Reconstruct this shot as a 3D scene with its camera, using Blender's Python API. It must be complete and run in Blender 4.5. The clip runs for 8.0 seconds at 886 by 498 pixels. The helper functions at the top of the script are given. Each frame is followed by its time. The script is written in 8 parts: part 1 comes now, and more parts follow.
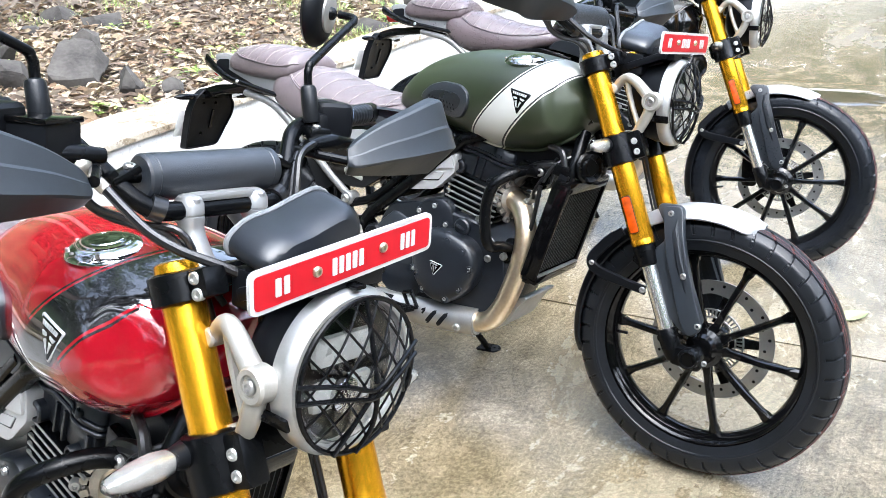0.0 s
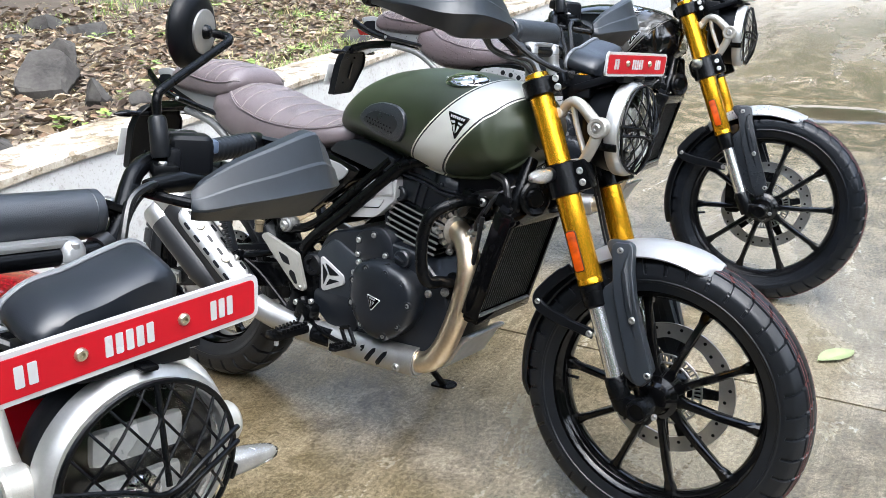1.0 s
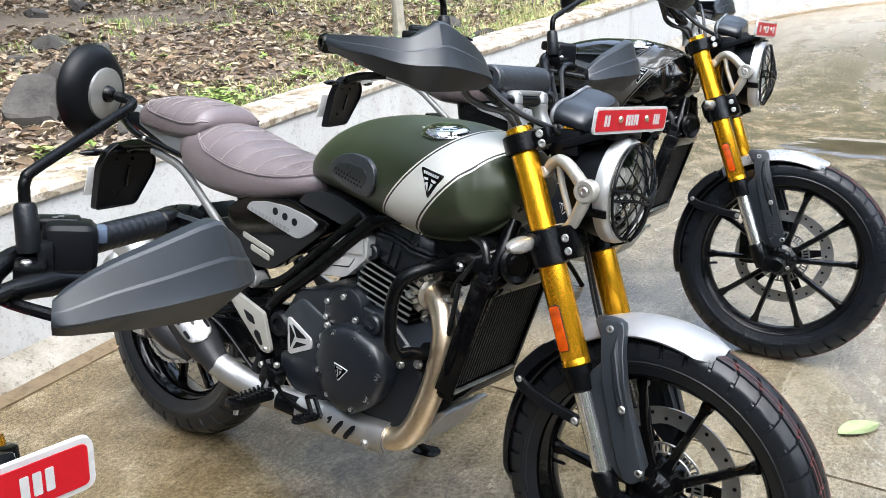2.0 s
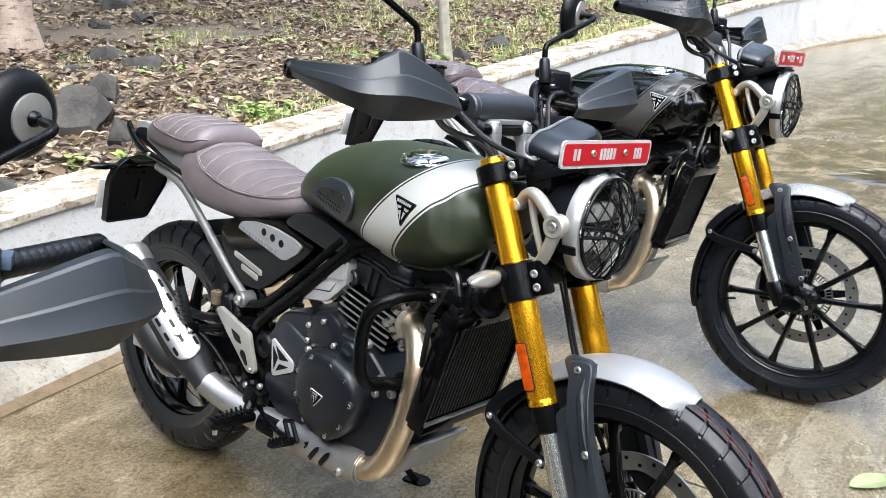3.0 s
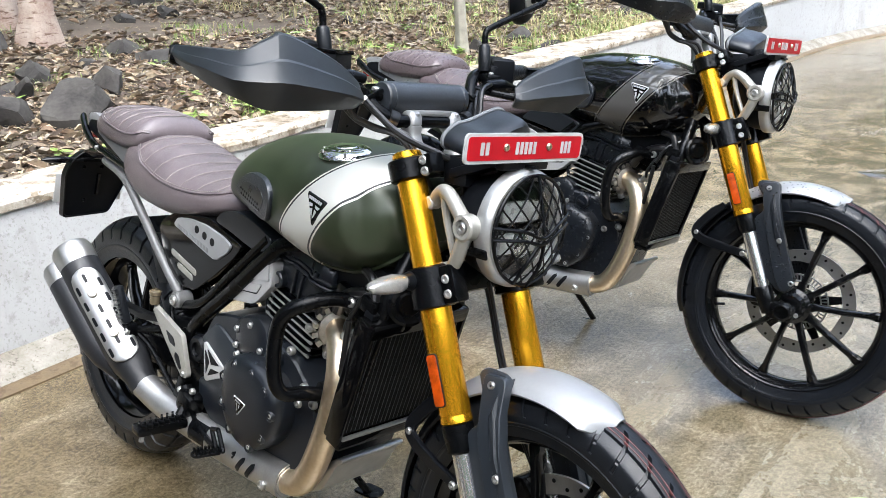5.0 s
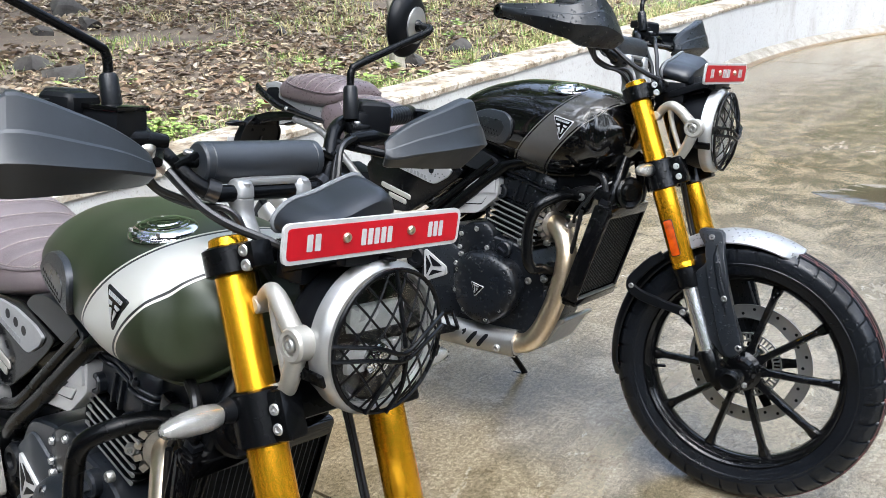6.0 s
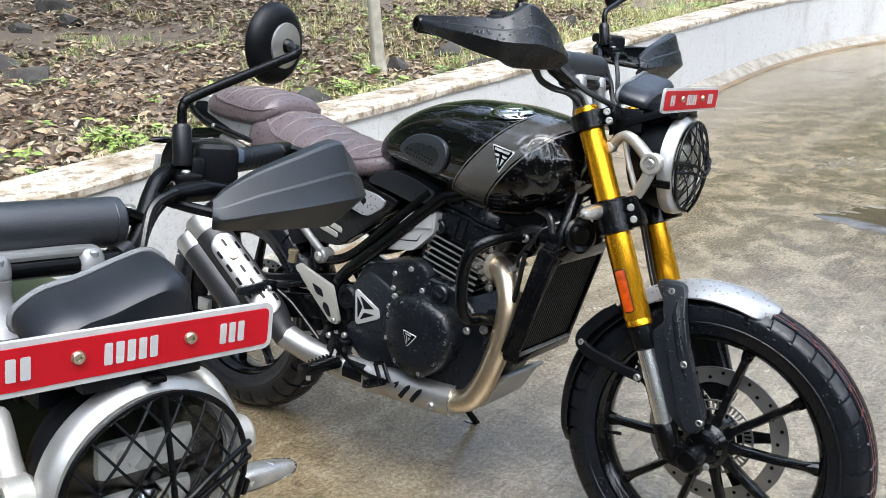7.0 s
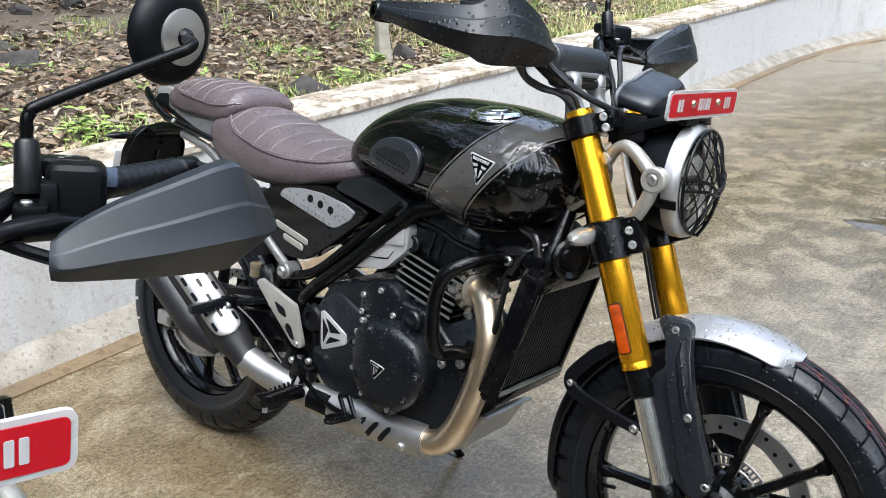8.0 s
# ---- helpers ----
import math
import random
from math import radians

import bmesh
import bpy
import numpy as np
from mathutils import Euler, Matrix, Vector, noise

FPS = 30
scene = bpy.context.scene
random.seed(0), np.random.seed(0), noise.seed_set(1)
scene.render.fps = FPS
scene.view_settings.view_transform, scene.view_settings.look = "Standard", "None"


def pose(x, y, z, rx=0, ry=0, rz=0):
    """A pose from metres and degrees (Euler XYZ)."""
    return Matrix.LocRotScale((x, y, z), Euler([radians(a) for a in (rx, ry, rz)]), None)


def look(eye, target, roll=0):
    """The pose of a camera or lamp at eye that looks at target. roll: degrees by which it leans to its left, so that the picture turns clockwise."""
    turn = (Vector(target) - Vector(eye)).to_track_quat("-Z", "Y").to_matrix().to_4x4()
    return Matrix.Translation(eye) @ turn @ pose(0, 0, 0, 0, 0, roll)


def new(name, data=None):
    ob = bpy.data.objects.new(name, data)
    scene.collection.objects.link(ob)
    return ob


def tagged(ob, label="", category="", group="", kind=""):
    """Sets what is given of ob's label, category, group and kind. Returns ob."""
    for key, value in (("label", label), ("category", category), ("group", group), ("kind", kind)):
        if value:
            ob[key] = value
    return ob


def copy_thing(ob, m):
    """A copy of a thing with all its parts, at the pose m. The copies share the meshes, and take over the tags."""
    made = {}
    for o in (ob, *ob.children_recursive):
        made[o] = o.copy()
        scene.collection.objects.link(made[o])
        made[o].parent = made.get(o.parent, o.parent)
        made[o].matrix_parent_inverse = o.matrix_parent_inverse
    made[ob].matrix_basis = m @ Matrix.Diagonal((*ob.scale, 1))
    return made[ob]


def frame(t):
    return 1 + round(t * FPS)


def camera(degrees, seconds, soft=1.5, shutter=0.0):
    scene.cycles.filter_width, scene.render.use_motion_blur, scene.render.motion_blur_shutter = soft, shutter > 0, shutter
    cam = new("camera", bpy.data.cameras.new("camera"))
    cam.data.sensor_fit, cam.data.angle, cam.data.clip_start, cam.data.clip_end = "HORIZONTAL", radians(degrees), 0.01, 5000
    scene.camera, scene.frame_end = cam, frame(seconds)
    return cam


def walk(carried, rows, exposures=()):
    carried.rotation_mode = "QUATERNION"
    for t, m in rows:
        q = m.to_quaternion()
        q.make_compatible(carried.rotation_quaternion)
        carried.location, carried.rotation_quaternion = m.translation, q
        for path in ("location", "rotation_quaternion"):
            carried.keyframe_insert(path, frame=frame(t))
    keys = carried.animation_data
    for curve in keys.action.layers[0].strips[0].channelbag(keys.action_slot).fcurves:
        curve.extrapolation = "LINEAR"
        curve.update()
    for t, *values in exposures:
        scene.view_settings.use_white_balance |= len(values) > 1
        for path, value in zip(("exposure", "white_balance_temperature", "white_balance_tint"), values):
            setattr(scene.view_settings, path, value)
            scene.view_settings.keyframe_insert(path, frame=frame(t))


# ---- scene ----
cam = camera(54.81, 8.0, soft=0.4)
ROWS = [  # seconds, place, turn
    (0.0, -0.0291, 0.0096, 1.4458, 66.690, 2.753, -2.998),
    (0.2, 0.0355, 0.0328, 1.4448, 67.102, 2.932, -2.765),
    (0.5, 0.1014, 0.0727, 1.4481, 67.076, 2.567, -2.217),
    (1.0, 0.1803, 0.1890, 1.4259, 67.335, 2.553, -1.621),
    (1.5, 0.2355, 0.3381, 1.4330, 67.761, 2.274, -1.016),
    (2.0, 0.2954, 0.4234, 1.4507, 68.365, 2.239, 0.168),
    (3.3, 0.5328, 0.4859, 1.4604, 69.626, 1.711, 6.378),
    (3.5, 0.5614, 0.4896, 1.4583, 69.590, 1.738, 7.197),
    (3.7, 0.5833, 0.4875, 1.4584, 69.567, 1.657, 7.928),
    (4.0, 0.6178, 0.4975, 1.4533, 69.560, 1.958, 8.745),
    (4.2, 0.6380, 0.5040, 1.4504, 69.513, 2.118, 9.004),
    (5.3, 0.7558, 0.7613, 1.4101, 69.226, 2.472, 7.617),
    (5.5, 0.7755, 0.8628, 1.4156, 69.221, 2.346, 6.854),
    (5.6, 0.7707, 0.9035, 1.4101, 69.285, 2.353, 6.325),
    (6.0, 0.8365, 1.0426, 1.4193, 69.466, 2.414, 5.644),
    (6.4, 0.8844, 1.1877, 1.4020, 69.420, 2.072, 5.264),
    (6.5, 0.9157, 1.2130, 1.4014, 69.425, 2.274, 5.790),
    (6.8, 0.9609, 1.3208, 1.4118, 69.121, 1.840, 6.048),
    (7.0, 1.0158, 1.3856, 1.4125, 69.362, 1.909, 6.889),
    (7.5, 1.0735, 1.5211, 1.4061, 68.966, 1.619, 7.949),
    (7.8, 1.0827, 1.5984, 1.3947, 68.711, 1.510, 8.205),
    (8.0, 1.0850, 1.6723, 1.3844, 68.487, 1.548, 8.637),
]
EXPOSURES = [(t, e + (0.97 if t < 7 else 0.89), k - 100, 8) for t, e, k in ((0.0, 2.32, 5900), (0.3, 2.04, 5900), (0.6, 1.83, 5950), (1.0, 1.78, 6000), (2.0, 1.69, 6100), (4.0, 1.64, 6100), (6.0, 1.56, 6050), (8.0, 1.44, 6050))]
walk(cam, [(t, pose(x, y, z, rx, ry, rz)) for t, x, y, z, rx, ry, rz in ROWS], EXPOSURES)

# ---- light: bright overcast after rain ----
SUN_UP, SUN_ROUND = 62, 150
world = bpy.data.worlds.new("overcast_sky")
scene.world = world
world.use_nodes = True
wn, wl = world.node_tree.nodes, world.node_tree.links
sky = wn.new("ShaderNodeTexSky")
sky.sky_type = "NISHITA"
sky.sun_disc = False
sky.sun_elevation, sky.sun_rotation = radians(SUN_UP), radians(SUN_ROUND)
sky.air_density, sky.dust_density = 1.0, 4.0
grey = wn.new("ShaderNodeHueSaturation")
grey.inputs["Saturation"].default_value = 0.62
wl.new(sky.outputs[0], grey.inputs["Color"])
wl.new(grey.outputs[0], wn["Background"].inputs["Color"])
wn["Background"].inputs["Strength"].default_value = 0.15
sun = new("sun", bpy.data.lights.new("sun", "SUN"))
sun.data.energy, sun.data.angle, sun.data.color = 1.2, radians(80), (1.0, 0.985, 0.96)
sun.matrix_world = look((0, 0, 10), (0 - math.sin(radians(SUN_ROUND)) * math.cos(radians(SUN_UP)) * 10, -math.cos(radians(SUN_ROUND)) * math.cos(radians(SUN_UP)) * 10, 10 - math.sin(radians(SUN_UP)) * 10))

# ---- materials ----
def material(name, colour, rough=0.5, metal=0.0, vary=0.12, scale=14.0, bump=0.0, bump_scale=250.0, coat=0.0, rough_vary=0.1, drops=0.0, second=None, spec=0.5, drop_height=0.5):
    """Principled surface with two scales of variation; drops: rain beads as relief and gloss."""
    m = bpy.data.materials.new(name)
    m.use_nodes = True
    n, l = m.node_tree.nodes, m.node_tree.links
    b = n["Principled BSDF"]
    b.inputs["Metallic"].default_value = metal
    b.inputs["Coat Weight"].default_value = coat
    b.inputs["Coat Roughness"].default_value = 0.04
    b.inputs["Specular IOR Level"].default_value = spec
    tc = n.new("ShaderNodeTexCoord")
    big, fine = n.new("ShaderNodeTexNoise"), n.new("ShaderNodeTexNoise")
    big.inputs["Scale"].default_value, big.inputs["Detail"].default_value = scale, 5
    fine.inputs["Scale"].default_value, fine.inputs["Detail"].default_value = scale * 11, 3
    for t in (big, fine):
        l.new(tc.outputs["Object"], t.inputs["Vector"])
    mix = n.new("ShaderNodeMix")
    mix.data_type = "RGBA"
    c = Vector(colour)
    c2 = Vector(second) if second else c * (1 - 2.2 * vary)
    mix.inputs["A"].default_value = (*(c * (1 + vary)), 1)
    mix.inputs["B"].default_value = (*c2, 1)
    add = n.new("ShaderNodeMath")
    add.operation = "MULTIPLY_ADD"
    add.inputs[1].default_value = 0.35
    l.new(fine.outputs["Fac"], add.inputs[0])
    l.new(big.outputs["Fac"], add.inputs[2])
    ramp = n.new("ShaderNodeMapRange")
    ramp.inputs["From Min"].default_value, ramp.inputs["From Max"].default_value = 0.45, 0.92
    l.new(add.outputs[0], ramp.inputs["Value"])
    l.new(ramp.outputs[0], mix.inputs["Factor"])
    l.new(mix.outputs["Result"], b.inputs["Base Color"])
    rr = n.new("ShaderNodeMapRange")
    rr.inputs["To Min"].default_value, rr.inputs["To Max"].default_value = max(0.02, rough - rough_vary), min(1, rough + rough_vary)
    l.new(big.outputs["Fac"], rr.inputs["Value"])
    l.new(rr.outputs[0], b.inputs["Roughness"])
    normal = None
    if bump:
        g = n.new("ShaderNodeTexNoise")
        g.inputs["Scale"].default_value, g.inputs["Detail"].default_value = bump_scale, 3
        l.new(tc.outputs["Object"], g.inputs["Vector"])
        bp = n.new("ShaderNodeBump")
        bp.inputs["Strength"].default_value, bp.inputs["Distance"].default_value = bump, 0.002
        l.new(g.outputs["Fac"], bp.inputs["Height"])
        normal = bp
    if drops:
        v = n.new("ShaderNodeTexVoronoi")
        v.inputs["Scale"].default_value = 125
        v.inputs["Randomness"].default_value = 1
        l.new(tc.outputs["Object"], v.inputs["Vector"])
        dr = n.new("ShaderNodeMapRange")
        dr.interpolation_type = "SMOOTHSTEP"
        dr.inputs["From Min"].default_value, dr.inputs["From Max"].default_value = 0.12, 0.42
        dr.inputs["To Min"].default_value, dr.inputs["To Max"].default_value = 1, 0
        l.new(v.outputs["Distance"], dr.inputs["Value"])
        pick = n.new("ShaderNodeMath")
        pick.operation = "MULTIPLY"
        sep = n.new("ShaderNodeSeparateColor")
        l.new(v.outputs["Color"], sep.inputs[0])
        gt = n.new("ShaderNodeMath")
        gt.operation = "GREATER_THAN"
        gt.inputs[1].default_value = 1 - drops
        l.new(sep.outputs[0], gt.inputs[0])
        l.new(dr.outputs[0], pick.inputs[0])
        l.new(gt.outputs[0], pick.inputs[1])
        bp = n.new("ShaderNodeBump")
        bp.inputs["Strength"].default_value, bp.inputs["Distance"].default_value = drop_height, 0.002
        l.new(pick.outputs[0], bp.inputs["Height"])
        if normal:
            l.new(normal.outputs[0], bp.inputs["Normal"])
        normal = bp
        wet = n.new("ShaderNodeMix")
        l.new(pick.outputs[0], wet.inputs["Factor"])
        l.new(rr.outputs[0], wet.inputs["A"])
        wet.inputs["B"].default_value = 0.03
        l.new(wet.outputs["Result"], b.inputs["Roughness"])
    if normal:
        l.new(normal.outputs[0], b.inputs["Normal"])
    return m


def speckle(m, scale, lo, hi, shade, stretch=(1, 1, 1)):
    """Multiplies a material's colour by flecks of another shade."""
    n, l = m.node_tree.nodes, m.node_tree.links
    b = n["Principled BSDF"]
    prev = b.inputs["Base Color"].links[0].from_socket
    tc, mp, t, r, k = n.new("ShaderNodeTexCoord"), n.new("ShaderNodeMapping"), n.new("ShaderNodeTexNoise"), n.new("ShaderNodeMapRange"), n.new("ShaderNodeMix")
    mp.inputs["Scale"].default_value = stretch
    l.new(tc.outputs["Object"], mp.inputs["Vector"])
    l.new(mp.outputs[0], t.inputs["Vector"])
    t.inputs["Scale"].default_value, t.inputs["Detail"].default_value, t.inputs["Roughness"].default_value = scale, 6, 0.65
    r.inputs["From Min"].default_value, r.inputs["From Max"].default_value = lo, hi
    l.new(t.outputs["Fac"], r.inputs["Value"])
    k.data_type, k.blend_type = "RGBA", "MULTIPLY"
    l.new(r.outputs[0], k.inputs["Factor"])
    l.new(prev, k.inputs["A"])
    k.inputs["B"].default_value = (*shade, 1)
    l.new(k.outputs["Result"], b.inputs["Base Color"])
    return m


def tank_paint(name, base, stripe, line, rough, metal, coat, drops=0.0, gap=(0.01, 0.01, 0.01)):
    """Tank lacquer: base colour, a raked stripe and two pinstripes along its edges, painted by the tank's own coordinates."""
    m = material(name, base, rough, metal, vary=0.05, scale=6, coat=coat, rough_vary=0.03, drops=drops, drop_height=0.6)
    n, l = m.node_tree.nodes, m.node_tree.links
    b = n["Principled BSDF"]
    tc = n.new("ShaderNodeTexCoord")
    sx = n.new("ShaderNodeSeparateXYZ")
    l.new(tc.outputs["Object"], sx.inputs[0])

    def calc(op, a, c, d=None):
        k = n.new("ShaderNodeMath")
        k.operation = op
        for i, v in enumerate((a, c, d)):
            if v is None:
                continue
            if isinstance(v, (int, float)):
                k.inputs[i].default_value = v
            else:
                l.new(v, k.inputs[i])
        return k.outputs[0]

    u = calc("MULTIPLY_ADD", sx.outputs["Z"], -STRIPE_RAKE, sx.outputs["X"])

    def band(lo, hi):
        return calc("MULTIPLY", calc("GREATER_THAN", u, lo), calc("LESS_THAN", u, hi))

    prev = n["Principled BSDF"].inputs["Base Color"].links[0].from_socket
    for lo, hi, col in ((STRIPE_A, STRIPE_B, stripe), (STRIPE_A - 0.010, STRIPE_A - 0.0055, line), (STRIPE_B + 0.0055, STRIPE_B + 0.010, line), (STRIPE_A - 0.0055, STRIPE_A, gap), (STRIPE_B, STRIPE_B + 0.0055, gap)):
        k = n.new("ShaderNodeMix")
        k.data_type = "RGBA"
        l.new(band(lo, hi), k.inputs["Factor"])
        l.new(prev, k.inputs["A"])
        k.inputs["B"].default_value = (*col, 1)
        prev = k.outputs["Result"]
    l.new(prev, b.inputs["Base Color"])
    return m


def glass(name, colour=(1, 1, 1), rough=0.02):
    m = bpy.data.materials.new(name)
    m.use_nodes = True
    b = m.node_tree.nodes["Principled BSDF"]
    b.inputs["Base Color"].default_value = (*colour, 1)
    b.inputs["Roughness"].default_value = rough
    b.inputs["Transmission Weight"].default_value = 1
    b.inputs["IOR"].default_value = 1.45
    return m


STRIPE_RAKE, STRIPE_A, STRIPE_B = 0.93, 0.008, 0.110
black_paint = material("black_satin_paint", (0.0018, 0.0020, 0.0024), 0.26, vary=0.2, bump=0.05, spec=0.15)
black_gloss = material("black_gloss", (0.0018, 0.0018, 0.002), 0.06, vary=0.1, rough_vary=0.02, spec=0.26)
black_plastic = material("black_moulded_plastic", (0.0036, 0.0041, 0.0052), 0.38, vary=0.15, bump=0.08, bump_scale=900, spec=0.14)
guard_plastic = material("dark_grey_plastic", (0.0130, 0.0162, 0.0205), 0.42, vary=0.1, bump=0.05, bump_scale=900, spec=0.46)
engine_black = material("engine_black", (0.0068, 0.0084, 0.0115), 0.31, vary=0.2, bump=0.15, bump_scale=500, spec=0.44)
rubber = material("tyre_rubber", (0.0066, 0.0076, 0.0094), 0.32, vary=0.2, scale=9, bump=0.2, bump_scale=300, spec=0.30)
rubber_red = material("tyre_red_line", (0.13, 0.045, 0.042), 0.5)
silver = material("brushed_aluminium", (0.44, 0.44, 0.43), 0.40, 0.85, vary=0.05, scale=30)
satin_silver = material("satin_silver_paint", (0.27, 0.273, 0.278), 0.40, 0.4, vary=0.04, bump=0.04)
cast_silver = material("cast_aluminium", (0.33, 0.318, 0.285), 0.42, 0.5, vary=0.06, bump=0.25, bump_scale=600)
steel = material("brushed_stainless", (0.41, 0.405, 0.39), 0.38, 0.9, vary=0.08, scale=20)
header_steel = material("heat_tinted_steel", (0.70, 0.605, 0.47), 0.36, 1.0, vary=0.08, scale=9, second=(0.52, 0.40, 0.26))
flange_steel = material("dark_cast_steel", (0.48, 0.44, 0.38), 0.36, 0.9, vary=0.2, scale=40)
chrome = material("chrome", (0.60, 0.60, 0.60), 0.07, 1.0, vary=0.02, rough_vary=0.03)
gold = material("gold_anodised", (0.80, 0.39, 0.014), 0.26, 0.9, vary=0.03, scale=8, rough_vary=0.03)
leather = material("brown_leather", (0.104, 0.085, 0.089), 0.38, vary=0.12, scale=10, bump=0.35, bump_scale=600)
thread = material("grey_thread", (0.23, 0.20, 0.19), 0.7)
grey_paint = material("grey_frame_paint", (0.13, 0.13, 0.128), 0.4, 0.3)
pad_leather = material("black_leatherette", (0.013, 0.016, 0.021), 0.40, vary=0.12, bump=0.28, bump_scale=800, spec=0.6)
amber = material("amber_reflector", (0.34, 0.045, 0.001), 0.22, vary=0.25, scale=60, bump=0.5, bump_scale=700, spec=0.25)
lens_clear = glass("clear_lens")
indicator_lens = material("indicator_lens", (0.34, 0.335, 0.32), 0.24, 0.6, vary=0.12, scale=40, bump=0.3, bump_scale=160)
tail_red = material("tail_lamp_red", (0.35, 0.01, 0.01), 0.12, coat=0.6)
plate_red = material("plate_red", (0.34, 0.0025, 0.009), 0.4, vary=0.04, spec=0.25)
plate_white = material("plate_white", (0.38, 0.38, 0.38), 0.3, vary=0.03, coat=0.3)
lamp_chrome = material("lamp_reflector", (0.50, 0.50, 0.50), 0.16, 1.0, vary=0.05, bump=0.3, bump_scale=120)
lamp_grey = material("lamp_module_grey", (0.24, 0.245, 0.24), 0.25, 0.3, vary=0.1)
lip_grey = material("screen_lip_grey", (0.11, 0.115, 0.12), 0.35, vary=0.05)
dash_black = material("dash_black_plastic", (0.0075, 0.009, 0.012), 0.34, vary=0.1, bump=0.1, bump_scale=900, spec=0.42)
switch_grey = material("slate_switch", (0.055, 0.075, 0.115), 0.4, vary=0.1)
riser_alloy = material("riser_alloy", (0.24, 0.243, 0.245), 0.42, 0.6, vary=0.06, bump=0.2, bump_scale=500)
badge_rim = material("badge_rim_black", (0.01, 0.01, 0.011), 0.25)
plate_back = material("plate_back", (0.50, 0.50, 0.49), 0.4, vary=0.05)
mark_grey = material("raised_grey_mark", (0.16, 0.165, 0.17), 0.4, vary=0.05)
trim_black = material("smooth_dark_trim", (0.008, 0.0095, 0.012), 0.30, vary=0.1, spec=0.4)
bright_silver = material("bright_silver_paint", (0.44, 0.44, 0.435), 0.33, 0.4, vary=0.04, bump=0.03)
brake_fluid = material("amber_reservoir", (0.10, 0.08, 0.05), 0.2, vary=0.1, coat=0.5)
exhaust_black = material("exhaust_black", (0.012, 0.0125, 0.014), 0.42, vary=0.12, bump=0.1, bump_scale=800, spec=0.35)
core_black = material("radiator_core", (0.003, 0.003, 0.003), 0.8, vary=0.1, spec=0.1)
wet_gloss = material("wet_black_gloss", (0.0025, 0.0026, 0.003), 0.10, vary=0.1, rough_vary=0.03, drops=0.4, spec=0.32)
brass = material("brass_screw", (0.46, 0.41, 0.31), 0.3, 0.9)
radiator_fin = material("radiator_fin", (0.075, 0.075, 0.075), 0.35, 0.6)
cable = material("cable_rubber", (0.004, 0.004, 0.0045), 0.35)
mirror_glass = material("mirror_glass", (0.9, 0.9, 0.9), 0.02, 1.0, vary=0.0, rough_vary=0.0)
cream_line = (0.62, 0.60, 0.52)
paint_green = tank_paint("matt_green_tank", (0.023, 0.031, 0.015), (0.53, 0.53, 0.485), cream_line, 0.40, 0.15, 0.0)
paint_red = tank_paint("red_tank", (0.25, 0.003, 0.010), (0.012, 0.012, 0.013), (0.012, 0.012, 0.012), 0.05, 0.1, 0.8, gap=(0.25, 0.003, 0.010))
paint_black = tank_paint("wet_black_tank", (0.0022, 0.0022, 0.0025), (0.075, 0.072, 0.068), (0.10, 0.095, 0.085), 0.05, 0.0, 0.0, drops=0.22, gap=(0.002, 0.002, 0.002))
wet_leather = material("wet_brown_leather", (0.080, 0.062, 0.066), 0.32, vary=0.12, scale=10, bump=0.3, bump_scale=600, drops=0.35)
wet_silver = material("wet_silver_paint", (0.31, 0.313, 0.322), 0.32, 0.5, vary=0.04, drops=0.3)
wet_guard = material("wet_dark_plastic", (0.0085, 0.0105, 0.0135), 0.36, vary=0.1, bump=0.05, bump_scale=900, drops=0.45, spec=0.34)
wet_engine = material("wet_engine_black", (0.0050, 0.0062, 0.0084), 0.30, vary=0.2, drops=0.3, spec=0.34)

wet_rubber = material("wet_tyre_rubber", (0.0050, 0.0060, 0.0080), 0.24, vary=0.2, scale=9, bump=0.2, bump_scale=300, spec=0.30, drops=0.3)
wet_paint = material("wet_black_paint", (0.0022, 0.0024, 0.0028), 0.20, vary=0.2, spec=0.24, drops=0.3)
slider_chrome = material("fork_slider_chrome", (0.80, 0.80, 0.79), 0.20, 0.95, vary=0.03, scale=20)
# ---- mesh helpers ----
def finish(name, bm, mat, angle=35):
    bmesh.ops.recalc_face_normals(bm, faces=bm.faces)
    me = bpy.data.meshes.new(name)
    bm.to_mesh(me)
    bm.free()
    me.materials.append(mat)
    me.polygons.foreach_set("use_smooth", [True] * len(me.polygons))
    me.set_sharp_from_angle(angle=radians(angle))
    return me


def part(name, bm, mat, parent, label="", angle=35):
    ob = new(name, finish(name, bm, mat, angle))
    ob.parent = parent
    if label:
        tagged(ob, label)
    return ob


def bm_new():
    return bmesh.new()


def ring_faces(bm, rings, closed=True, caps=(True, True)):
    vs = [[bm.verts.new(p) for p in r] for r in rings]
    n = len(rings[0])
    for a, b in zip(vs, vs[1:]):
        for i in range(n if closed else n - 1):
            j = (i + 1) % n
            bm.faces.new((a[i], a[j], b[j], b[i]))
    if caps[0]:
        bm.faces.new(vs[0])
    if caps[1]:
        bm.faces.new(vs[-1][::-1])
    return vs


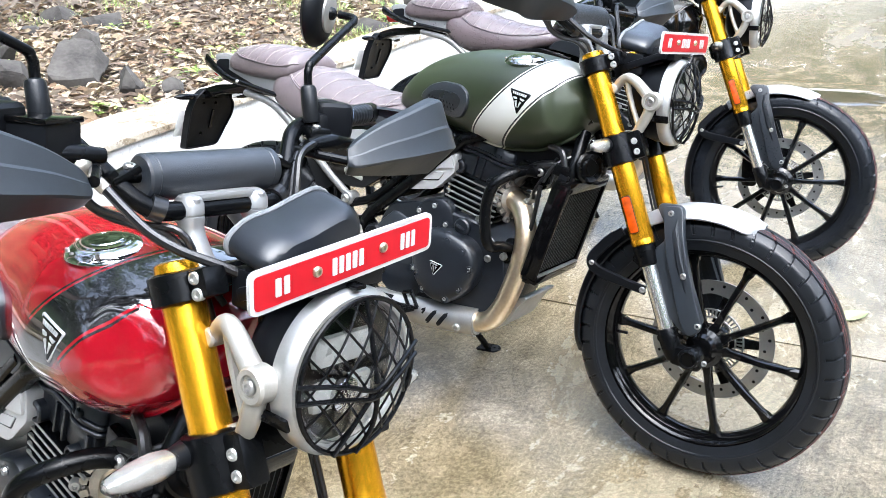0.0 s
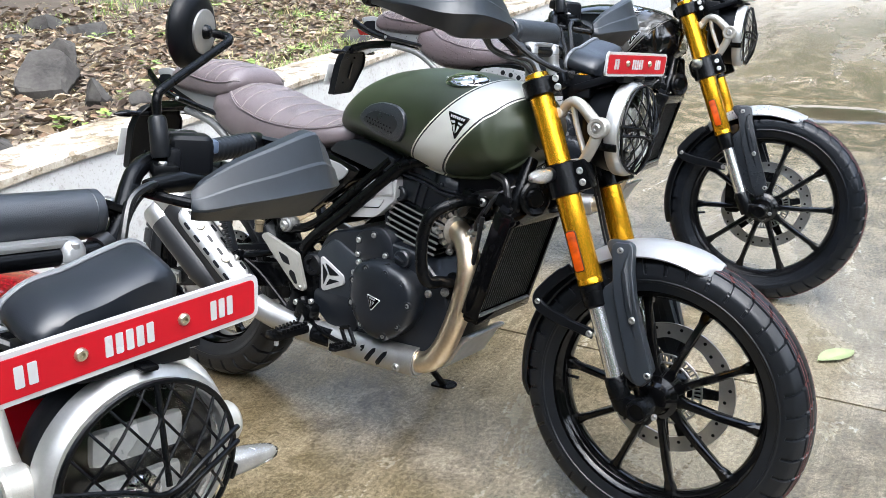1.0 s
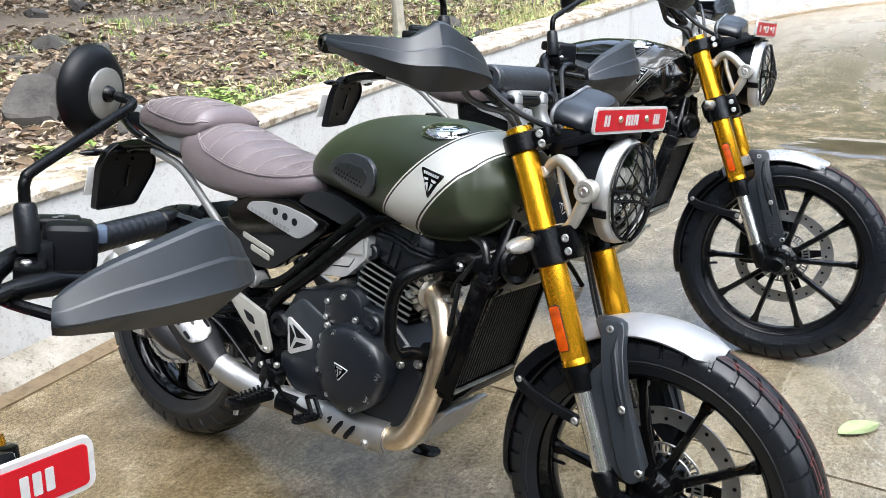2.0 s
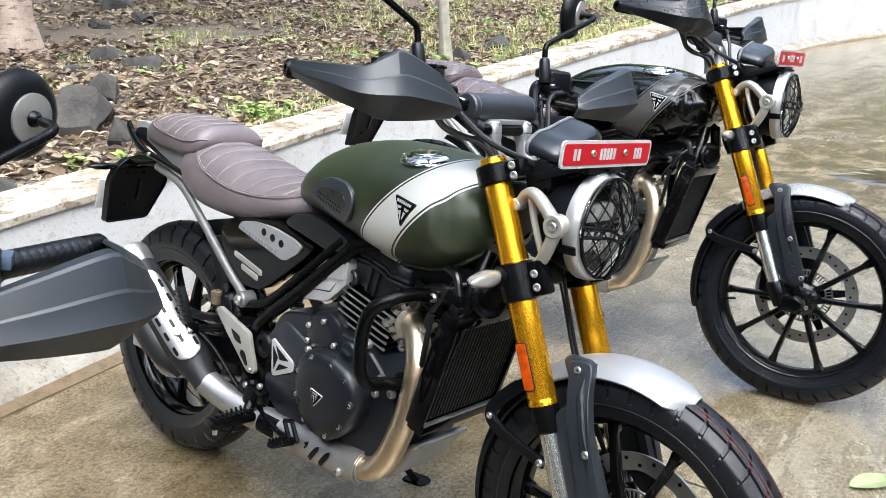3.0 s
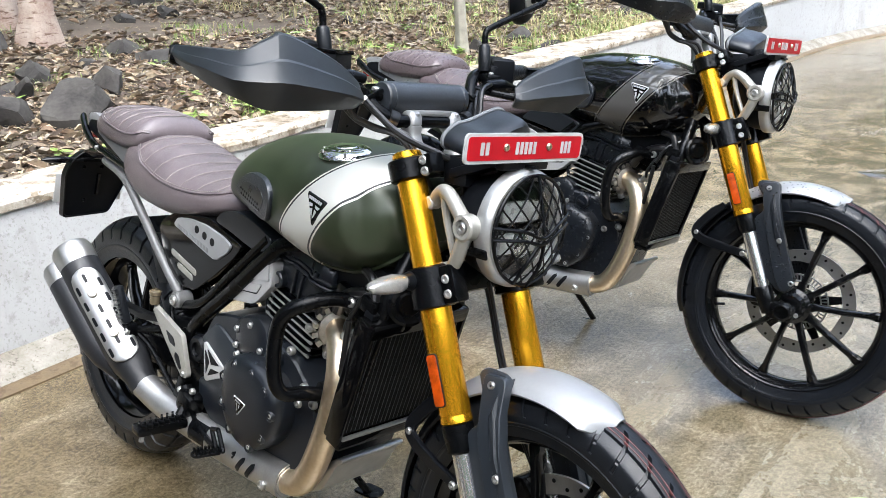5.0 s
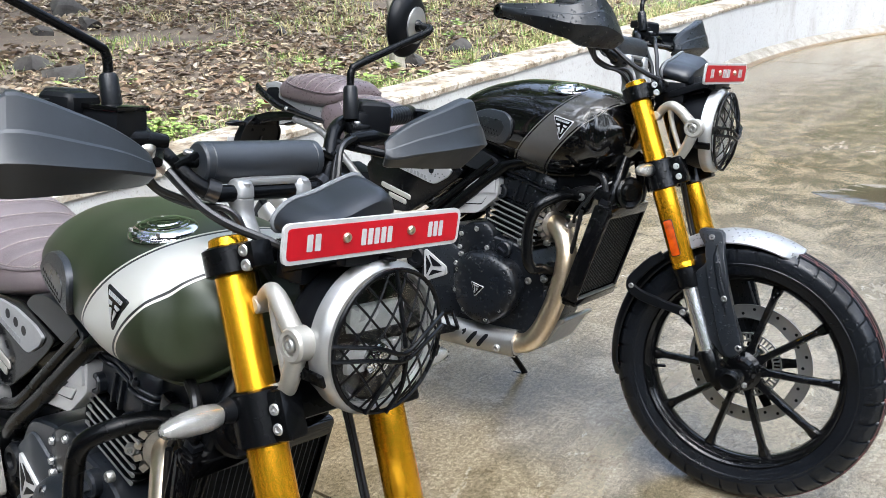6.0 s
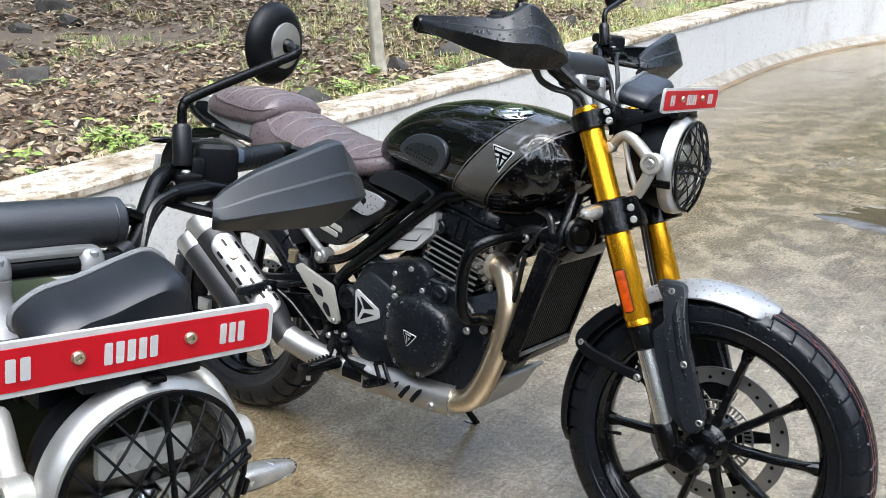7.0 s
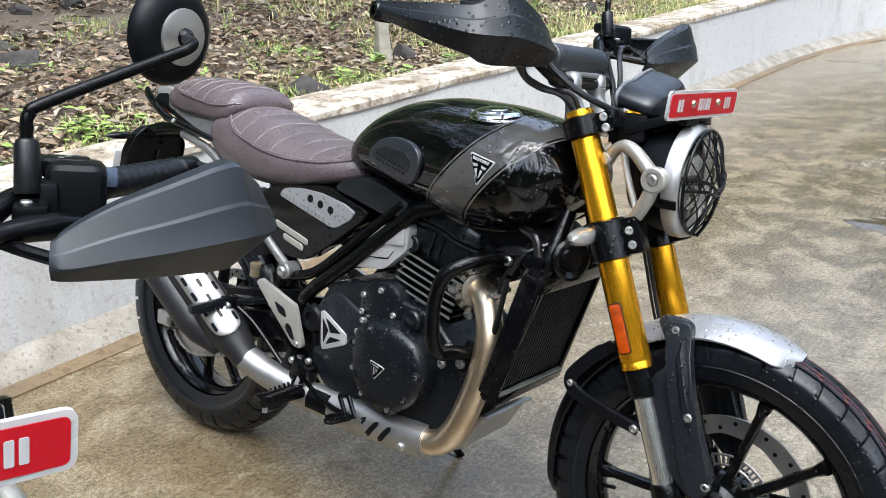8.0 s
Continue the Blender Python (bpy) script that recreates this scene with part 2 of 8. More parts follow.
def smooth_line(pts, k=5):
    P = [Vector(p) for p in pts]
    if len(P) < 3:
        return P
    out = []
    for i in range(len(P) - 1):
        p0 = P[i - 1] if i else P[0] * 2 - P[1]
        p1, p2 = P[i], P[i + 1]
        p3 = P[i + 2] if i + 2 < len(P) else p2 * 2 - p1
        for s in range(k):
            t = s / k
            out.append(0.5 * (2 * p1 + (p2 - p0) * t + (2 * p0 - 5 * p1 + 4 * p2 - p3) * t * t + (3 * p1 - p0 - 3 * p2 + p3) * t ** 3))
    out.append(P[-1])
    return out


def tube(bm, pts, r, n=12, k=5, close=False):
    line = smooth_line(pts, k) if k > 1 else [Vector(p) for p in pts]
    m = len(line)
    up = None
    rings = []
    for i, p in enumerate(line):
        a, b = line[max(0, i - 1)], line[min(m - 1, i + 1)]
        if close:
            a, b = line[i - 1], line[(i + 1) % m]
        d = (b - a).normalized()
        if up is None:
            up = d.orthogonal().normalized()
        up = (up - d * up.dot(d)).normalized()
        side = d.cross(up)
        if isinstance(r, (int, float)):
            rad = r
        else:
            g = (len(r) - 1) * i / (m - 1)
            j = min(len(r) - 2, int(g))
            rad = r[j] + (r[j + 1] - r[j]) * (g - j)
        rings.append([p + (up * math.cos(q) + side * math.sin(q)) * rad for q in (2 * math.pi * j / n for j in range(n))])
    if close:
        rings.append(rings[0])
        ring_faces(bm, rings, True, (False, False))
        bmesh.ops.remove_doubles(bm, verts=bm.verts, dist=1e-5)
    else:
        ring_faces(bm, rings)
    return bm


def lathe(bm, origin, axis, profile, n=24, start=None):
    """profile: (height along the axis, radius)."""
    d = Vector(axis).normalized()
    u = d.orthogonal().normalized() if start is None else Vector(start).normalized()
    w = d.cross(u)
    o = Vector(origin)
    rings = []
    for h, r in profile:
        r = max(r, 1e-4)
        rings.append([o + d * h + (u * math.cos(q) + w * math.sin(q)) * r for q in (2 * math.pi * j / n for j in range(n))])
    shut = profile[0] == profile[-1]
    ring_faces(bm, rings, True, (not shut, not shut))
    return bm


def cyl(bm, a, b, r, n=16, bev=0.0015, r2=None):
    a, b = Vector(a), Vector(b)
    L = (b - a).length
    r2 = r if r2 is None else r2
    bev = min(bev, r * 0.4, r2 * 0.4, L * 0.3)
    return lathe(bm, a, b - a, [(0, r - bev), (bev, r), (L - bev, r2), (L, r2 - bev)], n)


def bevel_all(bm, w, seg=2):
    if w:
        es = [e for e in bm.edges if len(e.link_faces) == 2 and e.calc_face_angle(0) > 0.5]
        bmesh.ops.bevel(bm, geom=es, offset=w, segments=seg, affect="EDGES", profile=0.6, clamp_overlap=True)
    return bm


def slab(outline, y0, y1, bev=0.003, seg=2, plane="xz"):
    """A flat polygon of (x, z) given thickness between y0 and y1 (or (x, y) between z0 and z1)."""
    bm = bm_new()
    if plane == "xz":
        rings = [[(x, y, z) for x, z in outline] for y in (y0, y1)]
    else:
        rings = [[(x, z, y) for x, z in outline] for y in (y0, y1)]
    ring_faces(bm, rings)
    bmesh.ops.recalc_face_normals(bm, faces=bm.faces)
    return bevel_all(bm, bev, seg)


def box(c, s, bev=0.003, m=None, seg=2):
    bm = bm_new()
    bmesh.ops.create_cube(bm, size=1, matrix=Matrix.Diagonal((*s, 1)))
    bevel_all(bm, bev, seg)
    bmesh.ops.transform(bm, matrix=Matrix.Translation(c) @ (m or Matrix()), verts=bm.verts)
    return bm


def join(*bms):
    out = bms[0]
    for b in bms[1:]:
        me = bpy.data.meshes.new("tmp")
        b.to_mesh(me)
        b.free()
        out.from_mesh(me)
        bpy.data.meshes.remove(me)
    return out


def round_poly(pts, r=0.01, k=4):
    """Rounds the corners of a 2D polygon."""
    out = []
    n = len(pts)
    for i in range(n):
        p, a, b = Vector(pts[i]), Vector(pts[i - 1]), Vector(pts[(i + 1) % n])
        da, db = (a - p), (b - p)
        ra, rb = min(r, da.length * 0.45), min(r, db.length * 0.45)
        p0, p2 = p + da.normalized() * ra, p + db.normalized() * rb
        for s in range(k + 1):
            t = s / k
            q = p0 * (1 - t) ** 2 + p * 2 * t * (1 - t) + p2 * t * t
            out.append((q.x, q.y))
    return out


def curve_at(table, x):
    """Smooth interpolation, without ripples, in a small table of (x, value...)."""
    if x <= table[0][0]:
        return table[0][1:]
    if x >= table[-1][0]:
        return table[-1][1:]
    i = max(k for k in range(len(table) - 1) if table[k][0] <= x)

    def slope(k, c):
        if k == 0 or k == len(table) - 1:
            a, b = (table[0], table[1]) if k == 0 else (table[-2], table[-1])
            return (b[c] - a[c]) / (b[0] - a[0])
        h0, h1 = table[k][0] - table[k - 1][0], table[k + 1][0] - table[k][0]
        d0, d1 = (table[k][c] - table[k - 1][c]) / h0, (table[k + 1][c] - table[k][c]) / h1
        if d0 * d1 <= 0:
            return 0.0
        w0, w1 = 2 * h1 + h0, h1 + 2 * h0
        return (w0 + w1) / (w0 / d0 + w1 / d1)

    a, b = table[i], table[i + 1]
    h = b[0] - a[0]
    t = (x - a[0]) / h
    out = []
    for c in range(1, len(a)):
        m0, m1 = slope(i, c) * h, slope(i + 1, c) * h
        out.append((2 * t ** 3 - 3 * t * t + 1) * a[c] + (t ** 3 - 2 * t * t + t) * m0 + (3 * t * t - 2 * t ** 3) * b[c] + (t ** 3 - t * t) * m1)
    return tuple(out)


BOLT_MESH = {}


def bolt(parent, at, axis, r=0.007, h=0.006, mat=None, name="bolt"):
    """A socket-head screw, one mesh shared by all of its size."""
    key = (round(r, 4), round(h, 4), (mat or steel).name)
    if key not in BOLT_MESH:
        bm = bm_new()
        lathe(bm, (0, 0, -0.004), (0, 0, 1), [(0, r), (h * 0.6 + 0.004, r), (h + 0.004, r * 0.78), (h + 0.004, r * 0.48), (h * 0.35 + 0.004, r * 0.42), (h * 0.35 + 0.004, 0.0005)], 14)
        BOLT_MESH[key] = finish("bolt", bm, mat or steel)
    ob = new(name, BOLT_MESH[key])
    ob.parent = parent
    ob.matrix_basis = Matrix.Translation(at) @ Vector(axis).to_track_quat("Z", "Y").to_matrix().to_4x4()
    return ob

# ---- the motorcycle: x ahead, y to its left, z up, standing on z = 0 ----
FRONT, REAR = Vector((1.410, 0, 0.339)), Vector((-0.052, 0, 0.346))


def fork_x(z):
    return 1.074 + (1.041 - z) * 0.4126


FORK_DIR = Vector((-0.4126, 0, 1)).normalized()


def fork_pt(z, y):
    return Vector((fork_x(z), y, z))


TANK = [  # x, top, widest height, bottom, half width
    (0.470, 0.885, 0.865, 0.845, 0.050),
    (0.510, 0.940, 0.885, 0.838, 0.100),
    (0.570, 0.988, 0.893, 0.832, 0.130),
    (0.660, 1.020, 0.897, 0.812, 0.152),
    (0.760, 1.033, 0.897, 0.785, 0.172),
    (0.860, 1.031, 0.897, 0.768, 0.188),
    (0.940, 1.020, 0.897, 0.775, 0.189),
    (1.000, 1.003, 0.900, 0.800, 0.176),
    (1.040, 0.978, 0.902, 0.830, 0.150),
    (1.068, 0.935, 0.900, 0.868, 0.085),
]


def tank_dent(x, z):
    """The hollow in the tank's front flank."""
    return 0.026 * math.exp(-((x - 1.026 + (z - 0.9) * 0.15) / 0.030) ** 6 - ((z - 0.905) / 0.055) ** 4)


def tank_side(x, z):
    """Half width of the tank at (x, z)."""
    top, mid, bot, w = curve_at(TANK, x)
    s = (z - mid) / ((top - mid) if z > mid else (mid - bot))
    s = min(0.999, abs(s))
    return w * (1 - s ** 2.3) ** (1 / 2.1) - tank_dent(x, z)


def tank_mesh():
    bm = bm_new()
    xs = [0.470 + (1.068 - 0.470) * (0.5 - 0.5 * math.cos(math.pi * (0.04 + 0.92 * i / 80))) for i in range(81)]
    rings = []
    for x in xs:
        top, mid, bot, w = curve_at(TANK, x)
        ring = []
        for j in range(72):
            a = 2 * math.pi * j / 72
            c, s = math.cos(a), math.sin(a)
            z = mid + ((top - mid) if s > 0 else (mid - bot)) * math.copysign(abs(s) ** (2 / 2.3), s)
            ring.append((x, math.copysign(max(0.0, w * abs(c) ** (2 / 2.1) - tank_dent(x, z) * min(1, abs(c) * 4)), c), z))
        rings.append(ring)
    ring_faces(bm, rings)
    return bm


def tank_patch(outline, lift, edge=0.006, n=18, side=-1):
    """A raised pad that follows the tank's flank inside a polygon of (x, z)."""
    bm = bm_new()
    c = sum((Vector(p) for p in outline), Vector((0, 0))) / len(outline)
    rings = []
    for f, up in ((1.0, -0.004), (1.0, lift * 0.6), (0.96, lift), (0.8, lift), (0.6, lift), (0.4, lift), (0.2, lift), (0.04, lift)):
        ring = []
        for p in outline:
            q = c + (Vector(p) - c) * f
            ring.append((q.x, side * (tank_side(q.x, q.y) + up), q.y))
        rings.append(ring)
    ring_faces(bm, rings, True, (False, True))
    return bm


TREAD_ROWS = (0, 0.05, 0.085, 0.10, 0.16, 0.23, 0.31, 0.375, 0.385, 0.425, 0.435, 0.50, 0.57, 0.63, 0.67, 0.705, 0.72, 0.75, 0.78, 0.81, 0.84, 0.85, 0.875, 0.885, 0.92, 0.96, 1.0)
TREAD_STEPS = (0.0, 0.025, 0.155, 0.18, 0.27, 0.39, 0.5, 0.525, 0.655, 0.68, 0.77, 0.89)


def wheel_tyre(centre, R, half, rim_r, blocks, name, parent, chunky=0.0):
    """Block-tread tyre: curved grooves sweep from the middle rib to both shoulders, half a pitch apart, crossed by one groove round each side."""
    bm = bm_new()
    prof = []
    for v in [-a for a in TREAD_ROWS[:0:-1]] + list(TREAD_ROWS):
        a = abs(v)
        if a < 0.66:
            q = a / 0.66
            y, r = half * 0.93 * q, R - half * 0.46 * q ** 2.1
        else:
            q = (a - 0.66) / 0.34
            y = half * (0.93 + 0.09 * math.sin(min(1, q * 1.6) * math.pi / 2) - 0.36 * max(0, q - 0.45))
            r = R - half * 0.46 - (R - half * 0.46 - rim_r) * q
        if a in (0.85, 0.875):
            y += 0.0016
        prof.append((math.copysign(y, v), r, a, 1 if v >= 0 else -1))
    rings = []
    for k in range(blocks):
        for n, f in enumerate(TREAD_STEPS):
            ring = []
            for y, r, a, side in prof:
                sweep = 1.35 * a if a < 0.40 else 0.54 + (min(a, 0.75) - 0.40) * 0.55
                th = 2 * math.pi * (k + f - sweep) / blocks
                cut = n in ((1, 2) if side < 0 else (7, 8)) and 0.09 < a < 0.77
                if cut or 0.38 < a < 0.43:
                    r -= (0.0070 + chunky) * (1 if a < 0.66 else 0.75)
                    y -= math.copysign(0.0035, y) if a > 0.6 else 0
                ring.append(Vector((centre.x + r * math.cos(th), y, centre.z + r * math.sin(th))))
            rings.append(ring)
    rings.append(rings[0])
    ring_faces(bm, rings, False, (False, False))
    bmesh.ops.remove_doubles(bm, verts=bm.verts, dist=1e-6)
    return part(name, bm, rubber, parent, angle=28)


def wheel_rim(centre, rim_r, width, parent, spokes=10):
    bm = bm_new()
    w = width / 2
    side = [(0, rim_r - 0.001), (0, rim_r + 0.007), (0.005, rim_r + 0.007), (0.007, rim_r + 0.001), (0.013, rim_r - 0.001), (0.015, rim_r - 0.007), (0.022, rim_r - 0.009), (0.024, rim_r - 0.013), (w, rim_r - 0.015)]
    under = [(w, rim_r - 0.021), (0.024, rim_r - 0.019), (0.015, rim_r - 0.014), (0.004, rim_r - 0.006)]
    section = side + [(2 * w - h, r) for h, r in side[-2::-1]] + [(2 * w - h, r) for h, r in under[:0:-1]] + under + side[:1]
    lathe(bm, centre - Vector((0, w, 0)), (0, 1, 0), section, 72)
    rim = part("rim", bm, black_gloss, parent)
    bm = bm_new()
    lathe(bm, centre - Vector((0, 0.052, 0)), (0, 1, 0), [(0, 0.022), (0.002, 0.034), (0.018, 0.04), (0.026, 0.052), (0.078, 0.052), (0.086, 0.04), (0.102, 0.034), (0.104, 0.022)], 32)
    part("hub", bm, black_gloss, parent)
    for i in range(spokes):
        a = 2 * math.pi * i / spokes + 0.13
        d, t = Vector((math.cos(a), 0, math.sin(a))), Vector((-math.sin(a), 0, math.cos(a)))
        bm = bm_new()
        rings = []
        for f in (0, 0.12, 0.5, 0.85, 0.95, 1):
            r = 0.045 + (rim_r - 0.018 - 0.045) * f
            hw = 0.0085 if 0.05 < f < 0.9 else 0.013
            hy = 0.020 - 0.008 * f
            yo = -0.006 * math.sin(f * math.pi)
            p = centre + d * r + Vector((0, yo, 0))
            c = [(-1, -0.6), (-0.55, -1), (0.55, -1), (1, -0.6), (1, 0.6), (0.55, 1), (-0.55, 1), (-1, 0.6)]
            rings.append([p + t * hw * u + Vector((0, hy * v, 0)) for u, v in c])
        ring_faces(bm, rings)
        part("spoke", bm, black_gloss, parent)
    return rim


def brake_disc(centre, y, r, parent):
    bm = bm_new()
    holes = 30
    n = holes * 4
    r_in = r * 0.77
    rings = []
    for rr in (r_in, r_in + 0.006, r - 0.005, r):
        rings.append([centre + Vector((math.cos(a), 0, math.sin(a))) * (rr + (0.0016 * math.cos(a * 10) if rr == r_in else 0)) + Vector((0, y + (0.0025 if rr in (r, r_in) else 0.003), 0)) for a in (2 * math.pi * j / n for j in range(n))])
    back = [[p - Vector((0, 0.006, 0)) for p in q] for q in rings[::-1]]
    ring_faces(bm, rings + back + [rings[0]], True, (False, False))
    disc = part("brake_disc", bm, steel, parent, "drilled stainless brake disc")
    hole_bm = bm_new()
    cyl(hole_bm, (0, -0.0045, 0), (0, 0.0045, 0), 0.0042, 8, 0.0005)
    hole_mesh = finish("disc_hole", hole_bm, black_plastic)
    for i in range(holes):
        a = 2 * math.pi * i / holes
        rr = r_in + (r - r_in) * (0.35 if i % 2 else 0.68)
        hole = new("disc_hole", hole_mesh)
        hole.parent = disc
        hole.location = centre + Vector((math.cos(a) * rr, y, math.sin(a) * rr))
    bm = bm_new()
    for i in range(5):
        a = 2 * math.pi * i / 5 + 0.3
        d = Vector((math.cos(a), 0, math.sin(a)))
        t = Vector((-math.sin(a), 0, math.cos(a)))
        p0, p1 = centre + d * 0.045 + Vector((0, y, 0)), centre + d * (r_in + 0.004) + Vector((0, y, 0))
        rings = []
        for p, w in ((p0, 0.016), (p1, 0.010)):
            rings.append([p + t * w + Vector((0, 0.003, 0)), p - t * w + Vector((0, 0.003, 0)), p - t * w - Vector((0, 0.003, 0)), p + t * w - Vector((0, 0.003, 0))])
        ring_faces(bm, rings)
    part("disc_carrier", bm, black_paint, disc)
    return disc


def front_end(bike):
    wheel = new("front_wheel")
    wheel.parent = bike
    wheel_rim(FRONT, 0.250, 0.076, wheel)
    wheel_tyre(FRONT, 0.338, 0.054, 0.252, 40, "tyre", wheel)
    for y in (-0.016, -0.0235, 0.016):
        r = 0.338 - 0.054 * 0.46 * (abs(y) / (0.054 * 0.93)) ** 2.1
        bm = bm_new()
        lathe(bm, FRONT + Vector((0, y - 0.0008, 0)), (0, 1, 0), [(0, r - 0.003), (0, r + 0.0006), (0.0017, r + 0.0006), (0.0017, r - 0.003), (0, r - 0.003)], 96)
        part("tread_line", bm, rubber_red, wheel)
    brake_disc(FRONT, 0.058, 0.157, wheel)
    bm = bm_new()
    for i in range(48):
        a = 2 * math.pi * i / 48
        d, t = Vector((math.cos(a), 0, math.sin(a))), Vector((-math.sin(a), 0, math.cos(a)))
        p = FRONT + Vector((0, 0.047, 0))
        ring_faces(bm, [[p + d * rr + t * u * w + Vector((0, v * 0.001, 0)) for u, v in ((-1, -1), (1, -1), (1, 1), (-1, 1))] for rr, w in ((0.066, 0.0018), (0.081, 0.0024))])
    for rr in (0.063, 0.083):
        tube(bm, [FRONT + Vector((math.cos(a) * rr, 0.047, math.sin(a) * rr)) for a in (2 * math.pi * j / 48 for j in range(48))], 0.0028, 6, 1, True)
    part("abs_ring", bm, steel, wheel)
    bm = bm_new()
    a = math.radians(196)
    d = Vector((math.cos(a), 0, math.sin(a)))
    cyl(bm, FRONT + d * 0.240, FRONT + d * 0.204 + Vector((0, -0.004, 0)), 0.0042, 8)
    part("valve_stem", bm, black_plastic, wheel)
    # forks
    for s in (-1, 1):
        y = 0.109 * s
        fork = new("fork_leg")
        fork.parent = bike
        bm = bm_new()
        lathe(bm, fork_pt(0.593, y), FORK_DIR, [(0, 0.0255), (0.002, 0.0285), (0.012, 0.0285), (0.014, 0.0275), (0.017, 0.0275), (0.019, 0.0285), (0.20, 0.0285), (0.206, 0.0285), (0.262, 0.0268), (0.475, 0.0268), (0.482, 0.0255), (0.484, 0.021)], 40)
        part("fork_tube", bm, gold, fork, "gold anodised upper fork tube")
        bm = bm_new()
        lathe(bm, fork_pt(1.036, y), FORK_DIR, [(0, 0.021), (0.004, 0.0205), (0.006, 0.018), (0.006, 0.010), (0.003, 0.009), (0.003, 0.0005)], 24)
        part("fork_cap", bm, silver, fork, "bare aluminium fork cap")
        bm = bm_new()
        lathe(bm, fork_pt(0.545, y), FORK_DIR, [(0, 0.022), (0.004, 0.026), (0.035, 0.0285), (0.051, 0.0285), (0.053, 0.024)], 32)
        part("dust_seal", bm, black_paint, fork)
        bm = bm_new()
        lathe(bm, fork_pt(0.395, y), FORK_DIR, [(0, 0.0195), (0.17, 0.0195)], 32)
        part("fork_slider", bm, slider_chrome, fork, "polished chrome lower fork tube")
        bm = bm_new()
        lathe(bm, fork_pt(0.335, y), FORK_DIR, [(-0.012, 0.012), (-0.01, 0.02), (0.02, 0.024), (0.06, 0.025), (0.066, 0.023), (0.068, 0.0195)], 28)
        bm = join(bm, box(fork_pt(0.335, y) + Vector((0.035, 0, 0)), (0.075, 0.038, 0.05), 0.012, Matrix.Rotation(0.1, 4, "Y")))
        lathe(bm, FRONT + Vector((0, 0.075 * s, 0)), (0, s, 0), [(0, 0.02), (0.04, 0.026), (0.055, 0.027), (0.066, 0.024), (0.068, 0.0195), (0.060, 0.018), (0.060, 0.0005)], 26)
        part("fork_bottom", bm, black_paint, fork)
        bolt(fork, FRONT + Vector((0.036, 0.125 * s, -0.004)), (0.2, s, 0), 0.0065, 0.006)
        # plastic guard
        o = [(1.280, 0.684), (1.290, 0.696), (1.337, 0.697), (1.345, 0.688), (1.340, 0.640), (1.366, 0.575), (1.426, 0.430), (1.425, 0.410), (1.405, 0.388), (1.380, 0.394), (1.346, 0.425), (1.292, 0.565), (1.290, 0.590), (1.312, 0.612), (1.306, 0.648)]
        front = [(1.298, 0.690), (1.340, 0.694), (1.348, 0.686), (1.354, 0.640), (1.372, 0.575), (1.424, 0.430), (1.422, 0.412), (1.404, 0.393), (1.388, 0.400), (1.372, 0.430), (1.322, 0.580), (1.308, 0.640)]
        if s > 0:
            o = [(x, min(z, 0.615)) for x, z in o if z < 0.66]
            front = [(x, min(z, 0.615)) for x, z in front if z < 0.66]
        bm = join(slab(round_poly(o, 0.010, 3), y - 0.004 * s, y + 0.007 * s, 0.004, 2), slab(round_poly(front, 0.010, 3), y - 0.006 * s, y + 0.015 * s, 0.007, 3))
        o2 = [(1.346, 0.690 if s < 0 else 0.60), (1.347, 0.640 if s < 0 else 0.60), (1.377, 0.572), (1.440, 0.428), (1.430, 0.412), (1.364, 0.56), (1.334, 0.63)]
        o2 = [(x - (0.016 if z < 0.6 else 0.008), z) for x, z in o2]
        bm = join(bm, slab(o2, y - 0.026 * s, y + 0.012 * s, 0.004, 1))
        for v in bm.verts:
            if v.co.z > 0.60:
                v.co.y -= 0.034 * s * (v.co.z - 0.60) / 0.08
                v.co.x -= 0.008 * (v.co.z - 0.60) / 0.08
        gd = part("fork_guard", bm, guard_plastic, fork, "black moulded plastic fork guard")
        for p in ((1.371, 0.536), (1.420, 0.422)):
            bolt(gd, (p[0] - 0.002, y + 0.011 * s, p[1]), (0, s, 0), 0.008, 0.006)
        if s < 0:
            bolt(gd, (1.312, y - 0.020 * s, 0.676), (0, s, 0.2), 0.0075, 0.006)
        # reflector
        bm = slab(round_poly([(-0.0105, -0.045), (0.0105, -0.045), (0.0105, 0.045), (-0.0105, 0.045)], 0.006, 4), -0.004, 0.004, 0.002, 2)
        mm = Matrix.Translation(fork_pt(0.666, y) + Vector((-0.002, 0.029 * s, 0))) @ Matrix.Rotation(-math.atan(0.4126), 4, "Y") @ Matrix.Rotation(-0.12 * s, 4, "Z")
        bmesh.ops.transform(bm, matrix=mm, verts=bm.verts)
        rf = part("reflector", bm, amber, fork, "orange side reflector")
        bm = slab(round_poly([(-0.0118, -0.047), (0.0118, -0.047), (0.0118, 0.047), (-0.0118, 0.047)], 0.007, 4), -0.005 * s, 0.002 * s, 0.001, 1)
        bmesh.ops.transform(bm, matrix=mm, verts=bm.verts)
        part("reflector_back", bm, black_plastic, rf)
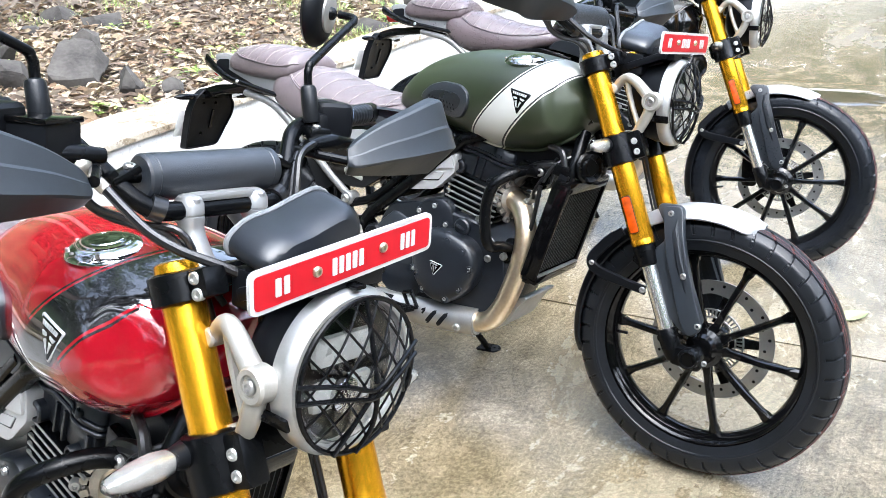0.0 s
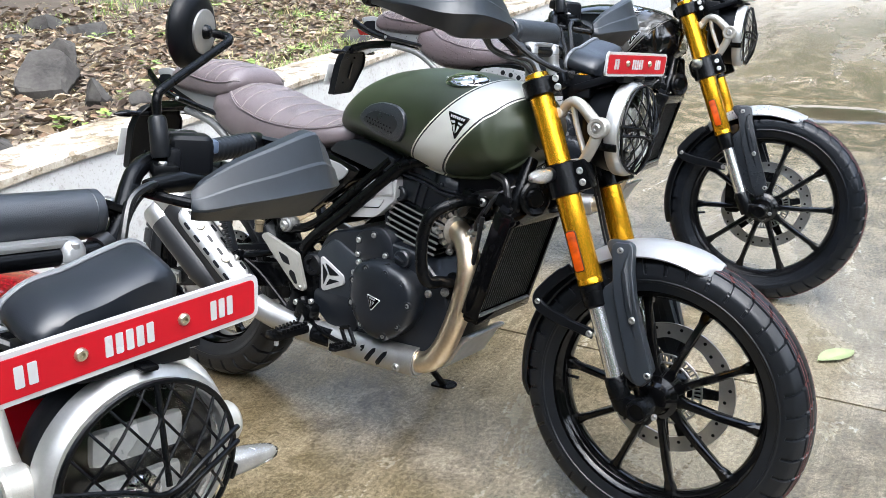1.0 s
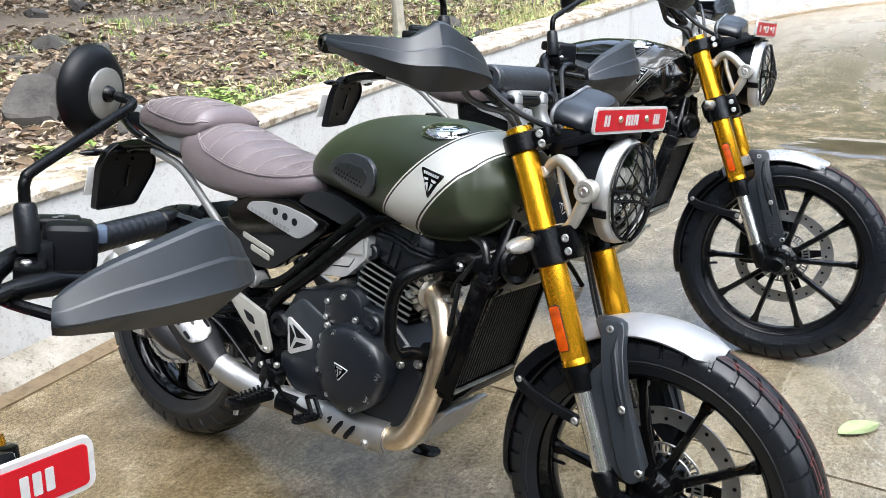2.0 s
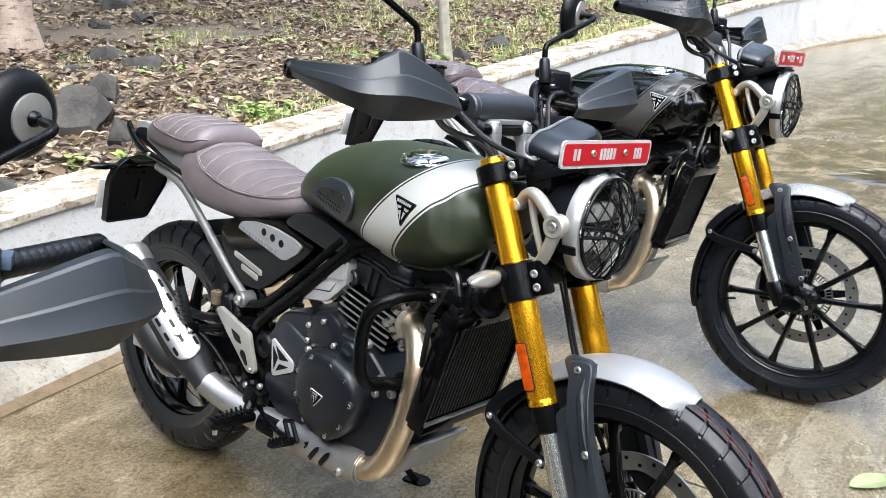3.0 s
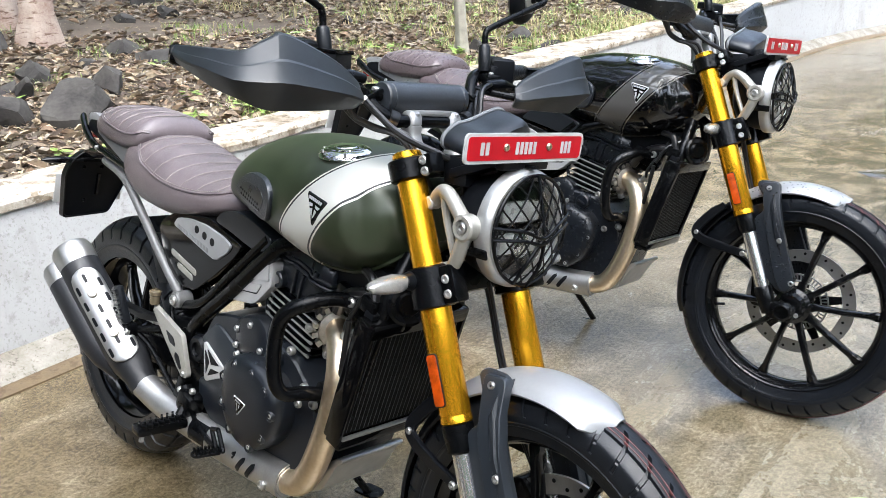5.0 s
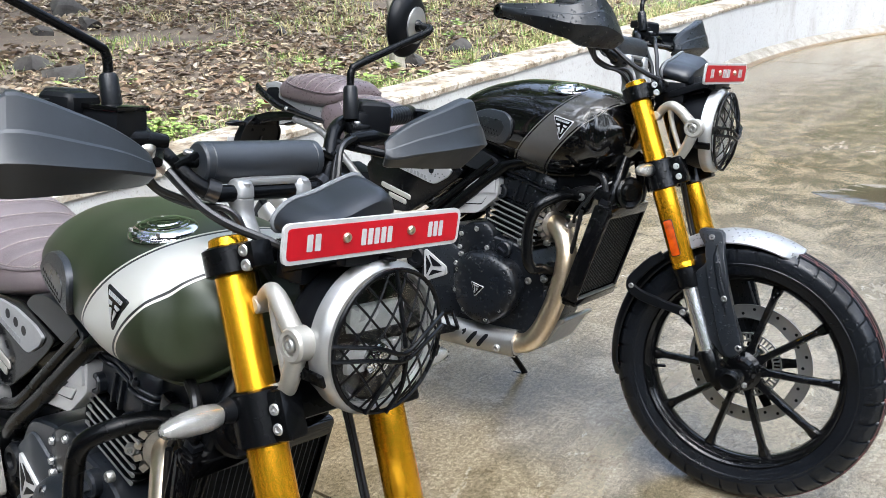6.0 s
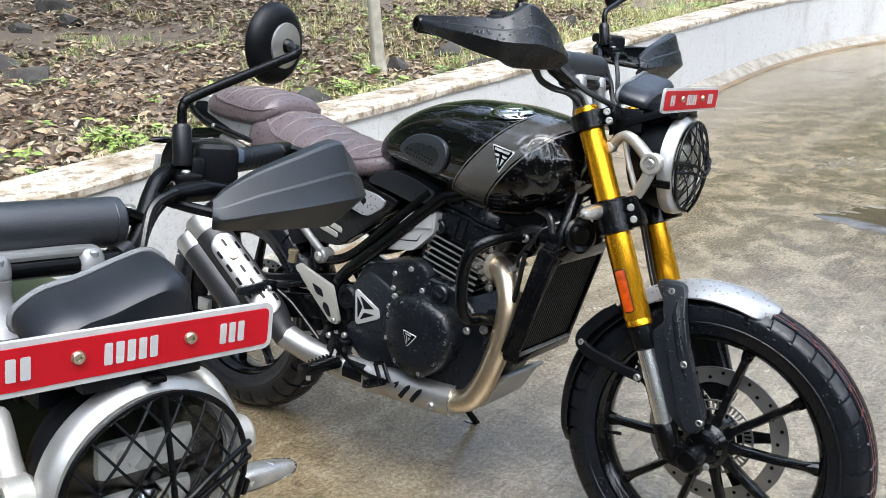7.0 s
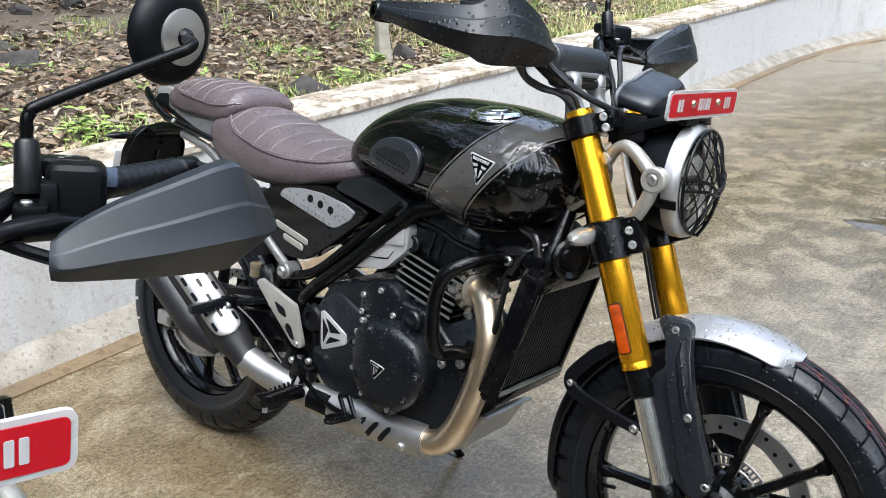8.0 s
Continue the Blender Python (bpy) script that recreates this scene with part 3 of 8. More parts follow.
    # clamps
    for z, h, nm, rr in ((1.010, 0.040, "upper_clamp", 0.037), (0.815, 0.075, "lower_clamp", 0.039)):
        bm = bm_new()
        for s in (-1, 1):
            lathe(bm, fork_pt(z, 0.109 * s) - FORK_DIR * h / 2, FORK_DIR, [(0, rr - 0.005), (0.003, rr), (h - 0.003, rr), (h, rr - 0.005)], 32)
            ear = box((0, 0, 0), (0.058, 0.034, h * 0.9), 0.007)
            bmesh.ops.transform(ear, matrix=Matrix.Translation(fork_pt(z, 0.104 * s) + Vector((0.036, 0, 0.014))) @ Matrix.Rotation(-math.atan(0.4126), 4, "Y"), verts=ear.verts)
            bm = join(bm, ear)
        mid = box((0, 0, 0), (0.07, 0.17, h * 0.75), 0.012)
        bmesh.ops.transform(mid, matrix=Matrix.Translation(fork_pt(z, 0) + Vector((-0.02, 0, 0))) @ Matrix.Rotation(-math.atan(0.4126), 4, "Y"), verts=mid.verts)
        bm = join(bm, mid)
        c = part(nm, bm, black_paint, bike)
        for s in (-1, 1):
            for dz in ((-0.009, 0.009) if nm == "upper_clamp" else (-0.013, 0.011)):
                at = fork_pt(z + dz, 0.120 * s) + Vector((0.047, 0, 0.016))
                bolt(c, at, (0.30, s, 0.10), 0.0080, 0.005, silver)
    # front fender
    def fender(a0, a1, r0, w0, w1, mat, nm, lab, taper):
        bm = bm_new()
        rings = []
        n = 26
        for i in range(n + 1):
            f = i / n
            a = radians(a0 + (a1 - a0) * f)
            r = r0(f)
            w = w0 + (w1 - w0) * f
            w *= min(1, 0.35 + taper * f * 6) if taper > 0 else min(1, 0.45 + (1 - f) * 6)
            ring = []
            for j in range(13):
                q = -1 + j / 6
                ring.append(FRONT + Vector((math.cos(a) * (r - 0.030 * abs(q) ** 2.6), w * q, math.sin(a) * (r - 0.030 * abs(q) ** 2.6))))
            for j in range(12, -1, -1):
                q = -1 + j / 6
                ring.append(FRONT + Vector((math.cos(a) * (r - 0.004 - 0.030 * abs(q) ** 2.6), (w - 0.003) * q, math.sin(a) * (r - 0.004 - 0.030 * abs(q) ** 2.6))))
            rings.append(ring)
        ring_faces(bm, rings)
        return part(nm, bm, mat, bike, lab)

    fender(72, 128, lambda f: 0.347 + 0.018 * math.sin(f * 2.2), 0.064, 0.066, satin_silver, "front_fender", "silver painted front mudguard", 1)
    fender(127, 196, lambda f: 0.358 - 0.006 * f, 0.060, 0.058, black_plastic, "fender_extension", "dark plastic mudguard extension", -1)
    for s in (-1, 1):
        # strap from the fork, bent up along the mudguard's edge
        line = [Vector(p) for p in smooth_line([(1.278, 0.112 * s, 0.480), (1.20, 0.097 * s, 0.488), (1.145, 0.084 * s, 0.496), (1.118, 0.077 * s, 0.508), (1.114, 0.074 * s, 0.526), (1.128, 0.071 * s, 0.548), (1.155, 0.067 * s, 0.580), (1.185, 0.060 * s, 0.606)], 5)]
        rings = []
        for k, p in enumerate(line):
            t = (line[min(len(line) - 1, k + 1)] - line[max(0, k - 1)]).normalized()
            side = Vector((0, s, 0))
            up = t.cross(side).normalized()
            w = 0.0135 if 4 < k < len(line) - 3 else 0.0115
            rings.append([p + up * w + side * 0.003, p + up * (w - 0.003) + side * 0.006, p - up * (w - 0.003) + side * 0.006, p - up * w + side * 0.003, p - up * w - side * 0.003, p + up * w - side * 0.003])
        bm = bm_new()
        ring_faces(bm, rings)
        b1 = part("fender_bracket", bm, black_plastic, bike)
        bolt(b1, (1.117, 0.083 * s, 0.515), (0, s, 0), 0.0070, 0.004)
        bolt(b1, (1.272, 0.117 * s, 0.481), (0, s, 0), 0.0080, 0.006)
    # caliper
    bm = slab(round_poly([(1.27, 0.30), (1.325, 0.30), (1.335, 0.42), (1.30, 0.46), (1.262, 0.44)], 0.015, 3), 0.045, 0.105, 0.008, 2)
    part("brake_caliper", bm, black_paint, bike)
    bm = bm_new()
    tube(bm, [(1.31, 0.085, 0.44), (1.26, 0.060, 0.56), (1.225, 0.045, 0.66), (1.195, 0.035, 0.76), (1.17, 0.02, 0.86)], 0.0042, 8, 6)
    tube(bm, [(1.302, 0.082, 0.45), (1.252, 0.057, 0.56), (1.217, 0.042, 0.66), (1.187, 0.033, 0.76), (1.16, 0.015, 0.86)], 0.0032, 8, 6)
    part("brake_hose", bm, cable, bike)


HEAD = Vector((1.255, 0, 0.933))


def headlight(bike):
    lamp = new("headlight")
    lamp.parent = bike
    bm = bm_new()
    lathe(bm, HEAD, (-1, 0, 0), [(0.0, 0.0995), (0.03, 0.098), (0.06, 0.090), (0.085, 0.072), (0.10, 0.045), (0.105, 0.0005)], 48)
    part("shell", bm, black_plastic, lamp)
    bm = bm_new()
    lathe(bm, HEAD - Vector((0.006, 0, 0)), (1, 0, 0), [(0, 0.100), (0.001, 0.1055), (0.016, 0.1055), (0.024, 0.103), (0.029, 0.097), (0.029, 0.092), (0.020, 0.090), (0.0, 0.090), (0, 0.100)], 64)
    part("bezel", bm, silver, lamp, "brushed silver headlight ring")
    bm = bm_new()
    lathe(bm, HEAD, (1, 0, 0), [(-0.05, 0.0005), (-0.048, 0.03), (-0.04, 0.06), (-0.02, 0.08), (0.0, 0.088)], 40)
    part("reflector_bowl", bm, lamp_chrome, lamp)
    bm = bm_new()
    for z, w in ((0.028, 0.05), (-0.028, 0.05)):
        bm = join(bm, box(HEAD + Vector((-0.012, 0, z)), (0.04, w * 2, 0.038), 0.008))
    part("lamp_module", bm, lamp_grey, lamp)
    bm = bm_new()
    lathe(bm, HEAD + Vector((-0.010, 0, -0.03)), (1, 0, 0), [(0, 0.026), (0.024, 0.022), (0.030, 0.012), (0.031, 0.0005)], 20)
    part("led_lens", bm, chrome, lamp)
    bm = bm_new()
    rings = [(0.012, 0.0915), (0.022, 0.085), (0.030, 0.065), (0.034, 0.035), (0.035, 0.001)]
    back = [(h - 0.003, max(0.0005, r - 0.002)) for h, r in rings[::-1]]
    lathe(bm, HEAD, (1, 0, 0), rings + back + rings[:1], 40)
    lens = part("lens", bm, lens_clear, lamp, "clear domed headlight lens")
    lens.visible_shadow = False
    # wire grille
    grille = new("stone_guard")
    grille.parent = lamp

    def dome(y, z):
        r = math.hypot(y, z)
        return HEAD + Vector((0.030 + 0.028 * (1 - (r / 0.1) ** 2), y, z))

    bm = bm_new()
    n = 48
    tube(bm, [dome(0.096 * math.cos(a), 0.096 * math.sin(a)) for a in (2 * math.pi * j / n for j in range(n))], 0.0032, 8, 1, True)
    part("guard_rim", bm, black_paint, grille)
    wires = bm_new()
    for sgn in (-1, 1):
        for c in (-0.066, -0.040, -0.013, 0.013, 0.040, 0.066):
            L = math.sqrt(0.096 ** 2 - c * c)
            ca, sa = math.cos(radians(52)), math.sin(radians(52)) * sgn
            pts = []
            for i in range(9):
                s = -L + 2 * L * i / 8
                pts.append(dome(s * ca - c * sa, s * sa + c * ca))
            tube(wires, pts, 0.0016, 6, 1)
    part("guard_mesh", wires, black_paint, grille, "black wire mesh over the lamp")
    for pts in (((-0.100, 0.012), (-0.045, 0.006), (0.0, -0.008), (0.045, 0.012), (0.100, 0.022)), ((-0.100, -0.008), (-0.045, -0.010), (0.0, -0.018), (0.045, -0.002), (0.100, 0.006)), ((0.004, -0.012), (0.008, -0.06), (0.0, -0.098)), ((-0.004, -0.012), (-0.03, -0.058), (-0.038, -0.090)), ((0.0, 0.0), (0.0, 0.0961))):
        bm = bm_new()
        tube(bm, [dome(y, z) + Vector((0.004, 0, 0)) for y, z in pts], 0.0032, 8, 4)
        part("guard_bar", bm, black_paint, grille)
    for y, z in ((-0.103, -0.035), (0.103, -0.035), (0.0, 0.107)):
        t = Vector((0, -z, y)).normalized()
        bm = box((0, 0, 0), (0.05, 0.018, 0.006), 0.003)
        bmesh.ops.transform(bm, matrix=Matrix.Translation(HEAD + Vector((0.002, y * 1.01, z * 1.01))) @ Matrix.Rotation(math.atan2(z, y) - math.pi / 2, 4, "X"), verts=bm.verts)
        part("guard_clip", bm, black_paint, grille)
        bolt(grille, HEAD + Vector((-0.012, y * 1.03, z * 1.03)), (0, y, z), 0.005, 0.003, black_paint)
    # cast brackets to the fork
    for s in (-1, 1):
        y = 0.112 * s
        hub = Vector((1.241, y, 0.938))
        bm = bm_new()
        tube(bm, [(1.140, 0.094 * s, 0.962), (1.152, 0.098 * s, 0.978), (1.172, 0.104 * s, 0.988), (1.194, 0.109 * s, 0.981), (1.216, y, 0.963), hub], (0.0105, 0.0140), 12, 5)
        tube(bm, [hub, (1.232, y, 0.905), (1.212, 0.104 * s, 0.868), (1.198, 0.098 * s, 0.854), (1.184, 0.094 * s, 0.852)], (0.0140, 0.0105), 12, 5)
        tube(bm, [(1.170, 0.103 * s, 0.984), (1.182, 0.102 * s, 0.940), (1.210, 0.104 * s, 0.878)], (0.0070, 0.0065), 8, 3)
        lathe(bm, hub - Vector((0, 0.012 * s, 0)), (0, s, 0), [(0, 0.02), (0.004, 0.023), (0.024, 0.023), (0.028, 0.02), (0.028, 0.014), (0.024, 0.013), (0.024, 0.0005)], 28)
        lathe(bm, (1.136, 0.082 * s, 0.960), (0, s, 0), [(0, 0.012), (0.022, 0.012), (0.025, 0.009)], 16)
        lathe(bm, (1.182, 0.082 * s, 0.852), (0, s, 0), [(0, 0.011), (0.022, 0.011), (0.025, 0.008)], 16)
        b = part("headlight_bracket", bm, cast_silver, bike, "pale cast aluminium headlight bracket")
        bolt(b, hub + Vector((0, 0.013 * s, 0)), (0, s, 0), 0.0095, 0.005)


def number_plate(bike, c, w, h, tilt, nm="number_plate"):
    m0 = Matrix.Translation(c) @ Matrix.Rotation(tilt, 4, "Y")
    pl = new(nm)
    pl.parent = bike
    tagged(pl, "red number plate with a white rim and white bars")

    def flat(pw, ph, x0, x1, r, oy=0, oz=0, skew=0):
        o = round_poly([(-pw / 2, -ph / 2), (pw / 2, -ph / 2), (pw / 2, ph / 2), (-pw / 2, ph / 2)], r, 4)
        bm = bm_new()
        ring_faces(bm, [[(x, y + oy, z + oz) for y, z in o] for x in (x0, x1)])
        bmesh.ops.transform(bm, matrix=m0, verts=bm.verts)
        return bm

    part("plate_rim", flat(w, h, -0.002, 0.003, 0.011), plate_white, pl, "white plate rim")
    part("plate_field", flat(w - 0.011, h - 0.011, 0.0025, 0.0040, 0.006), plate_red, pl, "red plate field")
    hh = h * 0.42
    for y0, n, bw in ((-0.108, 2, 0.0105), (-0.026, 5, 0.0095), (0.088, 3, 0.0088)):
        for i in range(n):
            part("bar", flat(bw * 0.78, hh, 0.0035, 0.0047, 0.0015, y0 + i * bw * 1.12), plate_white, pl)
    for y in (-0.053, 0.053):
        bolt(pl, m0 @ Vector((0.003, y, 0.002)), m0.to_3x3() @ Vector((1, 0, 0)), 0.0065, 0.005, brass, "screw")
    return pl


def cockpit(bike):
    # instrument
    shape = round_poly([(-0.086, 0.000), (-0.090, 0.026), (-0.058, 0.050), (-0.014, 0.058), (0.022, 0.072), (0.074, 0.088), (0.100, 0.070), (0.096, 0.004)], 0.018, 4)
    rings = []
    for x, f, up in ((1.118, 0.90, 0.016), (1.122, 0.97, 0.016), (1.128, 1.0, 0.015), (1.150, 1.02, 0.011), (1.176, 1.0, 0.006), (1.188, 0.97, 0.003), (1.197, 0.90, 0.0), (1.201, 0.78, 0.0)):
        rings.append([(x, 0.006 + (y - 0.004) * f * 0.88, 1.040 + up + (0.030 + (z - 0.030) * f) * 0.84) for y, z in shape])
    bm = bm_new()
    ring_faces(bm, rings)
    inst = part("instrument", bm, dash_black, bike, "dark plastic instrument housing")
    part("screen_lip", tube(bm_new(), [Vector(p) for p in rings[2]], 0.0040, 8, 1, True), lip_grey, inst)
    bm = join(box((1.165, 0.0, 1.02), (0.13, 0.075, 0.05), 0.012, Matrix.Rotation(-0.4, 4, "Y")), box((1.165, -0.055, 1.02), (0.055, 0.04, 0.05), 0.006), box((1.20, 0.0, 1.03), (0.10, 0.16, 0.018), 0.006, Matrix.Rotation(-0.35, 4, "Y")), box((1.255, -0.005, 1.052), (0.02, 0.12, 0.035), 0.004))
    part("instrument_bracket", bm, black_plastic, bike)
    number_plate(bike, Vector((1.272, -0.012, 1.075)), 0.29, 0.05, 0.06)
    # risers and bar
    for s in (-1, 1):
        bm = bm_new()
        y = 0.052 * s
        rings = []
        for z, rx, ry, ox in ((1.012, 0.028, 0.022, 1.048), (1.038, 0.020, 0.0165, 1.038), (1.058, 0.016, 0.0145, 1.029), (1.070, 0.017, 0.0145, 1.024), (1.076, 0.021, 0.016, 1.021), (1.082, 0.021, 0.016, 1.0205), (1.0825, 0.0195, 0.0148, 1.0205), (1.0845, 0.0195, 0.0148, 1.0205), (1.085, 0.021, 0.016, 1.020), (1.098, 0.020, 0.0155, 1.020), (1.106, 0.015, 0.012, 1.020), (1.109, 0.009, 0.008, 1.020)):
            rings.append([(ox + rx * math.copysign(abs(math.cos(a)) ** 0.7, math.cos(a)), y + ry * math.copysign(abs(math.sin(a)) ** 0.7, math.sin(a)), z) for a in (2 * math.pi * j / 20 for j in range(20))])
        ring_faces(bm, rings)
        r = part("riser", bm, riser_alloy, bike, "cast aluminium bar riser")
        bolt(r, (1.034, y, 1.103), (0, 0, 1), 0.006, 0.003, riser_alloy)
    bm = box((1.020, 0, 1.1045), (0.022, 0.10, 0.011), 0.005)
    part("riser_cap", bm, riser_alloy, bike)
    half = [(1.021, 0.0, 1.089), (1.021, 0.078, 1.089), (1.016, 0.099, 1.092), (1.007, 0.117, 1.103), (0.991, 0.134, 1.121), (0.976, 0.149, 1.140), (0.964, 0.162, 1.156), (0.952, 0.178, 1.171), (0.938, 0.207, 1.181), (0.928, 0.25, 1.184), (0.905, 0.33, 1.187), (0.868, 0.42, 1.190)]
    bm = bm_new()
    tube(bm, [(x, -y, z - (0.016 if y > 0.2 else 0)) for x, y, z in half[:0:-1]] + half, 0.0125, 16, 5)
    part("handlebar", bm, black_paint, bike)
    bm = bm_new()
    tube(bm, [(0.984, -0.138, 1.128), (0.990, -0.100, 1.130), (0.990, 0.100, 1.130), (0.984, 0.138, 1.128)], 0.008, 12, 1)
    part("cross_bar", bm, black_paint, bike)
    bm = bm_new()
    lathe(bm, (0.990, -0.105, 1.130), (0, 1, 0), [(0, 0.016), (0.001, 0.0255), (0.004, 0.0285), (0.014, 0.0290), (0.015, 0.0282), (0.016, 0.0290), (0.194, 0.0290), (0.195, 0.0282), (0.196, 0.0290), (0.206, 0.0285), (0.209, 0.0255), (0.210, 0.016)], 40)
    for v in bm.verts:
        v.co.z = 1.130 + (v.co.z - 1.130) * (1.0 if v.co.z > 1.130 else 1.14)
    pad = part("bar_pad", bm, pad_leather, bike, "black leatherette cross-bar pad")
    for v in (-1, 1):
        bm = join(box((0.990, 0.127 * v, 1.134), (0.026, 0.042, 0.011), 0.005, Matrix.Rotation(-0.42 * v, 4, "X")), box((0.983, 0.139 * v, 1.127), (0.034, 0.018, 0.030), 0.007, Matrix.Rotation(-0.7 * v, 4, "X")))
        cl = part("pad_clamp", bm, black_paint, bike)
        bolt(cl, (0.990, 0.117 * v, 1.143), (0.2, 0, 1), 0.008, 0.004)
        bm = bm_new()
        tube(bm, [(1.018, 0.088 * v, 1.090), (1.012, 0.104 * v, 1.096)], 0.0165, 14, 1)
        part("bar_clip", bm, cable, bike)
    for s in (-1, 1):
        low = 0.016 if s < 0 else 0.0
        A, B = Vector((0.926, 0.288 * s, 1.187 - low)), Vector((0.873, 0.414 * s, 1.190 - low))
        bm = bm_new()
        d = (B - A).normalized()
        L = (B - A).length
        prof = [(0, 0.014), (0, 0.021), (0.006, 0.021), (0.008, 0.0165)]
        k = 9
        for i in range(k):
            f0 = 0.01 + (L - 0.02) * i / k
            prof += [(f0, 0.0165), (f0 + 0.002, 0.0178), (f0 + (L - 0.02) / k * 0.75, 0.0178), (f0 + (L - 0.02) / k * 0.85, 0.0165)]
        prof += [(L - 0.006, 0.018), (L, 0.018), (L, 0.010)]
        lathe(bm, A, d, prof, 20)
        part("grip", bm, rubber, bike)
        bm = bm_new()
        lathe(bm, B + d * 0.004, d, [(0, 0.014), (0.003, 0.0175), (0.03, 0.0175), (0.036, 0.014), (0.036, 0.008), (0.030, 0.007), (0.030, 0.0005)], 18)
        part("bar_end", bm, black_paint, bike)
        turn = Matrix.Rotation(-0.42 * s, 4, "Z")
        sw = join(box((0.946, 0.262 * s, 1.190), (0.056, 0.060, 0.058), 0.014, turn, 3), box((0.926, 0.258 * s, 1.210), (0.034, 0.052, 0.022), 0.008, turn, 3), box((0.950, 0.232 * s, 1.182), (0.042, 0.020, 0.040), 0.008, turn))
        sw = part("switch_housing", sw, black_plastic, bike)
        part("switch_button", box((0.940, 0.296 * s, 1.200), (0.034, 0.026, 0.018), 0.004, turn), switch_grey if s > 0 else black_plastic, sw, "slate grey rocker switch" if s > 0 else "")
        for j in range(3):
            part("mark", box((0.934 - 0.006 * j, (0.250 + 0.010 * j) * s, 1.2215), (0.005, 0.006, 0.0008), 0.0, turn, 1), mark_grey, sw)
        # lever and perch
        bm = bm_new()
        tube(bm, [(1.006, 0.160 * s, 1.161), (1.002, 0.185 * s, 1.162), (0.998, 0.215 * s, 1.163), (0.992, 0.250 * s, 1.160), (0.985, 0.270 * s, 1.158)], (0.009, 0.013, 0.015, 0.010, 0.008), 14, 4)
        bm = join(bm, box((0.975, 0.205 * s, 1.172), (0.050, 0.034, 0.026), 0.007, turn))
        tube(bm, [(0.995, 0.24 * s, 1.158), (0.985, 0.30 * s, 1.156), (0.955, 0.38 * s, 1.156), (0.935, 0.425 * s, 1.158)], (0.009, 0.006), 10, 4)
        lv = part("lever", bm, black_paint, bike)
        bolt(lv, (0.985, 0.196 * s, 1.184), (0, 0, 1), 0.006, 0.004)
        # hand guard shell
        bm = bm_new()
        st = [  # x, y, bottom z, crease z, top z, reach of the crease
            (1.060, 0.190, 1.124, 1.142, 1.163, 0.006),
            (1.066, 0.203, 1.121, 1.141, 1.174, 0.013),
            (1.074, 0.245, 1.119, 1.148, 1.197, 0.018),
            (1.080, 0.300, 1.117, 1.154, 1.217, 0.021),
            (1.078, 0.372, 1.115, 1.161, 1.238, 0.023),
            (1.066, 0.400, 1.116, 1.160, 1.227, 0.023),
            (1.042, 0.432, 1.126, 1.160, 1.207, 0.019),
            (0.985, 0.449, 1.140, 1.171, 1.205, 0.012),
            (0.925, 0.453, 1.158, 1.178, 1.204, 0.008),
            (0.872, 0.450, 1.172, 1.188, 1.203, 0.004),
        ]
        if s < 0:  # this one sits a little lower and further out
            st = [(x, y + 0.085 * max(0, 0.45 - y), zb - 0.010, zc - 0.010, zt - 0.012, reach) for x, y, zb, zc, zt, reach in st]
        keys = smooth_line([(q[0], q[1], q[2]) for q in st], 3)
        keys2 = smooth_line([(q[3], q[4], q[5]) for q in st], 3)
        rings = []
        for i, (p, q) in enumerate(zip(keys, keys2)):
            a, b = keys[max(0, i - 1)], keys[min(len(keys) - 1, i + 1)]
            t = Vector((b.x - a.x, b.y - a.y, 0)).normalized()
            o = Vector((t.y, -t.x, 0))
            zb, zc, zt, reach = p.z, q.x, q.y, q.z
            outer = [(-reach * 1.2, zb), (-reach * 0.7, zb + 0.001), (reach * 0.88, zc - 0.004), (reach, zc), (reach * 0.92, zc + 0.003), (reach * 0.55, zc + (zt - zc) * 0.42), (reach * 0.40, zc + (zt - zc) * 0.47), (-reach * 0.15, zt - (zt - zc) * 0.07), (-reach * 0.35, zt - (zt - zc) * 0.02), (-reach * 1.0, zt)]
            inner = [(u - 0.0045, z + (0.004 if z < zc else -0.004)) for u, z in outer[::-1]]
            ring = [Vector((p.x, p.y, 0)) + o * u + Vector((0, 0, z)) for u, z in outer + inner]
            rings.append([Vector((v.x, v.y * s, v.z)) for v in ring])
        ring_faces(bm, rings)
        hg = part("hand_guard", bm, guard_plastic, bike, "dark grey creased plastic hand guard", 20)
        bm = bm_new()
        tube(bm, [(0.966, 0.160 * s, 1.153), (1.010, 0.175 * s, 1.148), (1.060, 0.205 * s, 1.142)], 0.007, 10, 4)
        part("guard_mount", bm, black_paint, bike)
        # mirror
        mir = new("mirror")
        mir.parent = bike
        bm = bm_new()
        lathe(bm, (0.956, 0.208 * s, 1.188), (-0.20, 0.06 * s, 1), [(0, 0.008), (0.0, 0.012), (0.004, 0.0135), (0.05, 0.0125), (0.055, 0.0105), (0.057, 0.007)], 18)
        part("boot", bm, rubber, mir)
        bm = bm_new()
        tube(bm, [(0.948, 0.211 * s, 1.230), (0.945, 0.211 * s, 1.252), (0.944, 0.214 * s, 1.268), (0.945, 0.232 * s, 1.281), (0.950, 0.365 * s, 1.337), (0.951, 0.384 * s, 1.346), (0.944, 0.394 * s, 1.352), (0.918, 0.400 * s, 1.355)], 0.0065, 12, 5)
        part("stem", bm, black_paint, mir)
        ax = Vector((1, 0.05 * s, -0.06)).normalized()
        mc = Vector((0.884, 0.402 * s, 1.357))
        bm = bm_new()
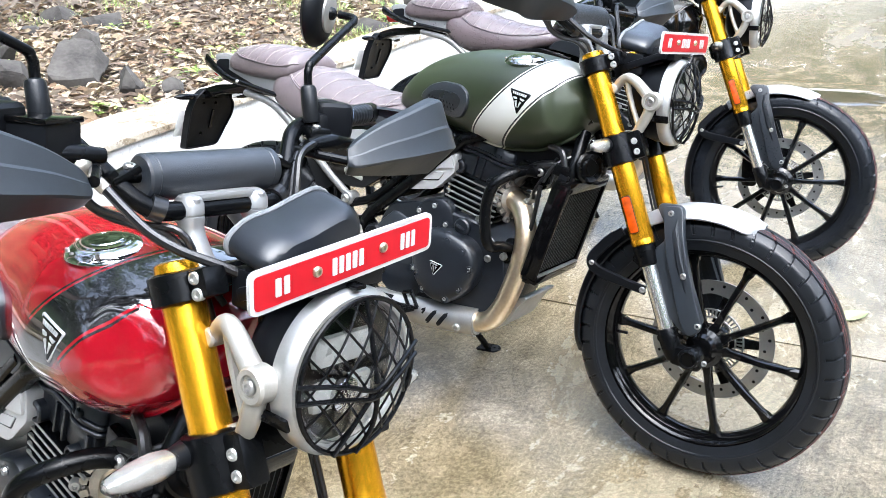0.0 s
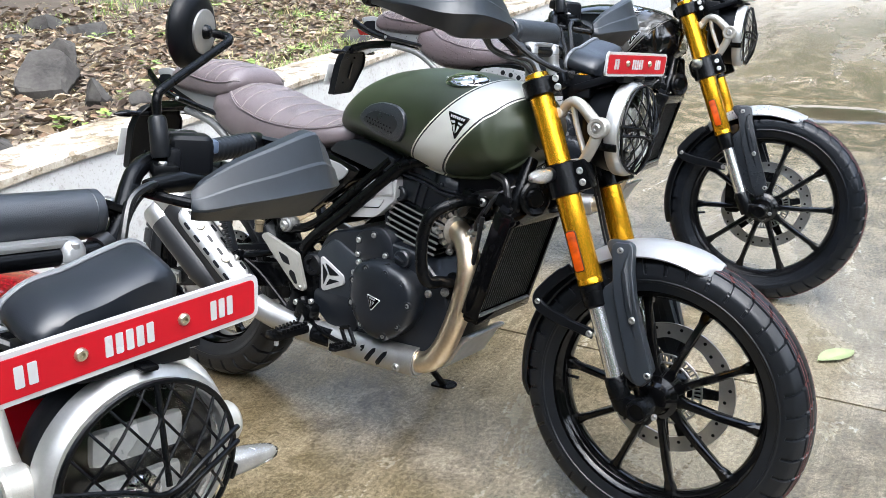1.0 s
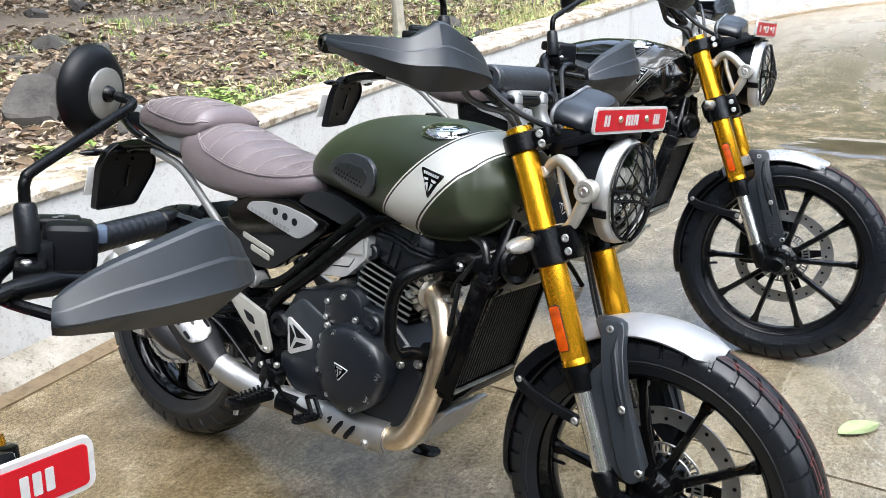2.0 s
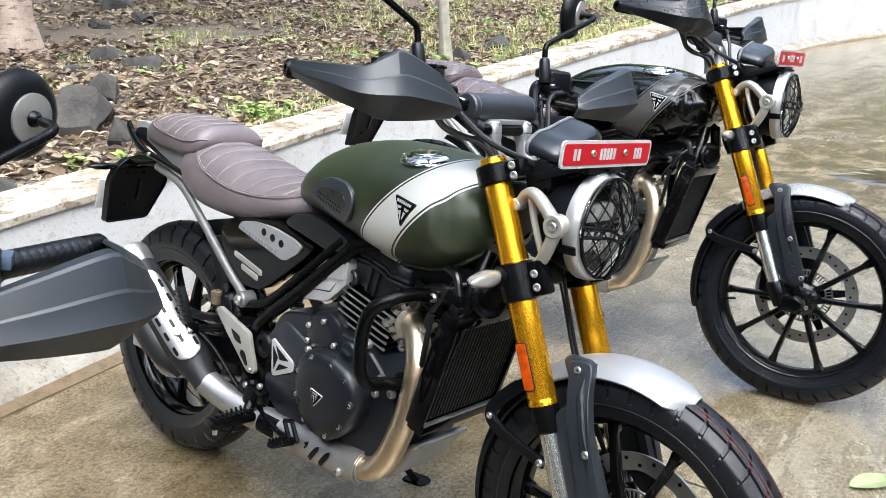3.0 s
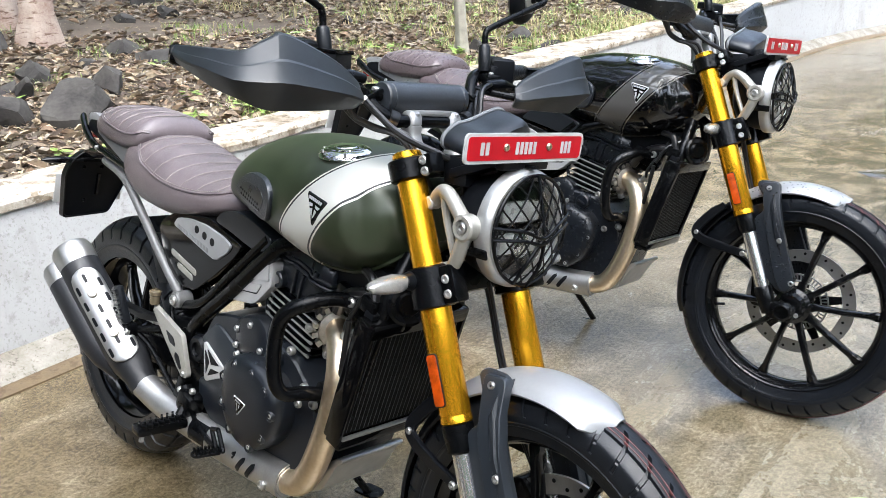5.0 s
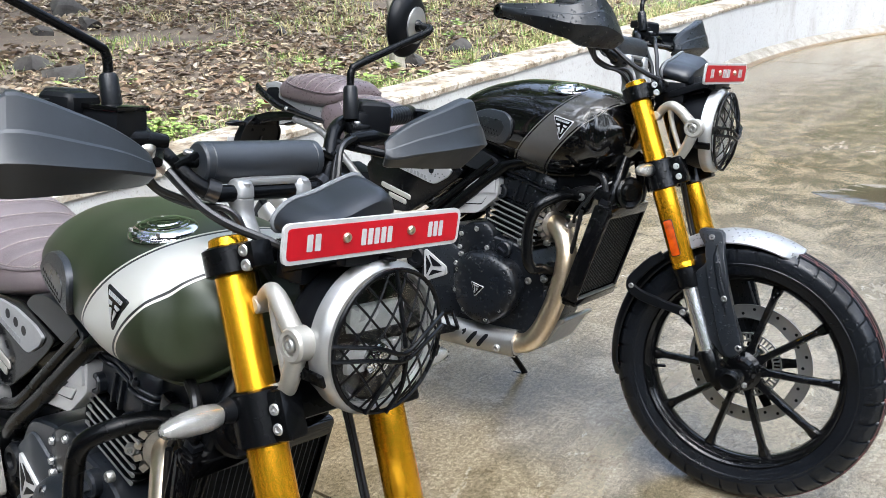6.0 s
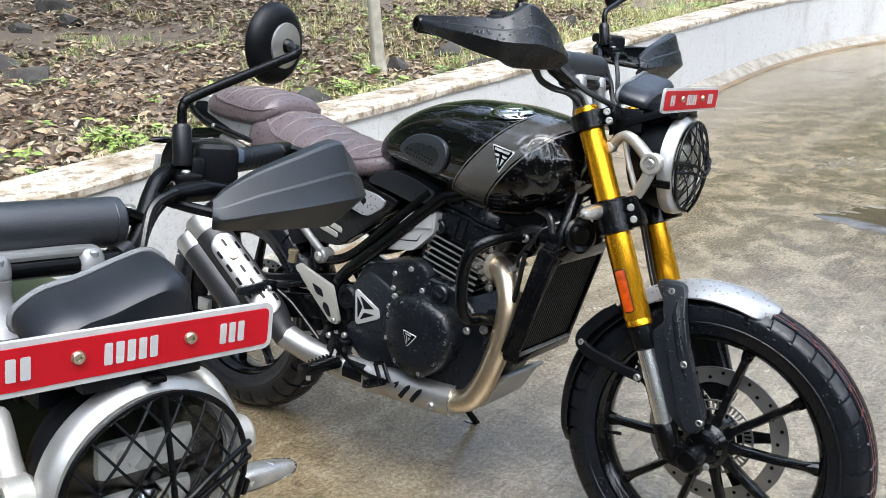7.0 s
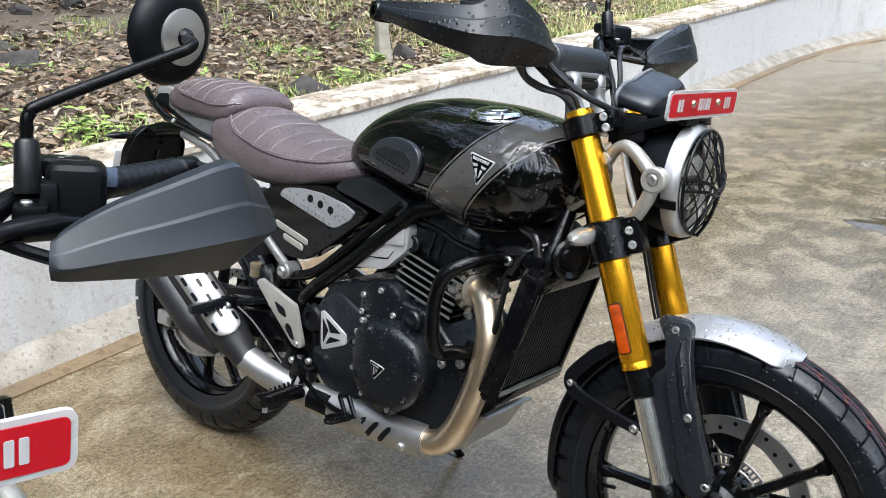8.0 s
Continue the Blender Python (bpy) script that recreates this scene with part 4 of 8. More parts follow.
        lathe(bm, mc, ax, [(-0.018, 0.0005), (-0.018, 0.055), (-0.012, 0.0605), (-0.004, 0.0605), (0.006, 0.054), (0.013, 0.042), (0.013, 0.0005)], 40)
        part("housing", bm, black_plastic, mir)
        bm = bm_new()
        lathe(bm, mc, ax, [(0.010, 0.0335), (0.0165, 0.0335), (0.0175, 0.0315), (0.0175, 0.0005)], 32)
        part("cap_disc", bm, silver, mir, "brushed aluminium disc on the back")
        bm = bm_new()
        lathe(bm, mc - ax * 0.0185, -ax, [(0, 0.051), (0.0012, 0.050), (0.0012, 0.0005)], 40)
        part("glass", bm, mirror_glass, mir)
        bm = bm_new()
        lathe(bm, mc + ax * 0.015, ax, [(0, 0.012), (0.008, 0.010), (0.012, 0.006)], 14)
        part("joint", bm, black_paint, mir)
    # right-hand brake reservoir
    bm = box((0.985, -0.222, 1.178), (0.055, 0.060, 0.045), 0.004, Matrix.Rotation(0.42, 4, "Z"))
    res = part("brake_reservoir", bm, black_plastic, bike, "square black brake fluid reservoir")
    part("lid", box((0.985, -0.222, 1.203), (0.059, 0.065, 0.007), 0.002, Matrix.Rotation(0.42, 4, "Z")), black_gloss, res)
    # cables and hoses
    for nm, r, pts in (
        ("brake_hose", 0.0062, [(1.004, -0.180, 1.140), (1.022, -0.170, 1.126), (1.045, -0.160, 1.106), (1.075, -0.145, 1.081), (1.105, -0.122, 1.062), (1.140, -0.080, 1.042), (1.158, -0.050, 1.020), (1.15, -0.03, 0.95)]),
        ("throttle_cable", 0.0050, [(0.975, -0.215, 1.150), (0.982, -0.180, 1.118), (0.982, -0.158, 1.094), (0.990, -0.130, 1.081), (1.005, -0.106, 1.072), (1.045, -0.072, 1.058), (1.06, -0.04, 0.95)]),
        ("throttle_cable", 0.0050, [(0.968, -0.210, 1.145), (0.975, -0.175, 1.108), (0.980, -0.150, 1.086), (0.995, -0.120, 1.072), (1.03, -0.080, 1.055), (1.07, -0.03, 0.97)]),
        ("clutch_cable", 0.0055, [(1.000, 0.190, 1.162), (1.015, 0.158, 1.163), (1.028, 0.126, 1.150), (1.044, 0.108, 1.115), (1.052, 0.100, 1.080), (1.072, 0.085, 1.00), (1.05, 0.07, 0.92)]),
        ("switch_cable", 0.0045, [(0.955, 0.225, 1.172), (0.982, 0.165, 1.150), (1.012, 0.128, 1.118), (1.034, 0.106, 1.088), (1.052, 0.080, 1.04), (1.07, 0.05, 0.98)]),
        ("switch_cable", 0.004, [(0.960, 0.220, 1.166), (0.990, 0.158, 1.140), (1.018, 0.120, 1.100), (1.042, 0.098, 1.06), (1.075, 0.08, 1.02)]),
    ):
        part(nm, tube(bm_new(), pts, r, 8, 6), cable, bike)
    bm = bm_new()
    tube(bm, [(1.004, -0.182, 1.142), (1.024, -0.169, 1.124)], 0.0080, 10, 1)
    lathe(bm, (1.000, -0.196, 1.156), (0.25, 0.60, -0.62), [(0, 0.006), (0.001, 0.013), (0.006, 0.015), (0.014, 0.015), (0.019, 0.012), (0.020, 0.007)], 18)
    part("hose_fitting", bm, flange_steel, bike)
    # front indicators
    for s in (-1, 1):
        ind = new("indicator")
        ind.parent = bike
        bm = bm_new()
        tube(bm, [(1.148, 0.125 * s, 0.826), (1.155, 0.170 * s, 0.829)], (0.022, 0.0125), 16, 1)
        part("stalk", bm, black_plastic, ind)
        def blunt(grow, cut):
            axis = Vector((0.12, s, 0.02)).normalized()
            rings = []
            for h, rx, rz in ((0, 0.010, 0.009), (0.008, 0.014, 0.013), (0.030, 0.017, 0.0155), (0.060, 0.0155, 0.014), (0.084, 0.0125, 0.0105), (0.094, 0.010, 0.008), (0.098, 0.006, 0.005)):
                c = Vector((1.155, 0.16 * s, 0.829)) + axis * (h * cut + (0.003 if grow < 0 else 0))
                rings.append([c + Vector(((rx + grow) * math.copysign(abs(math.cos(q)) ** 0.6, math.cos(q)), 0, (rz + grow) * math.copysign(abs(math.sin(q)) ** 0.6, math.sin(q)))) for q in (2 * math.pi * j / 20 for j in range(20))])
            bm = bm_new()
            ring_faces(bm, rings)
            return bm

        lens = part("lens", blunt(0.0, 1.0), lens_clear, ind, "clear indicator lens")
        lens.visible_shadow = False
        bm = blunt(-0.0028, 0.93)
        part("lamp_core", bm, indicator_lens, ind)

def tank(bike):
    tk = part("fuel_tank", tank_mesh(), paint_green, bike, "painted teardrop fuel tank with a pale stripe")
    # seam flange along the lower edge
    bm = bm_new()
    for s in (-1, 1):
        pts = []
        for i in range(24):
            x = 0.56 + 0.49 * i / 23
            top, mid, bot, w = curve_at(TANK, x)
            z = bot + (mid - bot) * 0.10
            pts.append((x, s * (tank_side(x, z) + 0.001), z))
        tube(bm, pts, 0.0058, 8, 2)
    part("tank_seam", bm, paint_green, tk)
    for s in (-1, 1):
        o = round_poly([(0.597, 0.898), (0.635, 0.932), (0.680, 0.944), (0.740, 0.940), (0.773, 0.919), (0.770, 0.879), (0.747, 0.852), (0.715, 0.850), (0.653, 0.864)], 0.018, 3)
        pad = part("knee_pad", tank_patch(o, 0.0105, side=s), pad_leather, tk, "black rubber knee pad")
        o = round_poly([(0.617, 0.895), (0.643, 0.916), (0.673, 0.923), (0.737, 0.916), (0.753, 0.898), (0.737, 0.874), (0.715, 0.866), (0.665, 0.876)], 0.010, 3)
        part("pad_inset", tank_patch(o, 0.0113, side=s), trim_black, pad)
        part("inset_rim", tube(bm_new(), [(x, s * (tank_side(x, z) + 0.0088), z) for x, z in o], 0.0016, 6, 1, True), black_gloss, pad)
        bm = bm_new()
        for i in range(9):
            for j in range(2):
                x, z = 0.637 + 0.0108 * i + 0.003 * j, 0.903 - 0.011 * j - i * 0.0022
                p = Vector((x, s * (tank_side(x, z) + 0.0075), z))
                cyl(bm, p, p + Vector((0, 0.0045 * s, 0)), 0.0038, 6, 0.0012)
        part("pad_stud", bm, black_plastic, pad)
        # triangular badge
        tri = [(0.8940, 0.943), (0.9560, 0.930), (0.9200, 0.879)]
        b = part("tank_badge", tank_patch(round_poly(tri, 0.005, 3), 0.0022, side=s), badge_rim, tk, "black and white triangular badge")
        c = Vector((0.9233, 0.9175))
        inner = [tuple(c + (Vector(p) - c) * 0.90) for p in tri]
        part("badge_field", tank_patch(round_poly(inner, 0.004, 3), 0.0028, side=s), black_gloss, b)
        tl, tr, bt = (Vector(p) for p in tri)

        def in_badge(u, v):
            return tuple(tl.lerp(bt, v).lerp(tr.lerp(bt, v), u))

        bars = [[(0.13 + 0.107 * k, 0.075), (0.21 + 0.107 * k, 0.075), (0.21 + 0.107 * k, 0.175), (0.13 + 0.107 * k, 0.175)] for k in range(7)]
        for q in bars + [[(0.12, 0.29), (0.39, 0.26), (0.41, 0.34), (0.18, 0.38)], [(0.20, 0.45), (0.40, 0.40), (0.43, 0.76), (0.36, 0.72)], [(0.58, 0.26), (0.88, 0.29), (0.82, 0.38), (0.60, 0.34)], [(0.60, 0.41), (0.77, 0.44), (0.64, 0.70), (0.57, 0.70)]]:
            q = [in_badge(u, v) for u, v in q]
            part("badge_mark", tank_patch(q, 0.0034, side=s), plate_white, b)
    # filler cap
    at, ax = Vector((0.880, -0.083, 1.004)), Vector((0.02, -0.16, 1)).normalized()
    cap = new("filler_cap")
    cap.parent = tk
    bm = bm_new()
    lathe(bm, at, ax, [(0, 0.054), (0.003, 0.056), (0.007, 0.055), (0.011, 0.051), (0.015, 0.045), (0.0175, 0.038), (0.0172, 0.0365), (0.019, 0.035), (0.0205, 0.026), (0.0202, 0.0245), (0.0215, 0.023), (0.022, 0.012), (0.0222, 0.0005)], 56)
    part("cap_body", bm, chrome, cap, "ringed chrome filler cap")
    bm = bm_new()
    tube(bm, [at + ax * 0.0205 + Vector((math.cos(a), math.sin(a), 0)) * 0.026 for a in (radians(20 + 10 * j) for j in range(15))], 0.003, 6, 1)
    part("cap_flap", bm, chrome, cap)
    for i in range(6):
        a = 2 * math.pi * i / 6 + 0.3
        bolt(cap, at + ax * 0.010 + Vector((math.cos(a), math.sin(a), 0)) * 0.0515, ax, 0.003, 0.002)


SEAT = [  # x, top, bottom, half width
    (0.008, 0.888, 0.858, 0.085),
    (0.020, 0.920, 0.834, 0.108),
    (0.058, 0.946, 0.798, 0.126),
    (0.148, 0.940, 0.765, 0.137),
    (0.248, 0.914, 0.761, 0.140),
    (0.348, 0.892, 0.770, 0.134),
    (0.438, 0.882, 0.792, 0.118),
    (0.508, 0.884, 0.811, 0.098),
    (0.533, 0.874, 0.823, 0.078),
]
PILLION = [
    (-0.205, 0.949, 0.931, 0.060),
    (-0.192, 0.977, 0.911, 0.084),
    (-0.146, 0.993, 0.898, 0.100),
    (-0.051, 1.000, 0.888, 0.112),
    (0.034, 0.994, 0.886, 0.118),
    (0.082, 0.986, 0.898, 0.114),
    (0.102, 0.972, 0.921, 0.100),
    (0.110, 0.956, 0.936, 0.085),
]


def cushion_ring(table, x, n=40, puff=0.0):
    top, bot, w = curve_at(table, x)
    zc = bot + (top - bot) * 0.45
    ring = []
    for j in range(n):
        a = 2 * math.pi * j / n
        c, s = math.cos(a), math.sin(a)
        z = zc + ((top - zc) * abs(s) ** 0.75 if s > 0 else -(zc - bot) * abs(s) ** 0.6)
        if s > 0.45:
            z += puff * (s - 0.45) / 0.55
        ring.append((x, w * math.copysign(abs(c) ** 0.72, c) * (1 - 0.12 * max(0, s)), z))
    return ring


def cushion_at(table, x, a):
    """The point of a cushion's skin at angle a."""
    top, bot, w = curve_at(table, x)
    zc = bot + (top - bot) * 0.45
    c, s = math.cos(a), math.sin(a)
    z = zc + ((top - zc) * abs(s) ** 0.75 if s > 0 else -(zc - bot) * abs(s) ** 0.6)
    return Vector((x, w * math.copysign(abs(c) ** 0.72, c) * (1 - 0.12 * max(0, s)), z))


SEAT_EDGE = [(0.048, 88), (0.068, 62), (0.093, 36), (0.118, 25), (0.158, 15), (0.278, 11), (0.418, 14), (0.478, 20), (0.533, 34)]
PILLION_EDGE = [(-0.184, 86), (-0.171, 50), (-0.151, 24), (-0.103, 10), (0.015, 3), (0.082, 4), (0.108, 12)]


def seats(bike):
    for nm, table, lab, seams in (("seat", SEAT, "quilted brown leather rider seat", 8), ("pillion_seat", PILLION, "quilted brown leather pillion seat", 6)):
        bm = bm_new()
        x0, x1 = table[0][0], table[-1][0]
        N = 64
        rings = []
        for i in range(N + 1):
            x = x0 + (x1 - x0) * i / N
            rings.append(cushion_ring(table, x, 40, 0.005 * abs(math.sin(math.pi * (seams + 1) * i / N))))
        ring_faces(bm, rings)
        st = part(nm, bm, leather, bike, lab, 50)
        edges = SEAT_EDGE if table is SEAT else PILLION_EDGE
        for s in (-1, 1):
            pts = []
            for i in range(49):
                x = edges[0][0] + (edges[-1][0] - edges[0][0]) * (i / 48) ** 1.4
                e = radians(curve_at(edges, x)[0])
                pts.append(cushion_at(table, x, e if s > 0 else math.pi - e) + Vector((0, 0.0012 * s, 0.0012)))
            part("piping", tube(bm_new(), pts, 0.0026, 6, 1), leather, st)
            bm = bm_new()
            for i in range(4, 48):
                p, q = pts[i], pts[i + 1]
                n = max(1, round((q - p).length / 0.0062))
                up = Vector((0, -0.0045 * s, 0.0052))
                for f in range(n):
                    tube(bm, [p.lerp(q, (f + 0.1) / n) + up, p.lerp(q, (f + 0.75) / n) + up], 0.0013, 4, 1)
            part("stitching", bm, thread, st)
        for k in range(1, seams + 1):
            xc = x0 + (x1 - x0) * k / (seams + 1)
            pts = []
            for j in range(21):
                e = radians(curve_at(edges, xc)[0]) + 0.05
                a = e + (math.pi - 2 * e) * j / 20
                bow = -0.030 * (1 - math.sin(a))
                xx = max(x0 + 0.01, min(x1 - 0.005, xc + bow))
                pts.append(cushion_at(table, xx, a) + Vector((0, 0, 0.0016)))
            part("seam", tube(bm_new(), pts, 0.0011, 5, 1), thread, st)
    # tail
    for s in (-1, 1):
        bm = bm_new()
        tube(bm, [(0.352, 0.122 * s, 0.578), (0.268, 0.120 * s, 0.640), (0.130, 0.116 * s, 0.752), (0.025, 0.110 * s, 0.822), (-0.10, 0.102 * s, 0.850)], 0.0115, 14, 5)
        sf = part("subframe_tube", bm, grey_paint, bike, "grey painted subframe tube")
        bm = bm_new()
        lathe(bm, (0.351, 0.102 * s, 0.577), (0, s, 0), [(0, 0.021), (0.036, 0.021), (0.04, 0.018)], 22)
        part("subframe_lug", bm, grey_paint, sf)
        bolt(sf, (0.351, 0.142 * s, 0.577), (0, s, 0), 0.013, 0.008)
        o = round_poly([(0.06, 0.815), (0.03, 0.862), (-0.12, 0.900), (-0.29, 0.948), (-0.350, 0.940), (-0.335, 0.912), (-0.20, 0.868), (-0.05, 0.822)], 0.018, 3)
        bm = slab(o, 0.082 * s, 0.100 * s, 0.006, 2)
        for v in bm.verts:
            v.co.y -= max(0, -v.co.x) * 0.08 * s
        tp = part("tail_panel", bm, satin_silver, bike, "satin silver tail panel")
        # grab rail: a flattened bar that broadens towards the tail
        line = smooth_line([(0.02, 0.116 * s, 0.826), (-0.05, 0.116 * s, 0.836), (-0.15, 0.112 * s, 0.852), (-0.244, 0.104 * s, 0.866), (-0.32, 0.090 * s, 0.893), (-0.385, 0.070 * s, 0.920)], 5)
        rings = []
        for i, p in enumerate(line):
            f = i / (len(line) - 1)
            hz, hy = 0.008 + 0.010 * f * f, 0.007 + 0.004 * f
            rings.append([p + Vector((0, math.cos(a) * hy, math.sin(a) * hz)) for a in (2 * math.pi * j / 12 for j in range(12))])
        bm = bm_new()
        ring_faces(bm, rings)
        gr = part("grab_rail", bm, black_gloss, bike, "gloss black pillion grab rail")
        for x, z in ((-0.09, 0.842), (-0.20, 0.862)):
            bolt(gr, (x, 0.117 * s, z), (0, s, 0), 0.006, 0.004, silver)
    bm = slab(round_poly([(0.06, 0.81), (0.06, 0.885), (-0.26, 0.930), (-0.33, 0.925), (-0.34, 0.90), (-0.20, 0.85)], 0.015, 3), -0.078, 0.078, 0.008)
    part("tail_unit", bm, black_plastic, bike)
    bm = slab(round_poly([(-0.318, 0.900), (-0.385, 0.905), (-0.372, 0.868), (-0.31, 0.870)], 0.010, 3), -0.050, 0.050, 0.010)
    part("tail_lamp", bm, tail_red, bike, "red tail lamp")
    # plate hanger: a dished black flap on an arm
    flap = round_poly([(-0.060, 0.806), (0.035, 0.808), (0.088, 0.757), (0.092, 0.718), (0.045, 0.604), (-0.094, 0.594), (-0.104, 0.735), (-0.090, 0.778)], 0.014, 4)
    c = Vector((-0.005, 0.705))

    def flap_x(z):
        return -0.415 - (0.808 - z) * 0.30

    rings = []
    for f, dx in ((0.9, -0.034), (1.0, -0.030), (1.0, -0.002), (0.985, 0.0), (0.955, -0.001), (0.94, -0.008), (0.90, -0.009), (0.5, -0.009), (0.05, -0.009)):
        rings.append([(flap_x(c.y + (z - c.y) * f) + dx, c.x + (y - c.x) * f, c.y + (z - c.y) * f) for y, z in flap])
    bm = bm_new()
    ring_faces(bm, rings)
    ph = part("plate_hanger", bm, black_plastic, bike, "gloss black rear plate hanger")
    for y, z in ((-0.048, 0.756), (0.006, 0.756), (-0.035, 0.650)):
        bolt(ph, (flap_x(z) - 0.008, y, z), (1, 0, 0.3), 0.005, 0.003, black_paint)
    part("flap_rib", box((flap_x(0.70) - 0.007, 0.0, 0.700), (0.006, 0.010, 0.07), 0.002, Matrix.Rotation(0.3, 4, "Y")), black_gloss, ph)
    bm = slab(round_poly([(-0.08, 0.838), (-0.22, 0.838), (-0.36, 0.826), (-0.43, 0.806), (-0.445, 0.775), (-0.42, 0.772), (-0.34, 0.796), (-0.20, 0.808), (-0.08, 0.806)], 0.012, 3), -0.056, 0.056, 0.010)
    part("hanger_arm", bm, black_gloss, bike)
    bm = box((-0.512, 0.0, 0.682), (0.004, 0.212, 0.096), 0.006, Matrix.Rotation(0.28, 4, "Y"))
    part("rear_plate", bm, plate_back, bike, "grey-white back of the rear plate")
    for s in (-1, 1):
        ind = new("rear_indicator")
        ind.parent = bike
        part("stalk", tube(bm_new(), [(-0.43, 0.05 * s, 0.780), (-0.435, 0.098 * s, 0.780)], 0.008, 10, 1), black_plastic, ind)
        bm = bm_new()
        lathe(bm, (-0.433, 0.094 * s, 0.780), (-0.10, s, -0.02), [(0, 0.006), (0.008, 0.012), (0.03, 0.0145), (0.06, 0.012), (0.078, 0.004)], 16)
        for v in bm.verts:
            v.co.z = 0.780 + (v.co.z - 0.780) * 0.75
        part("lens", bm, black_gloss, ind)
    # inner rear fender, tucked under the seat
    bm = bm_new()
    rings = []
    for i in range(11):
        a = radians(48 + 26 * i / 10)
        rings.append([REAR + Vector((math.cos(a) * r, y, math.sin(a) * r)) for y, r in ((-0.070, 0.375), (-0.055, 0.390), (0.055, 0.390), (0.070, 0.375), (0.055, 0.384), (-0.055, 0.384))])
    ring_faces(bm, rings)
    part("inner_fender", bm, black_plastic, bike)


def set_tail(bike):
    """Seats the tail unit and the plate hanger under the pillion seat."""
    for ob in bike.children:
        kind = ob.name.split(".")[0]
        if kind in ("plate_hanger", "hanger_arm", "rear_plate", "rear_indicator"):
            ob.location = (0.085, 0, 0.035)
        elif kind in ("grab_rail", "tail_panel", "tail_unit", "tail_lamp"):
            ob.location = (0.075, 0, 0.020)


def side_panels(bike):
    for s in (-1, 1):
        o = round_poly([(0.226, 0.722), (0.250, 0.748), (0.310, 0.774), (0.460, 0.786), (0.592, 0.748), (0.562, 0.715), (0.480, 0.652), (0.400, 0.598), (0.335, 0.596), (0.285, 0.616), (0.245, 0.672)], 0.018, 3)
        bm = slab(o, 0.092 * s, 0.133 * s, 0.014, 4)
        sp = part("side_panel", bm, black_gloss, bike, "gloss black side panel")
        o = round_poly([(0.305, 0.742), (0.322, 0.762), (0.375, 0.770), (0.445, 0.769), (0.520, 0.756), (0.554, 0.742), (0.540, 0.722), (0.498, 0.697), (0.480, 0.696)], 0.010, 3)
        cv = part("silver_cover", slab(o, 0.126 * s, 0.139 * s, 0.005, 3), satin_silver, sp, "satin silver trim with three holes")
        for x, z in ((0.412, 0.751), (0.446, 0.743), (0.479, 0.735)):
            bm = bm_new()
            lathe(bm, (x, 0.1385 * s, z), (0, s, 0), [(0, 0.0095), (0.001, 0.0095), (0.001, 0.0005)], 16)
            part("hole", bm, black_plastic, cv)
        for i in range(11):
            x = 0.326 + 0.0128 * i
            z = 0.7385 - 0.0030 * i
            part("bar", slab([(x, z), (x + 0.0088, z - 0.002), (x + 0.0098, z + 0.008), (x + 0.001, z + 0.010)], 0.138 * s, 0.1402 * s, 0), mark_grey, cv)
        for x, z, L in ((0.292, 0.672, 0.115), (0.322, 0.644, 0.070)):
            o = round_poly([(x, z - 0.007), (x + L, z - 0.007 - L * 0.27), (x + L, z + 0.009 - L * 0.27), (x, z + 0.009)], 0.007, 3)
            part("grille_slot", slab(o, 0.130 * s, 0.1355 * s, 0.0015, 1), cast_silver, sp)
        sp.location = (0.002, -0.014 * s, 0.013)
        o = round_poly([(0.490, 0.786), (0.520, 0.812), (0.575, 0.824), (0.640, 0.814), (0.716, 0.786), (0.684, 0.754), (0.640, 0.752), (0.560, 0.772)], 0.018, 4)
        part("tank_trim", slab(o, 0.085 * s, 0.132 * s, 0.012, 4), trim_black, bike, "smooth dark trim below the tank").location = (-0.004, -0.008 * s, 0.014)
        o = round_poly([(0.580, 0.625), (0.577, 0.645), (0.640, 0.715), (0.662, 0.736), (0.730, 0.750), (0.740, 0.742), (0.737, 0.694), (0.690, 0.650), (0.672, 0.638)], 0.009, 3)
        ic = part("injector_cover", slab(o, 0.096 * s, 0.139 * s, 0.007, 3), bright_silver, bike, "satin silver injector cover")
        o = round_poly([(0.646, 0.694), (0.668, 0.731), (0.728, 0.744), (0.733, 0.704)], 0.006, 3)
        part("cover_step", slab(o, 0.134 * s, 0.144 * s, 0.004, 2), bright_silver, ic)
        o = round_poly([(0.621, 0.657), (0.643, 0.679), (0.704, 0.689), (0.687, 0.664)], 0.004, 3)
        part("cover_groove", slab(o, 0.1385 * s, 0.1396 * s, 0, 1), black_plastic, ic)
        o = round_poly([(0.625, 0.660), (0.646, 0.681), (0.705, 0.6905), (0.688, 0.668)], 0.004, 3)
        part("cover_inset", slab(o, 0.1388 * s, 0.1418 * s, 0.001, 1), bright_silver, ic)
        bolt(ic, (0.597, 0.139 * s, 0.637), (0, s, 0), 0.007, 0.004)
        ic.location = (-0.027, -0.018 * s, 0.006)


